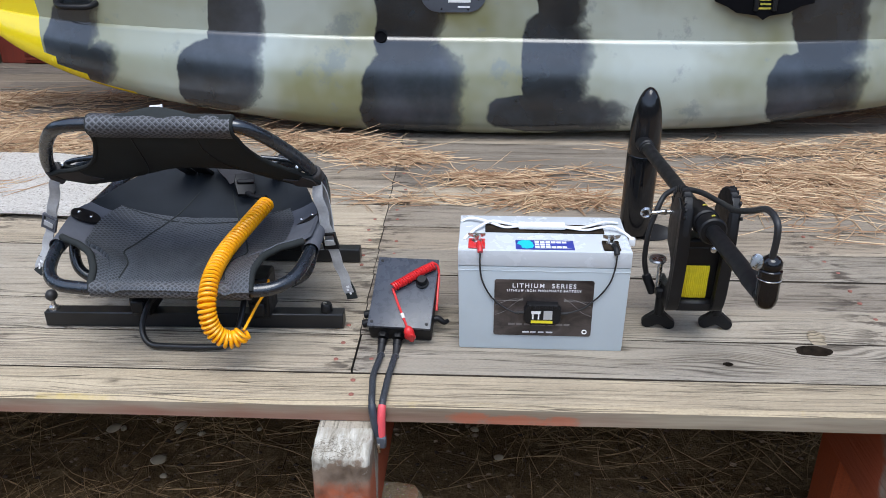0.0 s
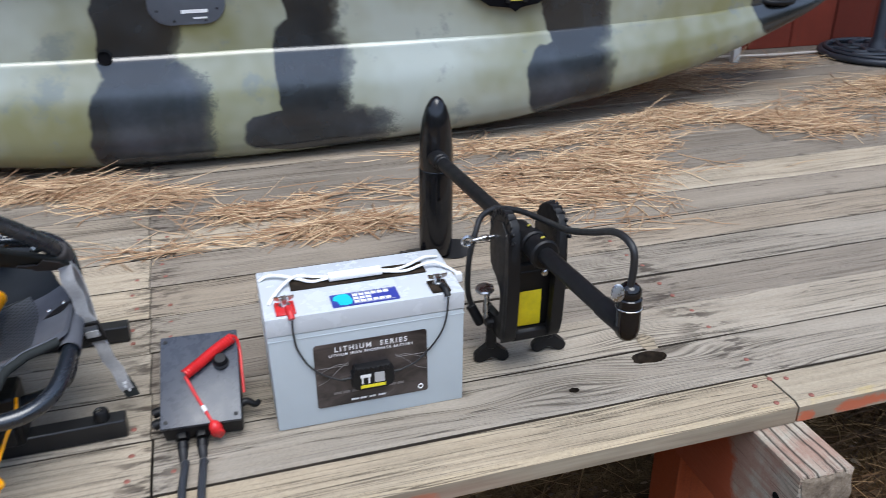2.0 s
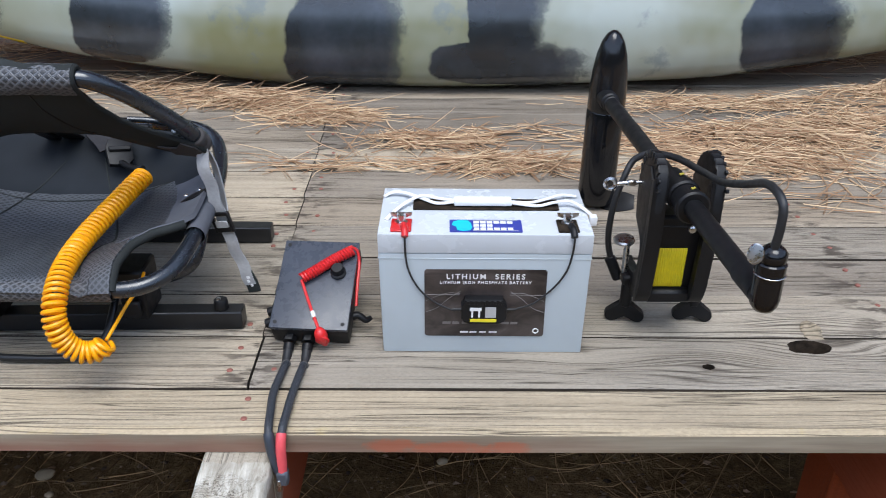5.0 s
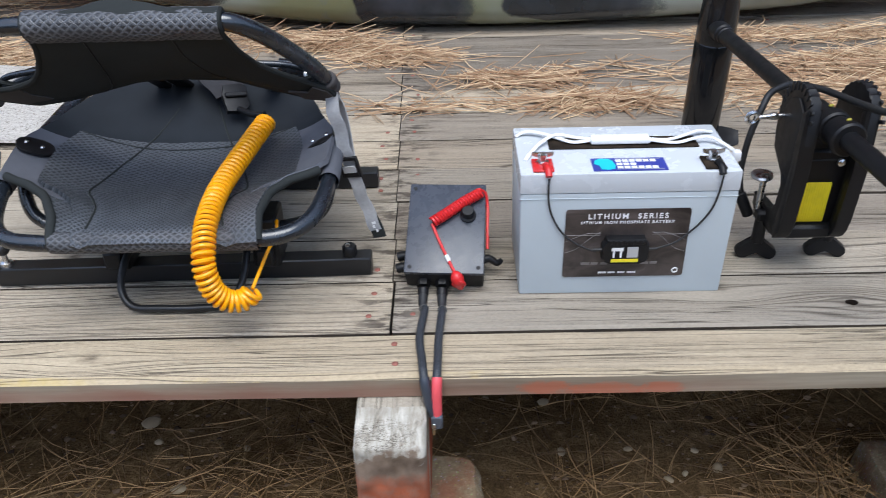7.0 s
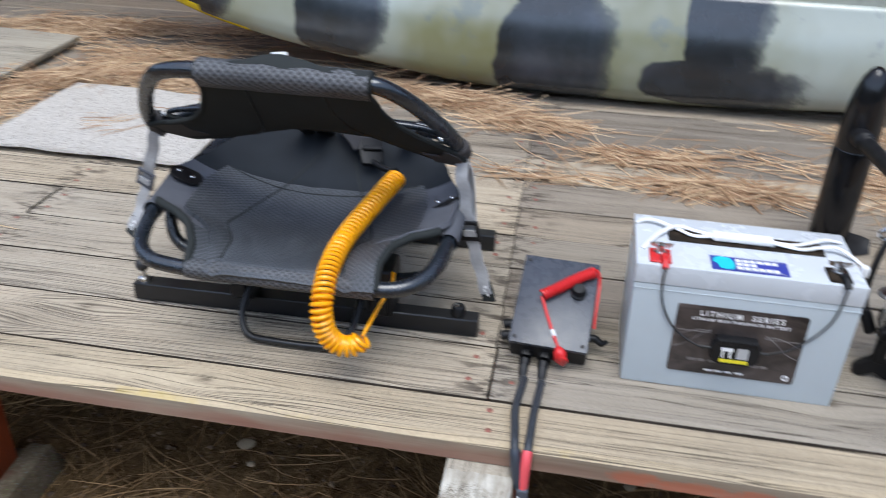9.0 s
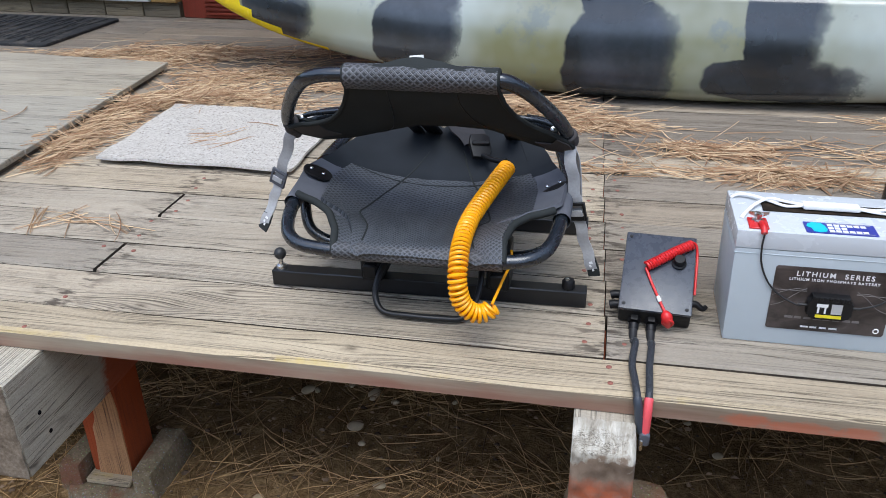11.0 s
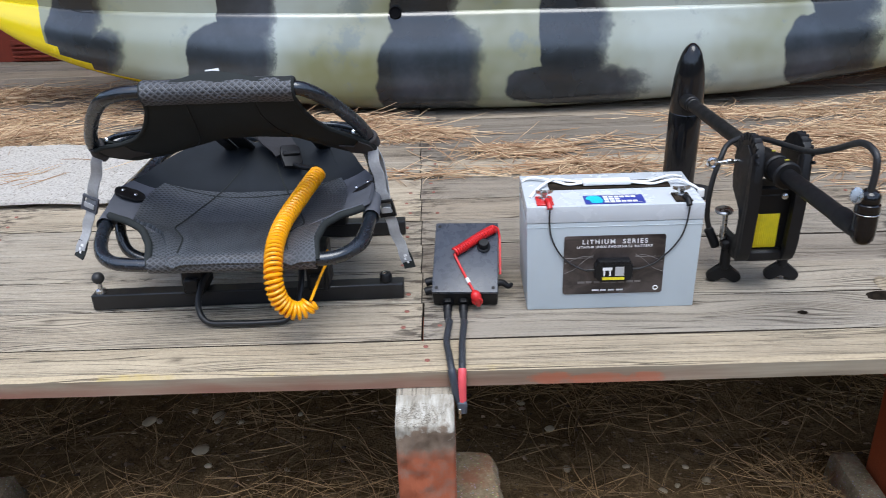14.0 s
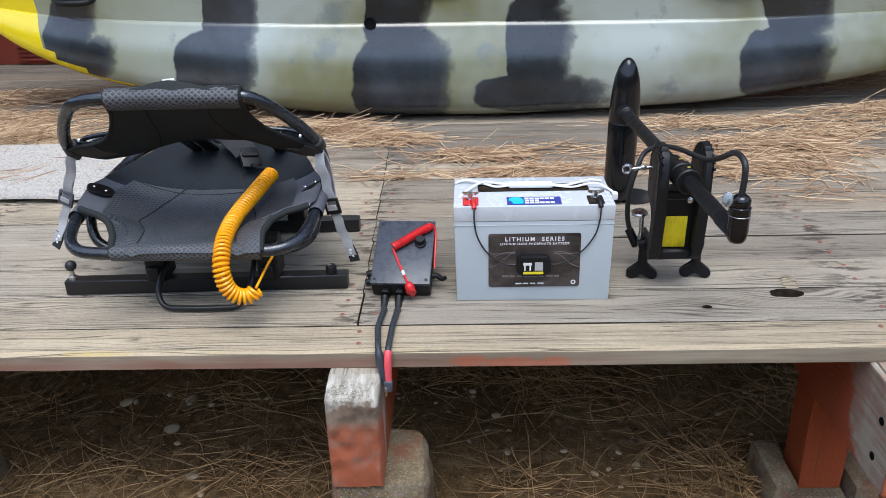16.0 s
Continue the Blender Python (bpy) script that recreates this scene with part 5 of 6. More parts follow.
        tube(bm, spline([back_point(0.30, sx * 0.150, -0.020), back_point(0.26, sx * 0.19, -0.022), back_point(0.20, sx * (REACH[sx] - .03), -0.020), back_point(0.14, sx * (REACH[sx] - .008), -0.012)], 6), 0.0052, 10)
        part("brace", bm, black_tube, top)
        bm = B()
        tube(bm, spline([back_point(0.10, sx * 0.20, -0.010), back_point(0.16, sx * (REACH[sx] - .03), -0.012), back_point(0.22, sx * (REACH[sx] - .004), -0.012)], 6), 0.0045, 8)
        part("strap_loop", bm, black_fabric, top)
    for sx in (1, -1):
        for q, off in ((0.222, 0.000),):
            bm = B()
            p = back_point(0.30, sx * (REACH[sx] - 0.250 + q), off)
            lathe(bm, [(0.0045, 0), (0.0038, 0.002), (0.001, 0.003)], axis(p, p + Vector((0, -1, 0.6))), 10)
            part("rivet", bm, steel, top)
    for x, y, w in ((-0.428, 0.585, 0.013), (-0.396, 0.592, 0.017), (-0.222, 0.575, 0.016)):
        bm = B()
        box(bm, -w, w, -0.004, 0.004, -0.02, 0.125, 0.002, axis((x, y, 0.235), (x - 0.006, y - 0.09, 0.295)))
        part("strut", bm, black_plastic, top)
    # grey side straps with buckles and loose ends
    for sx, pts in ((-1, [(-.632, .375, .318), (-.652, .385, .280), (-.676, .402, .228), (-.696, .414, .185), (-.708, .415, .150), (-.724, .410, .112), (-.741, .402, .072)]),
                    (1, [(-.098, .372, .305), (-.091, .362, .265), (-.082, .362, .215), (-.075, .366, .174), (-.064, .366, .130), (-.050, .364, .085), (-.036, .360, .045)])):
        wavy = [p + Vector((0.0016 * math.sin(k * 0.9), 0.002 * math.sin(k * 0.7 + 1), 0)) for k, p in enumerate(spline(pts, 6))]
        bm = B()
        ribbon(bm, wavy, (1, -0.25, 0.3), 0.0225, 0.0020)
        part("strap", bm, grey_web, top, "grey webbing strap")
        bm = B()
        ribbon(bm, spline([Vector(pts[0]) + Vector((0, 0.012, 0.0)), Vector(pts[1]) + Vector((0.008 * sx, 0.024, 0.004)), Vector(pts[2]) + Vector((0.006 * sx, 0.024, -0.010)), Vector(pts[3]) + Vector((0.002 * sx, 0.008, 0.0))], 6), (1, -0.9, 0.2), 0.018, 0.0020)
        part("strap", bm, grey_web, top)
        # ladder buckle in the strap's own plane
        q, d = Vector(pts[3]), (Vector(pts[4]) - Vector(pts[2])).normalized()
        w = Vector((1, -0.25, 0.3))
        w = (w - d * w.dot(d)).normalized()
        t = d.cross(w)
        t = t if t.y < 0 else -t
        M = Matrix.Translation(q + t * 0.003) @ Matrix((w, d, t)).transposed().to_4x4()
        bm = B()
        for k, (y, h) in enumerate(((-0.016, 0.0035), (0.0, 0.0025), (0.014, 0.005))):
            box(bm, -0.0155, 0.0155, y - h, y + h, -0.0015 + 0.001 * k, 0.003, 0.001, M)
        for x in (-0.0152, 0.0152):
            box(bm, x - 0.0024, x + 0.0024, -0.019, 0.019, -0.003, 0.004, 0.001, M)
        buckle = part("buckle", bm, grey_fabric if sx < 0 else black_plastic, top, "plastic ladder buckle")
        bm = B()
        box(bm, -0.0115, 0.0115, -0.004, 0.009, 0.0032, 0.0052, 0.0008, M)
        part("strap_turn", bm, grey_web, buckle, "webbing turned through the buckle")
        e, d = Vector(pts[-1]), (Vector(pts[-1]) - Vector(pts[-2])).normalized()
        bm = B()
        ribbon(bm, [e - d * 0.034, e - d * 0.015 + Vector((0.002, 0, 0)), e + d * 0.006], (1, -0.25, 0.3), 0.0235, 0.0034)
        end = part("strap_end", bm, black_fabric, top, "black strap end with a white mark")
        for k in range(3):
            bm = B()
            o = e - d * (0.026 - 0.008 * k) + Vector((0.001 - 0.003 * (k % 2), -0.003, 0.001))
            ribbon(bm, [o, o + d * 0.005], (1, -0.25, 0.3), 0.004 if k else 0.007, 0.001)
            part("white_mark", bm, white_print, end)
    # buckle on the rear of the seat that holds the leash, and its dark strap
    bm = B()
    C = Matrix.Translation((-0.286, 0.505, 0.238)) @ pose(0, 0, 0, 38, 8, 28)
    prism(bm, [(-0.022, -0.026), (0.010, -0.028), (0.020, -0.016), (0.022, 0.022), (0.012, 0.030), (-0.018, 0.028), (-0.024, 0.010)], 0.0, 0.011, C, 0.002)
    clip = part("clip", bm, black_plastic, top, "black plastic clip")
    bm = B()
    box(bm, -0.020, 0.018, 0.000, 0.010, 0.010, 0.016, 0.002, C)
    part("clip_bar", bm, black_plastic, clip)
    bm = B()
    tube(bm, spline([(-0.276, 0.482, 0.232), (-0.255, 0.460, 0.233), (-0.236, 0.444, 0.236), (-0.222, 0.436, 0.240)], 5), 0.0055, 10)
    part("clip_hook", bm, black_plastic, clip)
    bm = B()
    start, stop, side = Vector((-0.350, 0.582, 0.276)), Vector((-0.294, 0.512, 0.246)), Vector((0.030, 0.022, 0.002))
    sheet(bm, lambda u, v: start.lerp(stop, u) + side * (2 * v - 1) * (1 - 0.25 * u) + Vector((0, 0, 0.004 * math.sin(math.pi * u) + 0.005 * noise.noise((u * 3, v * 4, 6)))), 14, 10, -0.004)
    part("strap", bm, strap_fabric, top, "rumpled dark fabric strap", smooth=60)
    # underside brackets and lift bar
    for x in (-0.465, -0.215):
        bm = B()
        box(bm, x - 0.022, x + 0.022, 0.275, 0.345, 0.034, 0.125, 0.004)
        box(bm, x - 0.014, x + 0.014, 0.262, 0.276, 0.045, 0.075, 0.003)
        part("bracket", bm, black_plastic, top)
        bm = B()
        box(bm, x - 0.022, x + 0.022, 0.60, 0.66, 0.034, 0.20, 0.004)
        part("bracket", bm, black_plastic, top)
    bm = B()
    tube(bm, spline([(-0.435, 0.30, 0.075), (-0.442, 0.262, 0.065), (-0.444, 0.225, 0.035), (-0.425, 0.205, 0.012), (-0.38, 0.200, 0.010), (-0.31, 0.200, 0.010), (-0.27, 0.206, 0.012), (-0.25, 0.23, 0.035), (-0.245, 0.265, 0.065), (-0.25, 0.30, 0.075)], 6), 0.0062, 10)
    part("lift_bar", bm, black_rail, top, "bent black lift bar")
    # rails
    for x0, x1, y in ((-0.680, -0.046, 0.312), (-0.672, -0.056, 0.632)):
        bm = B()
        box(bm, x0, x1, y - 0.016, y + 0.016, 0.0, 0.034, 0.002)
        for v in bm.verts:
            v.co.y += 0.022 * (v.co.x + 0.15) if y < 0.5 else 0.0
        part("rail", bm, black_rail, top, "square black steel rail")
    bm = B()
    lathe(bm, [(0.011, 0.034), (0.010, 0.040), (0.005, 0.043), (0.0045, 0.056)], pose(-0.664, 0.301, 0), 14)
    part("ball_stud", bm, steel, top, "bright steel stud")
    bm = B()
    lathe(bm, [(0.0125 * math.sin(radians(a)), 0.066 - 0.0125 * math.cos(radians(a))) for a in range(14, 180, 14)], pose(-0.664, 0.301, 0), 16)
    part("ball", bm, black_rubber, top, "black mounting ball")
    bm = B()
    lathe(bm, [(0.0115, 0.034), (0.0125, 0.035), (0.0125, 0.050), (0.0105, 0.053), (0.004, 0.0535)], pose(-0.082, 0.312, 0), 8)
    knob = part("knob", bm, black_plastic, top, "black clamp knob")
    bm = B()
    lathe(bm, [(0.0045, 0.053), (0.0045, 0.056), (0.001, 0.0565)], pose(-0.084, 0.309, 0), 6)
    part("bolt", bm, steel, knob)


def helix(path, r, turns, per=14):
    """Points of a coil of radius r wound round a path."""
    P = [Vector(p) for p in path]
    L = [0.0]
    for a, b in zip(P, P[1:]):
        L.append(L[-1] + (b - a).length)
    out, normal = [], None
    N = turns * per
    j = 0
    for i in range(N + 1):
        s = L[-1] * i / N
        while j < len(P) - 2 and L[j + 1] < s:
            j += 1
        t = (s - L[j]) / max(1e-9, L[j + 1] - L[j])
        p = P[j].lerp(P[j + 1], t)
        d0 = (P[j + 1] - P[j]).normalized()
        d1 = (P[min(j + 2, len(P) - 1)] - P[min(j + 1, len(P) - 2)]).normalized()
        d = d0.lerp(d1, t).normalized()
        if normal is None:
            normal = d.orthogonal().normalized()
        normal = (normal - d * normal.dot(d)).normalized()
        side = d.cross(normal)
        a = 2 * math.pi * i / per
        out.append(p + normal * (r * math.cos(a)) + side * (r * math.sin(a)))
    return out


def orange_leash():
    top = thing("coiled_leash", "orange coiled leash draped over the front of the seat", "leash")
    path = spline([(-0.218, 0.425, 0.232), (-0.240, 0.345, 0.216), (-0.262, 0.25, 0.198), (-0.266, 0.175, 0.184), (-0.264, 0.130, 0.160), (-0.262, 0.114, 0.134), (-0.254, 0.112, 0.102), (-0.236, 0.116, 0.082), (-0.216, 0.124, 0.079), (-0.203, 0.131, 0.089)], 8)
    bm = B()
    tube(bm, helix(path, 0.0143, 50, 16), 0.0037, 7)
    part("coil", bm, orange_cord, top)
    bm = B()
    tube(bm, spline([(-0.206, 0.138, 0.088), (-0.20, 0.165, 0.098), (-0.192, 0.20, 0.112), (-0.185, 0.24, 0.12), (-0.19, 0.28, 0.122)], 6), 0.0028, 8)
    part("straight_end", bm, orange_cord, top)


kayak_seat()
orange_leash()

# ---------------------------------------------------------------- control box with its cables
def control_box():
    m = pose(0.079, 0.2645, -0.010, 28, 0, -4)
    top = thing("control_box", "black plastic control box with a slate lid, tilted up", "control box")
    bm = B()
    box(bm, -0.0645, 0.0645, 0.0, 0.172, 0.0125, 0.052, 0.006, m, 2)
    part("body", bm, black_plastic, top)
    bm = B()
    box(bm, -0.065, 0.065, -0.0005, 0.1725, 0.053, 0.0615, 0.003, m, 2)
    lid = part("lid", bm, lid_plastic, top, "slate-blue flat lid")
    for x in (-0.056, 0.056):
        for y in (0.010, 0.162):
            bm = B()
            rod(bm, place(m, (x, y, 0.0612)), place(m, (x, y, 0.0626)), 0.0034, 10)
            part("screw", bm, black_plastic, lid)
    bm = B()
    lathe(bm, [(0.013, 0.0617), (0.0135, 0.066), (0.0105, 0.068), (0.0105, 0.078), (0.009, 0.080), (0.002, 0.0802)], m @ pose(0.036, 0.108, 0), 20)
    part("switch_button", bm, black_plastic, lid, "round black switch button")
    # mount below, with its clamp ears
    bm = B()
    prism(bm, [(0.05, 0.0), (0.135, 0.0), (0.135, 0.074), (0.05, 0.030)], -0.03, 0.03, Matrix(((0, 0, 1, 0.083), (1, 0, 0, 0.26), (0, 1, 0, 0), (0, 0, 0, 1))), 0.003)
    part("mount", bm, black_plastic, top)
    for y in (0.030, 0.052):
        bm = B()
        tube(bm, [place(m, (-0.060, y, 0.022)), place(m, (-0.074, y, 0.022)), place(m, (-0.082, y - 0.002, 0.020))], 0.0085, 10)
        part("mount_ear", bm, black_plastic, top)
    bm = B()
    tube(bm, spline([place(m, (0.058, 0.045, 0.022)), place(m, (0.072, 0.050, 0.022)), place(m, (0.085, 0.045, 0.016)), place(m, (0.092, 0.052, 0.012))], 5), lambda i: 0.0075 - 0.0002 * i, 10)
    part("clamp_lever", bm, black_plastic, top)
    for x in (-0.034, -0.003):
        bm = B()
        a, b, c = place(m, (x, 0.002, 0.031)), place(m, (x, -0.012, 0.031)), place(m, (x, -0.026, 0.029))
        lathe(bm, [(0.0115, 0), (0.0115, 0.012)], axis(a, b), 6)
        rod(bm, b, c, 0.0090, 14, 0.002)
        part("cable_gland", bm, black_plastic, top)
    g1, g2 = place(m, (-0.034, -0.024, 0.030)), place(m, (-0.003, -0.024, 0.030))
    p1 = [g1, g1 + Vector((0, -0.028, -0.010)), (0.046, 0.185, 0.008), (0.040, 0.118, 0.008), (0.044, 0.070, 0.008), (0.0475, 0.035, 0.006), (0.051, 0.022, -0.012), (0.056, 0.019, -0.042), (0.0605, 0.018, -0.058)]
    p2 = [g2, g2 + Vector((0, -0.028, -0.010)), (0.074, 0.180, 0.008), (0.069, 0.115, 0.008), (0.068, 0.072, 0.008), (0.067, 0.036, 0.006), (0.066, 0.021, -0.012), (0.0655, 0.018, -0.038), (0.065, 0.017, -0.056)]
    for pts, sleeve in ((p1, grey_heat_shrink), (p2, pink_heat_shrink)):
        c = spline(pts, 8)
        bm = B()
        tube(bm, c[:48], 0.0062, 14)
        part("cable", bm, braid, top, "thick black braided cable")
        bm = B()
        tube(bm, c[:14], 0.0078, 12)
        part("sleeve", bm, black_rubber, top)
        bm = B()
        tube(bm, c[42:64], 0.0076, 12)
        part("end_sleeve", bm, sleeve, top, "red heat-shrink sleeve" if sleeve is pink_heat_shrink else "")
    bm = B()
    box(bm, 0.0565, 0.0735, 0.008, 0.025, -0.079, -0.053, 0.003)
    plug = part("plug", bm, plate_grey, top, "grey cable connector")
    bm = B()
    box(bm, 0.0575, 0.0630, 0.0065, 0.012, -0.087, -0.066, 0.001)
    part("contact", bm, steel, plug)
    # red safety leash with its clip
    leash = thing("kill_switch_leash", "red coiled safety leash with a clip lying on the box", "leash")
    bm = B()
    tube(bm, helix([place(m, p) for p in spline([(-0.022, 0.090, 0.0705), (-0.001, 0.106, 0.0705), (0.028, 0.130, 0.0705), (0.057, 0.150, 0.0705)], 6)], 0.0076, 19, 12), 0.0026, 6)
    part("coil", bm, red_plastic, leash)
    bm = B()
    tube(bm, [place(m, p) for p in spline([(0.055, 0.153, 0.074), (0.064, 0.150, 0.068), (0.0680, 0.132, 0.056), (0.0685, 0.095, 0.048), (0.0690, 0.060, 0.036)], 6)], 0.0026, 8)
    part("cord", bm, red_plastic, leash)
    bm = B()
    tube(bm, [place(m, p) for p in spline([(-0.023, 0.088, 0.068), (-0.008, 0.054, 0.0645), (0.009, 0.018, 0.0645), (0.018, 0.000, 0.064)], 6)], 0.0026, 8)
    part("cord", bm, red_plastic, leash)
    bm = B()
    tube(bm, [place(m, (0.0035, 0.030, 0.0645)), place(m, (0.0085, 0.019, 0.0645))], 0.0038, 10)
    part("white_sleeve", bm, white_strap, leash)
    bm = B()
    tube(bm, spline([place(m, (0.018, 0.001, 0.065)), place(m, (0.022, -0.008, 0.060)), place(m, (0.025, -0.011, 0.048)), place(m, (0.027, -0.012, 0.034))], 5), lambda i: (0.004, 0.0055, 0.0075, 0.009, 0.010, 0.0105, 0.0105, 0.0105, 0.010, 0.0095, 0.0085, 0.008, 0.007, 0.0065, 0.006, 0.005, 0.004)[i], 12)
    part("clip", bm, red_plastic, leash)
    bm = B()
    tube(bm, [place(m, (0.025 + 0.009 * math.cos(2 * math.pi * k / 16), -0.015, 0.052 + 0.010 * math.sin(2 * math.pi * k / 16))) for k in range(16)], 0.0028, 8, True)
    part("clip_ring", bm, red_plastic, leash)


# ---------------------------------------------------------------- battery
def battery():
    X0, X1, Y0, Y1, H = 0.197, 0.527, 0.232, 0.404, 0.219
    m = pose(0.362, 0.318, 0, 0, 0, -0.3)
    top = thing("battery", "light grey battery with black printed label and white straps", "battery", at=m)
    w, d = (X1 - X0) / 2, (Y1 - Y0) / 2
    bm = B()
    box(bm, -w, w, -d, d, 0.0, 0.186, 0.004, None, 2)
    for v in bm.verts:
        if v.co.z < 0.09:
            v.co.x *= 0.985
            v.co.y = v.co.y * 0.985
    part("case", bm, battery_grey, top)
    bm = B()
    box(bm, -w - 0.0004, w + 0.0004, -d - 0.0004, d + 0.0004, 0.1862, H, 0.0022, None, 2)
    part("lid", bm, battery_lid_skylit, top, "grey battery lid, lightened in colour for sky light")
    bm = B()
    box(bm, -w - 0.0006, w + 0.0006, -d - 0.0008, d + 0.0008, 0.1765, 0.1780, 0.0006)
    part("rim", bm, battery_grey, top)
    # grip recess with the strap
    bm = B()
    box(bm, -0.114, 0.122, -0.002, 0.038, H + 0.0005, H + 0.003, 0.001)
    part("grip_recess", bm, hole_mat, top, "dark grip recess")
    bm = B()
    box(bm, -0.048, 0.046, 0.003, 0.027, H + 0.005, H + 0.0135, 0.0035, None, 2)
    part("strap_sleeve", bm, white_strap, top, "white sleeve of the carry strap")
    for pts in ([(-0.164, 0.048, H + 0.002), (-0.150, 0.054, H + 0.010), (-0.130, 0.050, H + 0.012), (-0.10, 0.028, H + 0.012), (-0.075, 0.012, H + 0.010), (-0.046, 0.014, H + 0.013)],
                [(-0.155, -0.040, H + 0.002), (-0.145, -0.020, H + 0.007), (-0.125, 0.012, H + 0.012), (-0.10, 0.030, H + 0.018), (-0.072, 0.022, H + 0.016), (-0.046, 0.016, H + 0.015)],
                [(0.044, 0.014, H + 0.014), (0.075, 0.012, H + 0.013), (0.105, 0.026, H + 0.014), (0.130, 0.044, H + 0.012), (0.155, 0.050, H + 0.004)],
                [(0.044, 0.010, H + 0.014), (0.085, 0.004, H + 0.010), (0.115, 0.012, H + 0.014), (0.140, 0.014, H + 0.016), (0.160, -0.002, H + 0.008), (0.172, -0.022, H + 0.002)]):
        bm = B()
        tube(bm, spline([(x, y, H + (z - H) * 0.65) for x, y, z in pts], 6), 0.0036, 10, flat=(0.6, 1.0))
        part("strap", bm, white_strap, top)
    bm = B()
    box(bm, 0.166, 0.178, -0.036, -0.022, H - 0.010, H + 0.006, 0.003, None, 2)
    part("strap_toggle", bm, white_strap, top)
    # terminals
    for x, col, lab in ((-0.130, red_plastic, "red terminal patch"), (0.128, hole_mat, "black terminal patch")):
        bm = B()
        box(bm, x - 0.016, x + 0.016, -0.080, -0.038, H + 0.0005, H + 0.0035, 0.001)
        t = part("terminal_patch", bm, col, top, lab)
        bm = B()
        lathe(bm, [(0.010, H + 0.003), (0.010, H + 0.006), (0.006, H + 0.0065), (0.006, H + 0.013), (0.0085, H + 0.0135), (0.0085, H + 0.018)], pose(x, -0.052, 0), 6)
        part("terminal_bolt", bm, steel, t)
        for a in (-1, 1):
            bm = B()
            prism(bm, [(0, 0), (0.016, 0.006), (0.017, 0.011), (0.006, 0.010), (0, 0.006)], -0.0015, 0.0015, Matrix.Translation((x, -0.052, H + 0.010)) @ pose(0, 0, 0, 90, 0, 90 - 90 * a))
            part("terminal_wing", bm, steel, t)
        bm = B()
        tube(bm, spline([(x + 0.004, -0.066, H + 0.006), (x + 0.006, -0.080, H + 0.006), (x + 0.007, -0.090, H - 0.002)], 4), 0.0055, 10)
        part("terminal_boot", bm, col if x < 0 else black_plastic, t)
    # sensor wires down the front
    f = -d - 0.0035
    for pts in ([(-0.123, f - 0.003, H - 0.004), (-0.123, f, 0.190), (-0.119, f, 0.160), (-0.106, f, 0.130), (-0.088, f, 0.108), (-0.066, f - 0.002, 0.094), (-0.045, f - 0.004, 0.086)],
                [(0.135, f - 0.003, H - 0.004), (0.134, f, 0.188), (0.128, f, 0.160), (0.115, f, 0.136), (0.098, f, 0.116), (0.075, f - 0.002, 0.098), (0.035, f - 0.004, 0.086)]):
        bm = B()
        tube(bm, spline(pts, 6), 0.0016, 8)
        part("sensor_wire", bm, black_rubber, top)
    # printed label
    L = Matrix(((1, 0, 0, 0.002), (0, 0, -1, -d - 0.0002), (0, 1, 0, 0.0965), (0, 0, 0, 1)))
    bm = B()
    prism(bm, rounded(0.192, 0.124, 0.005), 0.0, 0.0010, L)
    lab = part("label", bm, label_mat, top, "black printed label with white lettering")
    letters("LITHIUM  SERIES", 0.0128, L @ pose(0, 0.0490, 0.0012), white_print, lab, spacing=1.36)
    letters("LITHIUM IRON PHOSPHATE BATTERY", 0.0068, L @ pose(0, 0.0385, 0.0012), white_print, lab, spacing=1.30)
    for u, v, ww, h, mat in ((-0.005, -0.0365, 0.125, 0.0042, dim_print), (-0.008, -0.054, 0.062, 0.0032, white_print), (0.0, -0.028, 0.05, 0.0032, dim_print)):
        bm = B()
        k = int(ww / 0.014)
        for j in range(k):
            a = u - ww / 2 + j * ww / k
            box(bm, a, a + ww / k * (0.72 if j % 3 else 0.85), v - h / 2, v + h / 2, 0.0011, 0.0016, m=L)
        part("print_bar", bm, mat, lab)
    bm = B()
    tube(bm, [place(L, (0.083 + 0.0042 * math.cos(2 * math.pi * k / 12), -0.0515 + 0.0042 * math.sin(2 * math.pi * k / 12), 0.0012)) for k in range(12)], 0.0011, 6, True)
    part("recycling_mark", bm, white_print, lab)
    for s in range(3):
        for sx in (1, -1):
            bm = B()
            tube(bm, spline([place(L, (sx * (0.040 + 0.018 * j), 0.004 + 0.010 * s * math.sin(j * 0.9 + s) - 0.006 * s + 0.012, 0.0012)) for j in range(4)], 5), 0.0005, 5)
            part("print_line", bm, dim_print, lab)
    # tracker on the label
    tr = thing("battery_monitor", "small black battery monitor box with a yellow and white label", "monitor", at=m)
    T = L @ pose(-0.002, -0.006, 0.0012)
    bm = B()
    prism(bm, [(-0.030, -0.016), (-0.024, -0.022), (0.024, -0.022), (0.030, -0.016), (0.036, -0.013), (0.036, 0.011), (0.030, 0.014), (0.030, 0.022), (-0.030, 0.022), (-0.030, 0.014), (-0.036, 0.011), (-0.036, -0.013)], 0.0, 0.017, T, 0.002)
    part("housing", bm, black_plastic, tr)
    for j in range(7):
        bm = B()
        box(bm, -0.027 + j * 0.0083, -0.0225 + j * 0.0083, 0.0145, 0.0215, 0.0165, 0.0185, 0.0006, T)
        part("rib", bm, black_plastic, tr)
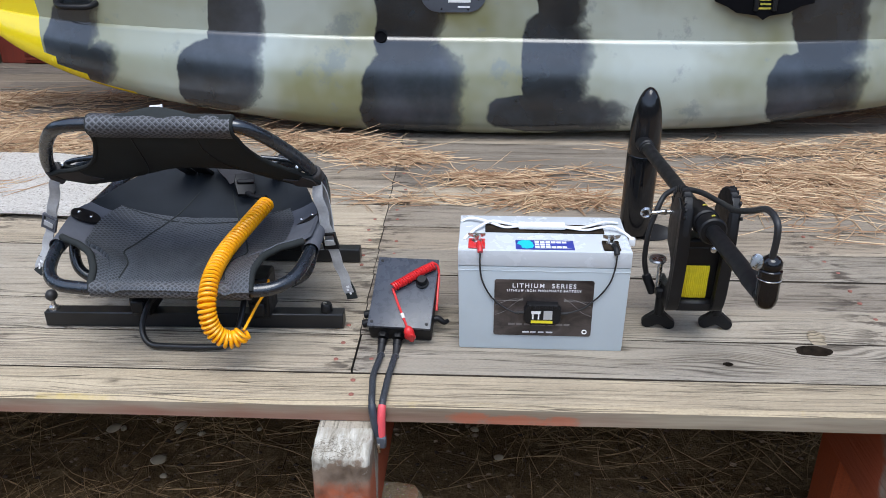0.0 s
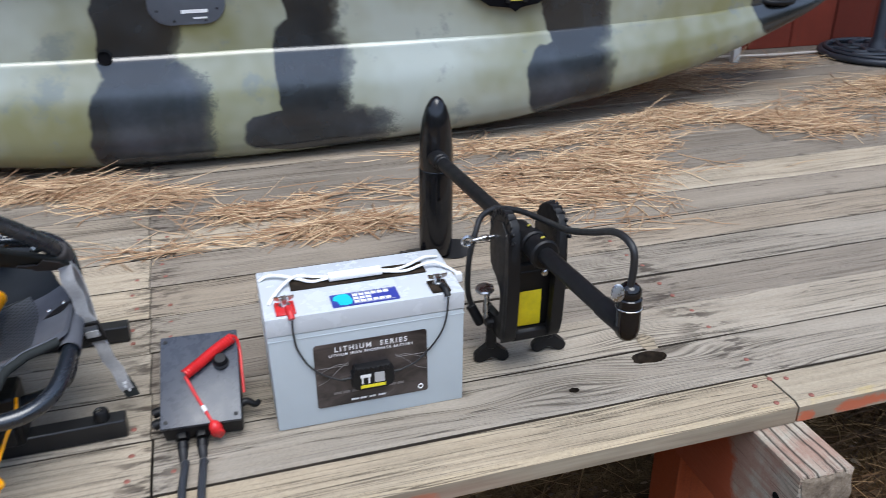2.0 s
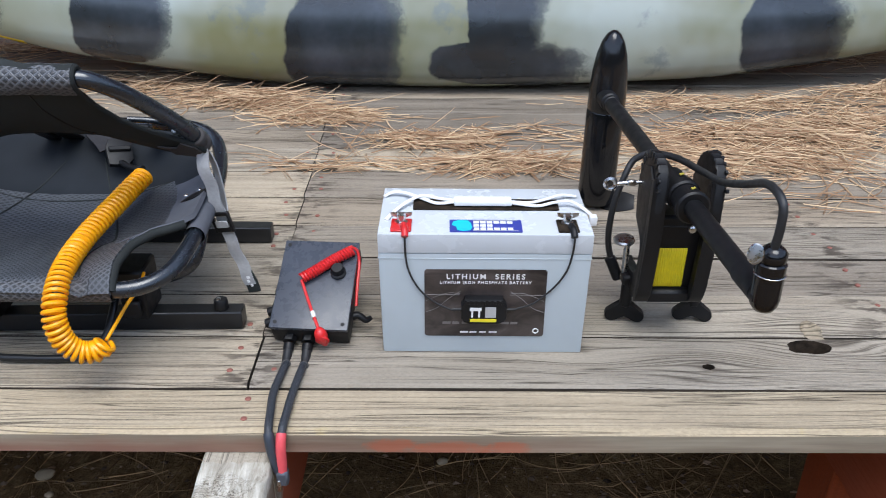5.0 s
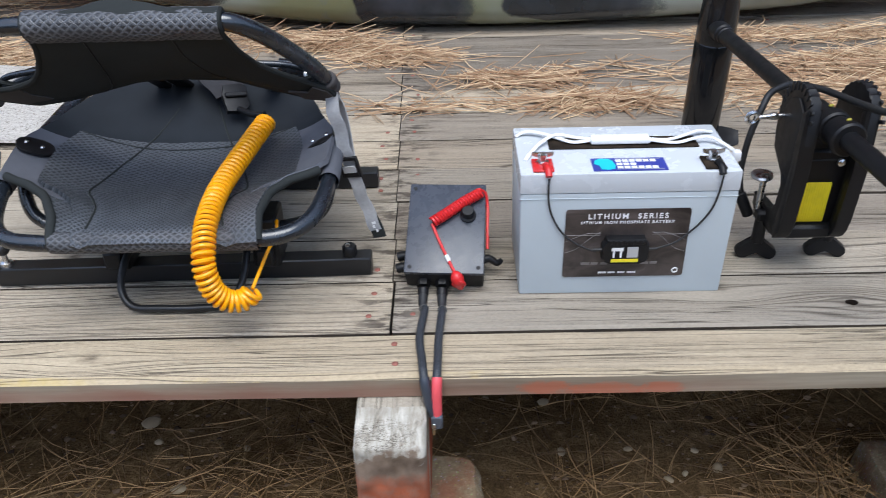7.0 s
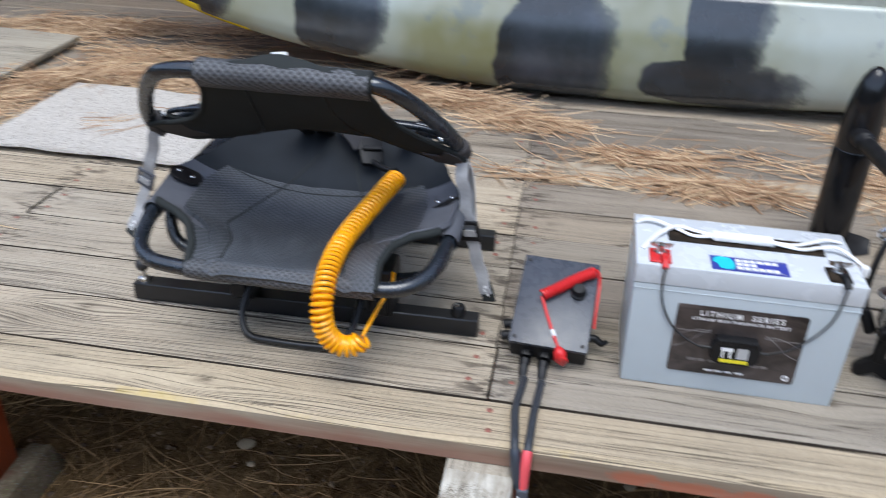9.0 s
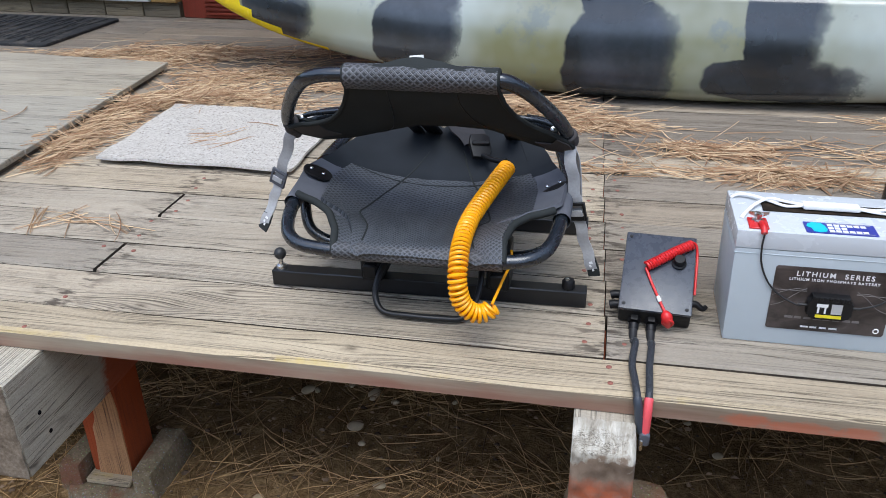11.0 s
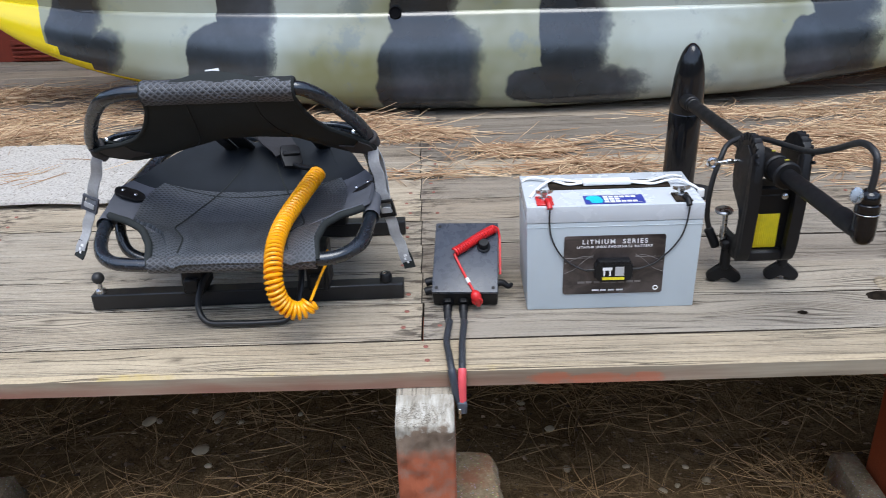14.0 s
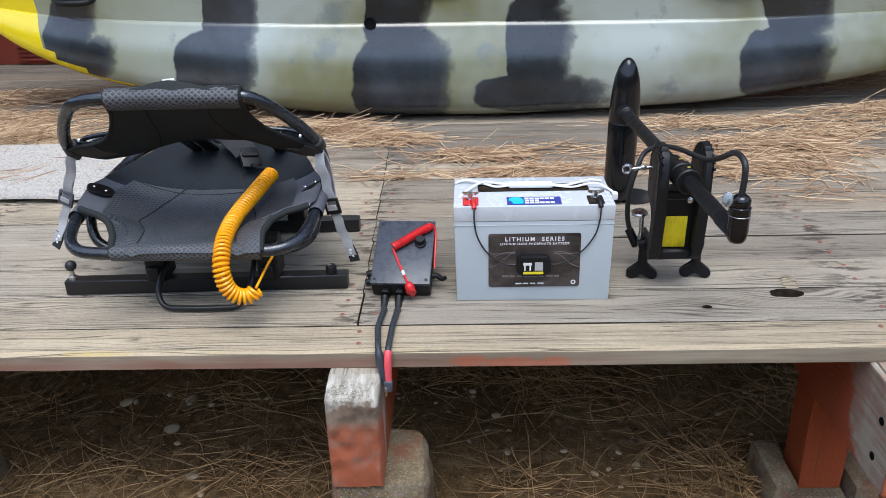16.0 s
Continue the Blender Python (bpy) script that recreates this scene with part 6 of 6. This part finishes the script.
    for u0, u1, v0, v1, mat, nm in ((0.002, 0.019, -0.009, 0.010, grey_print, "code_patch"), (-0.022, -0.004, 0.003, 0.009, white_print, "icon_bar"), (-0.020, -0.017, -0.009, 0.003, white_print, "icon_leg"),
                                    (-0.009, -0.006, -0.009, 0.003, white_print, "icon_leg"), (-0.022, 0.020, -0.0175, -0.0118, yellow_print, "print_bar")):
        bm = B()
        box(bm, u0, u1, v0, v1, 0.0172, 0.0178, m=T)
        part(nm, bm, mat, tr)
    for sx in (1, -1):
        bm = B()
        rod(bm, place(T, (sx * 0.035, 0.0, 0.008)), place(T, (sx * 0.050, -0.001, 0.006)), 0.0026, 10)
        part("wire_collar", bm, black_rubber, tr)
    # sticker on the lid
    S = pose(0.001, -0.058, H + 0.0004)
    st = thing("sticker", "blue sticker with a cyan lake shape on the battery lid", "sticker", at=m)
    bm = B()
    prism(bm, rounded(0.112, 0.042, 0.002), 0.0, 0.0009, S)
    part("backing", bm, blue_print, st)
    bm = B()
    prism(bm, [(-0.053, 0.002), (-0.046, -0.004), (-0.044, -0.016), (-0.034, -0.019), (-0.024, -0.016), (-0.021, -0.006), (-0.023, 0.008), (-0.028, 0.018), (-0.042, 0.019), (-0.050, 0.013)], 0.0010, 0.0014, S)
    part("lake_shape", bm, cyan_print, st)
    for v, u0, u1 in ((0.011, -0.019, 0.040), (0.0, -0.019, 0.016), (-0.011, -0.019, 0.046)):
        bm = B()
        u = u0
        while u < u1 - 0.006:
            box(bm, u, u + 0.0085, v - 0.0040, v + 0.0040, 0.0010, 0.0014, m=S)
            u += 0.0105
        part("print_bar", bm, white_print, st)
    bm = B()
    for v in (-0.017, 0.0175):
        box(bm, -0.02, 0.05, v - 0.0006, v + 0.0006, 0.0010, 0.0014, m=S)
    part("print_bar", bm, grey_print, st)


# ---------------------------------------------------------------- trolling motor
def trolling_motor():
    top = thing("trolling_motor", "black electric trolling motor standing on its clamp screws", "trolling motor")
    # motor pod on end
    m = pose(0.642, 0.812, 0.0, 2, 0.4, 0)
    bm = B()
    prof = [(0.030, 0.008), (0.0375, 0.012), (0.0400, 0.03), (0.0400, 0.225), (0.0385, 0.228), (0.0400, 0.231), (0.0392, 0.27), (0.0365, 0.31), (0.0315, 0.345), (0.0235, 0.372), (0.0145, 0.388), (0.006, 0.395), (0.001, 0.396)]
    lathe(bm, prof, m, 36)
    part("motor_pod", bm, black_gloss, top, "glossy black bullet-shaped motor pod")
    bm = B()
    lathe(bm, [(0.012, 0.0), (0.014, 0.003), (0.014, 0.010), (0.03, 0.011)], m, 20)
    part("propeller_hub", bm, black_plastic, top)
    for a in (-8, 172):
        bm = B()
        sheet(bm, lambda u, v: place(m @ pose(0, 0, 0, 0, 0, a), (0.012 + 0.075 * u, (0.010 + 0.022 * math.sin(math.pi * (0.15 + 0.8 * u))) * (2 * v - 1), 0.012 + 0.010 * (2 * v - 1))), 12, 5, 0.002)
        part("propeller_blade", bm, black_plastic, top, smooth=60)
    # fairing that runs from the collar up the nose of the pod
    bm = B()
    run = spline([(0.636, 0.784, 0.268), (0.638, 0.776, 0.300), (0.640, 0.779, 0.335), (0.642, 0.790, 0.362), (0.643, 0.806, 0.384)], 6)
    tube(bm, run, lambda i: 0.0155 - 0.0135 * (i / 24) ** 0.75, 14)
    part("pod_fairing", bm, black_gloss, top, smooth=70)
    a, b = Vector((0.635, 0.785, 0.262)), Vector((0.681, -0.020, 0.272))
    d = (b - a).normalized()
    at = lambda y: a + d * ((y - a.y) / d.y)
    bm = B()
    rod(bm, a, a + d * 0.05, 0.0195, 20, 0.003)
    rod(bm, a + d * 0.05, a + d * 0.062, 0.0170, 20, 0.002)
    part("pod_collar", bm, black_plastic, top)
    bm = B()
    rod(bm, a + d * 0.04, b, 0.0148, 24)
    part("shaft", bm, black_plastic, top, "black shaft")
    # clamp collars on the shaft
    for y, r, w in ((0.335, 0.022, 0.05), (0.285, 0.0265, 0.022), (0.262, 0.023, 0.03), (0.235, 0.0265, 0.014)):
        p = at(y)
        bm = B()
        rod(bm, p, p + d * w, r, 22, 0.003)
        part("shaft_collar", bm, black_plastic, top)
    for y, ang in ((0.300, 60), (0.245, 30)):
        p = at(y)
        bm = B()
        box(bm, -0.004, 0.004, -0.002, 0.002, 0.0245, 0.0272, 0.0005, axis(p, p + Vector((0.1, -0.2, 1))))
        part("warning_mark", bm, dull_yellow, top)
    # elbow and connector at the free end
    bm = B()
    lathe(bm, [(0.005, 0.246), (0.012, 0.249), (0.0165, 0.256), (0.0180, 0.266), (0.0180, 0.296), (0.0160, 0.298), (0.0182, 0.300), (0.0182, 0.312), (0.0155, 0.314), (0.0168, 0.316), (0.0168, 0.326), (0.013, 0.331), (0.008, 0.335)], pose(0.686, -0.036, 0.004, -2, 0, 0), 22)
    part("end_fitting", bm, black_gloss, top, "black cable gland fitting")
    bm = B()
    lathe(bm, [(0.004, 0.0), (0.0085, 0.0006), (0.0095, 0.002), (0.0085, 0.0036), (0.004, 0.004)], axis((0.658, -0.040, 0.336), (0.654, -0.050, 0.339)) @ Matrix.Diagonal((1.0, 1.35, 1.0, 1.0)), 18)
    part("steel_knob", bm, steel, top, "bright steel thumb knob")
    bm = B()
    rod(bm, at(0.035), (0.685, -0.034, 0.271), 0.0166, 20, 0.003)
    part("elbow", bm, black_plastic, top)
    bm = B()
    tube(bm, [(0.686 + 0.0182 * math.cos(2 * math.pi * k / 20), -0.026 + 0.0182 * math.sin(2 * math.pi * k / 20), 0.302) for k in range(20)], 0.0009, 6, True)
    part("steel_ring", bm, steel, top)
    # cable
    bm = B()
    tube(bm, spline([(0.6835, -0.028, 0.330), (0.685, -0.030, 0.368), (0.684, -0.022, 0.394), (0.682, 0.02, 0.397), (0.686, 0.10, 0.362), (0.690, 0.19, 0.326), (0.688, 0.27, 0.308), (0.670, 0.35, 0.298), (0.640, 0.395, 0.290)], 8), 0.0054, 12)
    part("cable", bm, black_rubber, top, "thick black power cable")
    bm = B()
    tube(bm, spline([(0.640, 0.395, 0.290), (0.616, 0.404, 0.272), (0.600, 0.392, 0.245), (0.587, 0.386, 0.20), (0.583, 0.385, 0.145), (0.588, 0.385, 0.108), (0.598, 0.38, 0.080)], 8), 0.0056, 12)
    part("cable", bm, black_rubber, top)
    bm = B()
    rod(bm, (0.589, 0.385, 0.098), (0.606, 0.372, 0.060), 0.0098, 12, 0.002)
    part("connector", bm, black_plastic, top)
    # two side plates of the bracket
    outline = [(.256, .112), (.259, .096), (.266, .082), (.280, .073), (.298, .070), (.372, .070), (.386, .078), (.388, .100), (.325, .100), (.306, .108), (.297, .122), (.295, .160), (.304, .176), (.332, .186), (.356, .200), (.364, .225)]
    outline += [(.305 + .062 * math.cos(radians(a)) * (1.0 if k % 2 else 0.945), .262 + .062 * math.sin(radians(a)) * (1.0 if k % 2 else 0.945)) for k, a in enumerate(range(0, 132, 7))]
    outline += [(.258, .296), (.254, .20)]
    for x0, x1, out in ((0.616, 0.631, -1), (0.704, 0.718, 1)):
        bm = B()
        prism(bm, outline, x0, x1, Matrix(((0, 0, 1, 0), (1, 0, 0, 0), (0, 1, 0, 0), (0, 0, 0, 1))), 0.003)
        for v in bm.verts:
            v.co.x += 0.030 * (v.co.z - 0.15)
        plate = part("side_plate", bm, black_plastic, top, "moulded black bracket plate")
        # a lip along its front edge and a boss for the pivot
        bm = B()
        rim = [(.2530, .114), (.2555, .097), (.2625, .083), (.272, .0755), (.278, .088), (.273, .104), (.270, .20), (.276, .290), (.262, .300), (.251, .20)]
        prism(bm, rim, x0 - 0.005, x1 + 0.003, Matrix(((0, 0, 1, 0), (1, 0, 0, 0), (0, 1, 0, 0), (0, 0, 0, 1))), 0.002)
        for v in bm.verts:
            v.co.x += 0.030 * (v.co.z - 0.15)
        part("lip", bm, black_plastic, plate)
        # a raised panel and a ring of teeth on the outer face
        face = x0 if out < 0 else x1
        bm = B()
        panel = [(.272, .176), (.300, .186), (.338, .200), (.346, .225), (.344, .268), (.326, .296), (.300, .304), (.276, .290)]
        prism(bm, panel, min(face, face + 0.004 * out), max(face, face + 0.004 * out), Matrix(((0, 0, 1, 0), (1, 0, 0, 0), (0, 1, 0, 0), (0, 0, 0, 1))), 0.0015)
        for v in bm.verts:
            v.co.x += 0.030 * (v.co.z - 0.15)
        part("raised_panel", bm, black_plastic, plate)
        for a in range(18, 160, 14):
            bm = B()
            c, q = math.cos(radians(a)), math.sin(radians(a))
            p = Vector((face + 0.030 * 0.17, .305 + .0565 * c, .262 + .0565 * q))
            box(bm, -0.0022, 0.0022, -0.0032, 0.0032, -0.007, 0.007, 0.001, axis(p, p + Vector((0, c, q))))
            part("tooth", bm, black_plastic, plate)
    for y0, y1, z0, z1 in ((0.268, 0.345, 0.074, 0.098), (0.285, 0.335, 0.19, 0.225)):
        bm = B()
        box(bm, 0.628, 0.708, y0, y1, z0, z1, 0.005)
        part("bracket_bridge", bm, black_plastic, top)
    # back wall between the plates with a yellow label
    bm = B()
    box(bm, 0.628, 0.708, 0.283, 0.300, 0.080, 0.21, 0.003)
    web = part("bracket_web", bm, black_plastic, top)
    for k in range(13):
        bm = B()
        x = 0.6395 + 0.0038 * k
        tube(bm, [(x, 0.2805, 0.1015), (x + 0.0003, 0.2788, 0.104), (x + 0.0004, 0.2786, 0.136), (x + 0.0012, 0.2788, 0.1685), (x + 0.0012, 0.2805, 0.171)], 0.0021, 8)
        part("yellow_cord", bm, yellow_line, web, "bright yellow cord wound tight")
    # clamp screws with wing handles that it stands on
    for x, y in ((0.614, 0.334), (0.733, 0.336)):
        bm = B()
        rod(bm, (x, y, 0.030), (x, y, 0.088), 0.0105, 14, 0.002)
        box(bm, min(x, 0.64) - 0.012, max(x, 0.69) + 0.012, y - 0.012, y + 0.016, 0.074, 0.094, 0.004)
        part("screw_boss", bm, black_plastic, top)
        bm = B()
        lobe = [(-0.0225 + 0.0115 * math.cos(radians(q)), 0.0092 + 0.0115 * math.sin(radians(q))) for q in range(110, 311, 25)]
        wing = [(-0.0065, 0.045), (-0.0085, 0.032)] + lobe + [(-0.006, 0.006), (0.0, 0.011), (0.006, 0.006)] + [(-p, q) for p, q in lobe[::-1]] + [(0.0085, 0.032), (0.0065, 0.045)]
        prism(bm, wing, -0.0075, 0.0075, pose(x, y, 0.0025, 0, 0, -8) @ Matrix(((1, 0, 0, 0), (0, 0, 1, 0), (0, 1, 0, 0), (0, 0, 0, 1))), 0.002)
        part("wing_handle", bm, black_plastic, top, "black wing handle of a clamp screw")
    bm = B()
    rod(bm, (0.607, 0.342, 0.075), (0.607, 0.342, 0.160), 0.0052, 12)
    part("clamp_screw", bm, steel, top, "bright steel clamp screw")
    bm = B()
    lathe(bm, [(0.006, 0.168), (0.017, 0.172), (0.018, 0.175), (0.016, 0.178), (0.002, 0.1785)], pose(0.607, 0.342, -0.014, 4, -3, 0), 18)
    part("clamp_foot", bm, steel, top)
    bm = B()
    rod(bm, (0.585, 0.335, 0.260), (0.622, 0.335, 0.262), 0.0038, 10)
    box(bm, 0.592, 0.606, 0.330, 0.340, 0.256, 0.266, 0.002)
    part("cross_bolt", bm, steel, top, "bright steel cross bolt")
    bm = B()
    tube(bm, [(0.566 + 0.0085 * math.cos(2 * math.pi * k / 16), 0.335, 0.259 + 0.0085 * math.sin(2 * math.pi * k / 16)) for k in range(16)], 0.0036, 8, True)
    rod(bm, (0.574, 0.335, 0.259), (0.588, 0.335, 0.260), 0.0036, 10)
    part("eye_bolt", bm, steel, top, "bright steel eye bolt")
    bm = B()
    lathe(bm, [(0.006, 0), (0.006, 0.004), (0.003, 0.006)], axis((0.684, 0.262, 0.215), (0.684, 0.2, 0.218)), 12)
    part("bolt_head", bm, steel, top)


control_box()
battery()
trolling_motor()


# ---------------------------------------------------------------- pine needles and litter
def strew(name, label, count, density, height, material, length, seed, width=0.0009, tall=0.05):
    """Loose needles as one mesh; density gives the chance of one at (x, y)."""
    r = random.Random(seed)
    verts, faces = [], []
    made = tries = 0
    while made < count and tries < count * 60:
        tries += 1
        x, y, chance, lean = density(r)
        if r.random() > chance:
            continue
        L = r.uniform(*length)
        a = lean + r.gauss(0, 0.60) if r.random() < 0.75 else r.uniform(0, math.pi * 2)
        z0 = height(x, y) + r.random() ** 1.6 * 0.026 * chance * (tall / 0.05)
        bend = r.gauss(0, 0.36)
        rise = r.gauss(0, 0.03) if r.random() < 0.12 else r.gauss(0, 0.006)
        for twin in range(2 if r.random() < 0.5 else 1):
            a2 = a + twin * r.uniform(-0.12, 0.12)
            k0 = len(verts)
            n = 5
            for j in range(n + 1):
                t = j / n - 0.5
                ang = a2 + bend * t
                px, py = x + L * t * math.cos(ang), y + L * t * math.sin(ang)
                pz = max(z0 + rise * (j / n) + 0.002, height(px, py) + 0.0012)
                w = width * (1.0 - 0.5 * abs(t) * 2 * (1 if j else 0.6))
                nx, ny = -math.sin(ang) * w, math.cos(ang) * w
                verts += [(px + nx, py + ny, pz), (px - nx, py - ny, pz), (px, py, pz + 1.3 * w)]
            for j in range(n):
                b = k0 + 3 * j
                for q in range(3):
                    faces.append((b + q, b + (q + 1) % 3, b + 3 + (q + 1) % 3, b + 3 + q))
        made += 1
    data = bpy.data.meshes.new(name)
    data.from_pydata(verts, [], faces)
    data.materials.append(material)
    return tagged(new(name, data), label, "pine needles", kind="stuff")


# drifts on the deck: centre, half sizes, weight, direction of the needles
DRIFTS_EAST = ((0.97, 1.14, 0.22, 0.17, 1.0, -0.2), (1.34, 1.28, 0.28, 0.15, 1.0, -0.3), (1.22, 0.95, 0.17, 0.10, 1.0, -0.5), (0.42, 1.20, 0.28, 0.045, 0.75, 0.1), (0.50, 1.045, 0.26, 0.025, 0.5, 0.05),
               (0.68, 1.24, 0.20, 0.06, 0.8, 0.0), (2.20, 1.52, 0.30, 0.13, 1.0, -0.1), (1.82, 1.66, 0.22, 0.10, 0.8, -0.2), (2.45, 1.33, 0.24, 0.07, 1.0, 0.0),
               (1.95, 2.06, 0.36, 0.10, 0.8, 0.1), (2.40, 2.22, 0.40, 0.08, 0.7, 0.0), (2.78, 1.62, 0.22, 0.13, 0.9, 0.6), (2.98, 1.82, 0.24, 0.10, 0.8, 0.0),
               (3.40, 1.55, 0.50, 0.20, 0.7, 0.2), (1.55, 1.42, 0.20, 0.10, 0.7, 0.2), (1.12, 1.52, 0.30, 0.06, 0.6, 0.0))
DRIFTS_WEST = ((-0.06, 1.40, 0.20, 0.05, 0.55, -0.2), (-0.34, 1.54, 0.20, 0.07, 0.6, -0.1), (0.22, 1.02, 0.26, 0.025, 0.35, 0.05), (-1.39, 1.77, 0.30, 0.16, 1.0, 0.1),
               (-1.76, 2.05, 0.28, 0.14, 1.0, 0.0), (-1.10, 2.20, 0.50, 0.14, 0.7, 0.0), (-1.23, 1.50, 0.26, 0.10, 0.9, 0.1), (-1.54, 1.50, 0.13, 0.16, 1.0, 0.6),
               (-1.61, 1.20, 0.09, 0.20, 1.0, 0.8), (-1.60, 0.92, 0.06, 0.16, 0.8, 1.0), (-0.82, 1.68, 0.34, 0.12, 1.0, 0.1), (-2.25, 2.02, 0.45, 0.06, 0.8, 0.0),
               (-1.25, 0.50, 0.20, 0.02, 0.05, -0.35), (-1.15, 1.08, 0.16, 0.10, 0.08, 0.5))
DRIFTS = DRIFTS_EAST + DRIFTS_WEST


def platform_edge(y):
    return -1.652 - 0.077 * (y - 0.75)


def drift(r):
    if r.random() < 0.012:
        return r.uniform(-2.5, 3.0), r.uniform(0.95, 2.5), 0.25, 0.0
    d = DRIFTS[r.randrange(len(DRIFTS))]
    x, y = r.gauss(d[0], d[2] * 0.60), r.gauss(d[1], d[3] * 0.60)
    c = d[4] * (0.05 + 1.7 * max(0.0, 0.20 + noise.noise((x * 2.6, y * 6, 1))))
    if -0.70 < x < 0.92 and y < 0.90:
        c = 0.0
    if y < 0.06 or y > 2.66:
        c = 0.0
    if y < 1.86 and x < platform_edge(y) + 0.03:
        c *= 0.02
    return x, y, min(1.0, c), d[5]


def deck_z(x, y):
    if x < platform_edge(y) and y < 1.84:
        return 0.034
    if -1.47 < x < -0.85 and 0.85 < y < 1.39:
        return 0.011
    return 0.0


def soil_z(x, y):
    return GROUND_Z + 0.022 * noise.noise((x * 2.2, y * 2.2, 0)) + 0.012 * noise.noise((x * 9, y * 9, 3))


def litter(r):
    x, y = r.uniform(-2.2, 2.4), r.uniform(-0.6, 1.2)
    return x, y, min(1.0, 0.10 + 1.7 * max(0.0, noise.noise((x * 3.2, y * 4.5, 8)))), r.uniform(0, 3.1)


strew("pine_needles", "dry tan pine needles drifted over the deck", 7600, drift, deck_z, needle_pale, (0.10, 0.21), 3, 0.0014)
def bank(r):
    x, y = r.gauss(1.75, 0.38), r.gauss(-0.12, 0.26)
    return x, y, 0.0 if x < 1.13 else min(1.0, 0.45 + 0.9 * noise.noise((x * 3, y * 3, 4))), 0.3


strew("fresh_needle_litter", "dark brown pine needles lying thick on the soil beside the deck", 3800, bank, soil_z, needle_brown, (0.10, 0.22), 8, 0.0013, 0.07)
strew("needle_litter", "brown pine needles matted over the soil under the deck", 5600, litter, soil_z, needle_dark, (0.12, 0.26), 5, 0.0012, 0.10)


def pebbles():
    r = random.Random(12)
    for k in range(150):
        x, y = r.uniform(-1.5, 1.7), r.uniform(-0.35, 0.75)
        s = r.uniform(0.007, 0.015) if k > 48 else r.uniform(0.015, 0.027)
        if abs(x - 0.03) < 0.2 or abs(x - 1.03) < 0.26 or abs(x + 1.1) < 0.26:
            continue
        bm = B()
        bmesh.ops.create_icosphere(bm, subdivisions=2, radius=s)
        seed = r.random() * 50
        for v in bm.verts:
            v.co *= 1 + 0.28 * noise.noise(v.co / s * 0.9 + Vector((seed, 0, 0)))
            v.co.z *= 0.5
            v.co.y *= 0.75
        ob = part("stone", bm, stone_grey, smooth=50)
        ob.location = (x, y, soil_z(x, y) + s * 0.25)
        ob.rotation_euler = (0, 0, r.uniform(0, 6))
        tagged(ob, "small grey-brown stone half sunk in the soil", "stone", "stones on the soil")


pebbles()


def debris():
    """Bark flakes and crumbs among the needles."""
    r = random.Random(31)
    verts, faces = [], []
    for k in range(6500):
        x, y = r.uniform(-1.9, 1.9), r.uniform(-0.45, 1.0)
        s = r.uniform(0.002, 0.006) if r.random() < 0.85 else r.uniform(0.006, 0.012)
        z = soil_z(x, y) + s * 0.2
        a = r.uniform(0, 6.3)
        k0 = len(verts)
        for j in range(5):
            t = a + j * 1.2566 + r.uniform(-0.3, 0.3)
            verts.append((x + s * math.cos(t) * r.uniform(0.6, 1.2), y + s * math.sin(t) * r.uniform(0.4, 0.9), z + s * r.uniform(0.0, 0.35)))
        verts.append((x, y, z + s * r.uniform(0.3, 0.8)))
        for j in range(5):
            faces.append((k0 + j, k0 + (j + 1) % 5, k0 + 5))
    data = bpy.data.meshes.new("bark_debris")
    data.from_pydata(verts, [], faces)
    data.materials.append(bark_mat)
    tagged(new("bark_debris", data), "crumbs of bark and soil among the needles", "debris", kind="stuff")


debris()
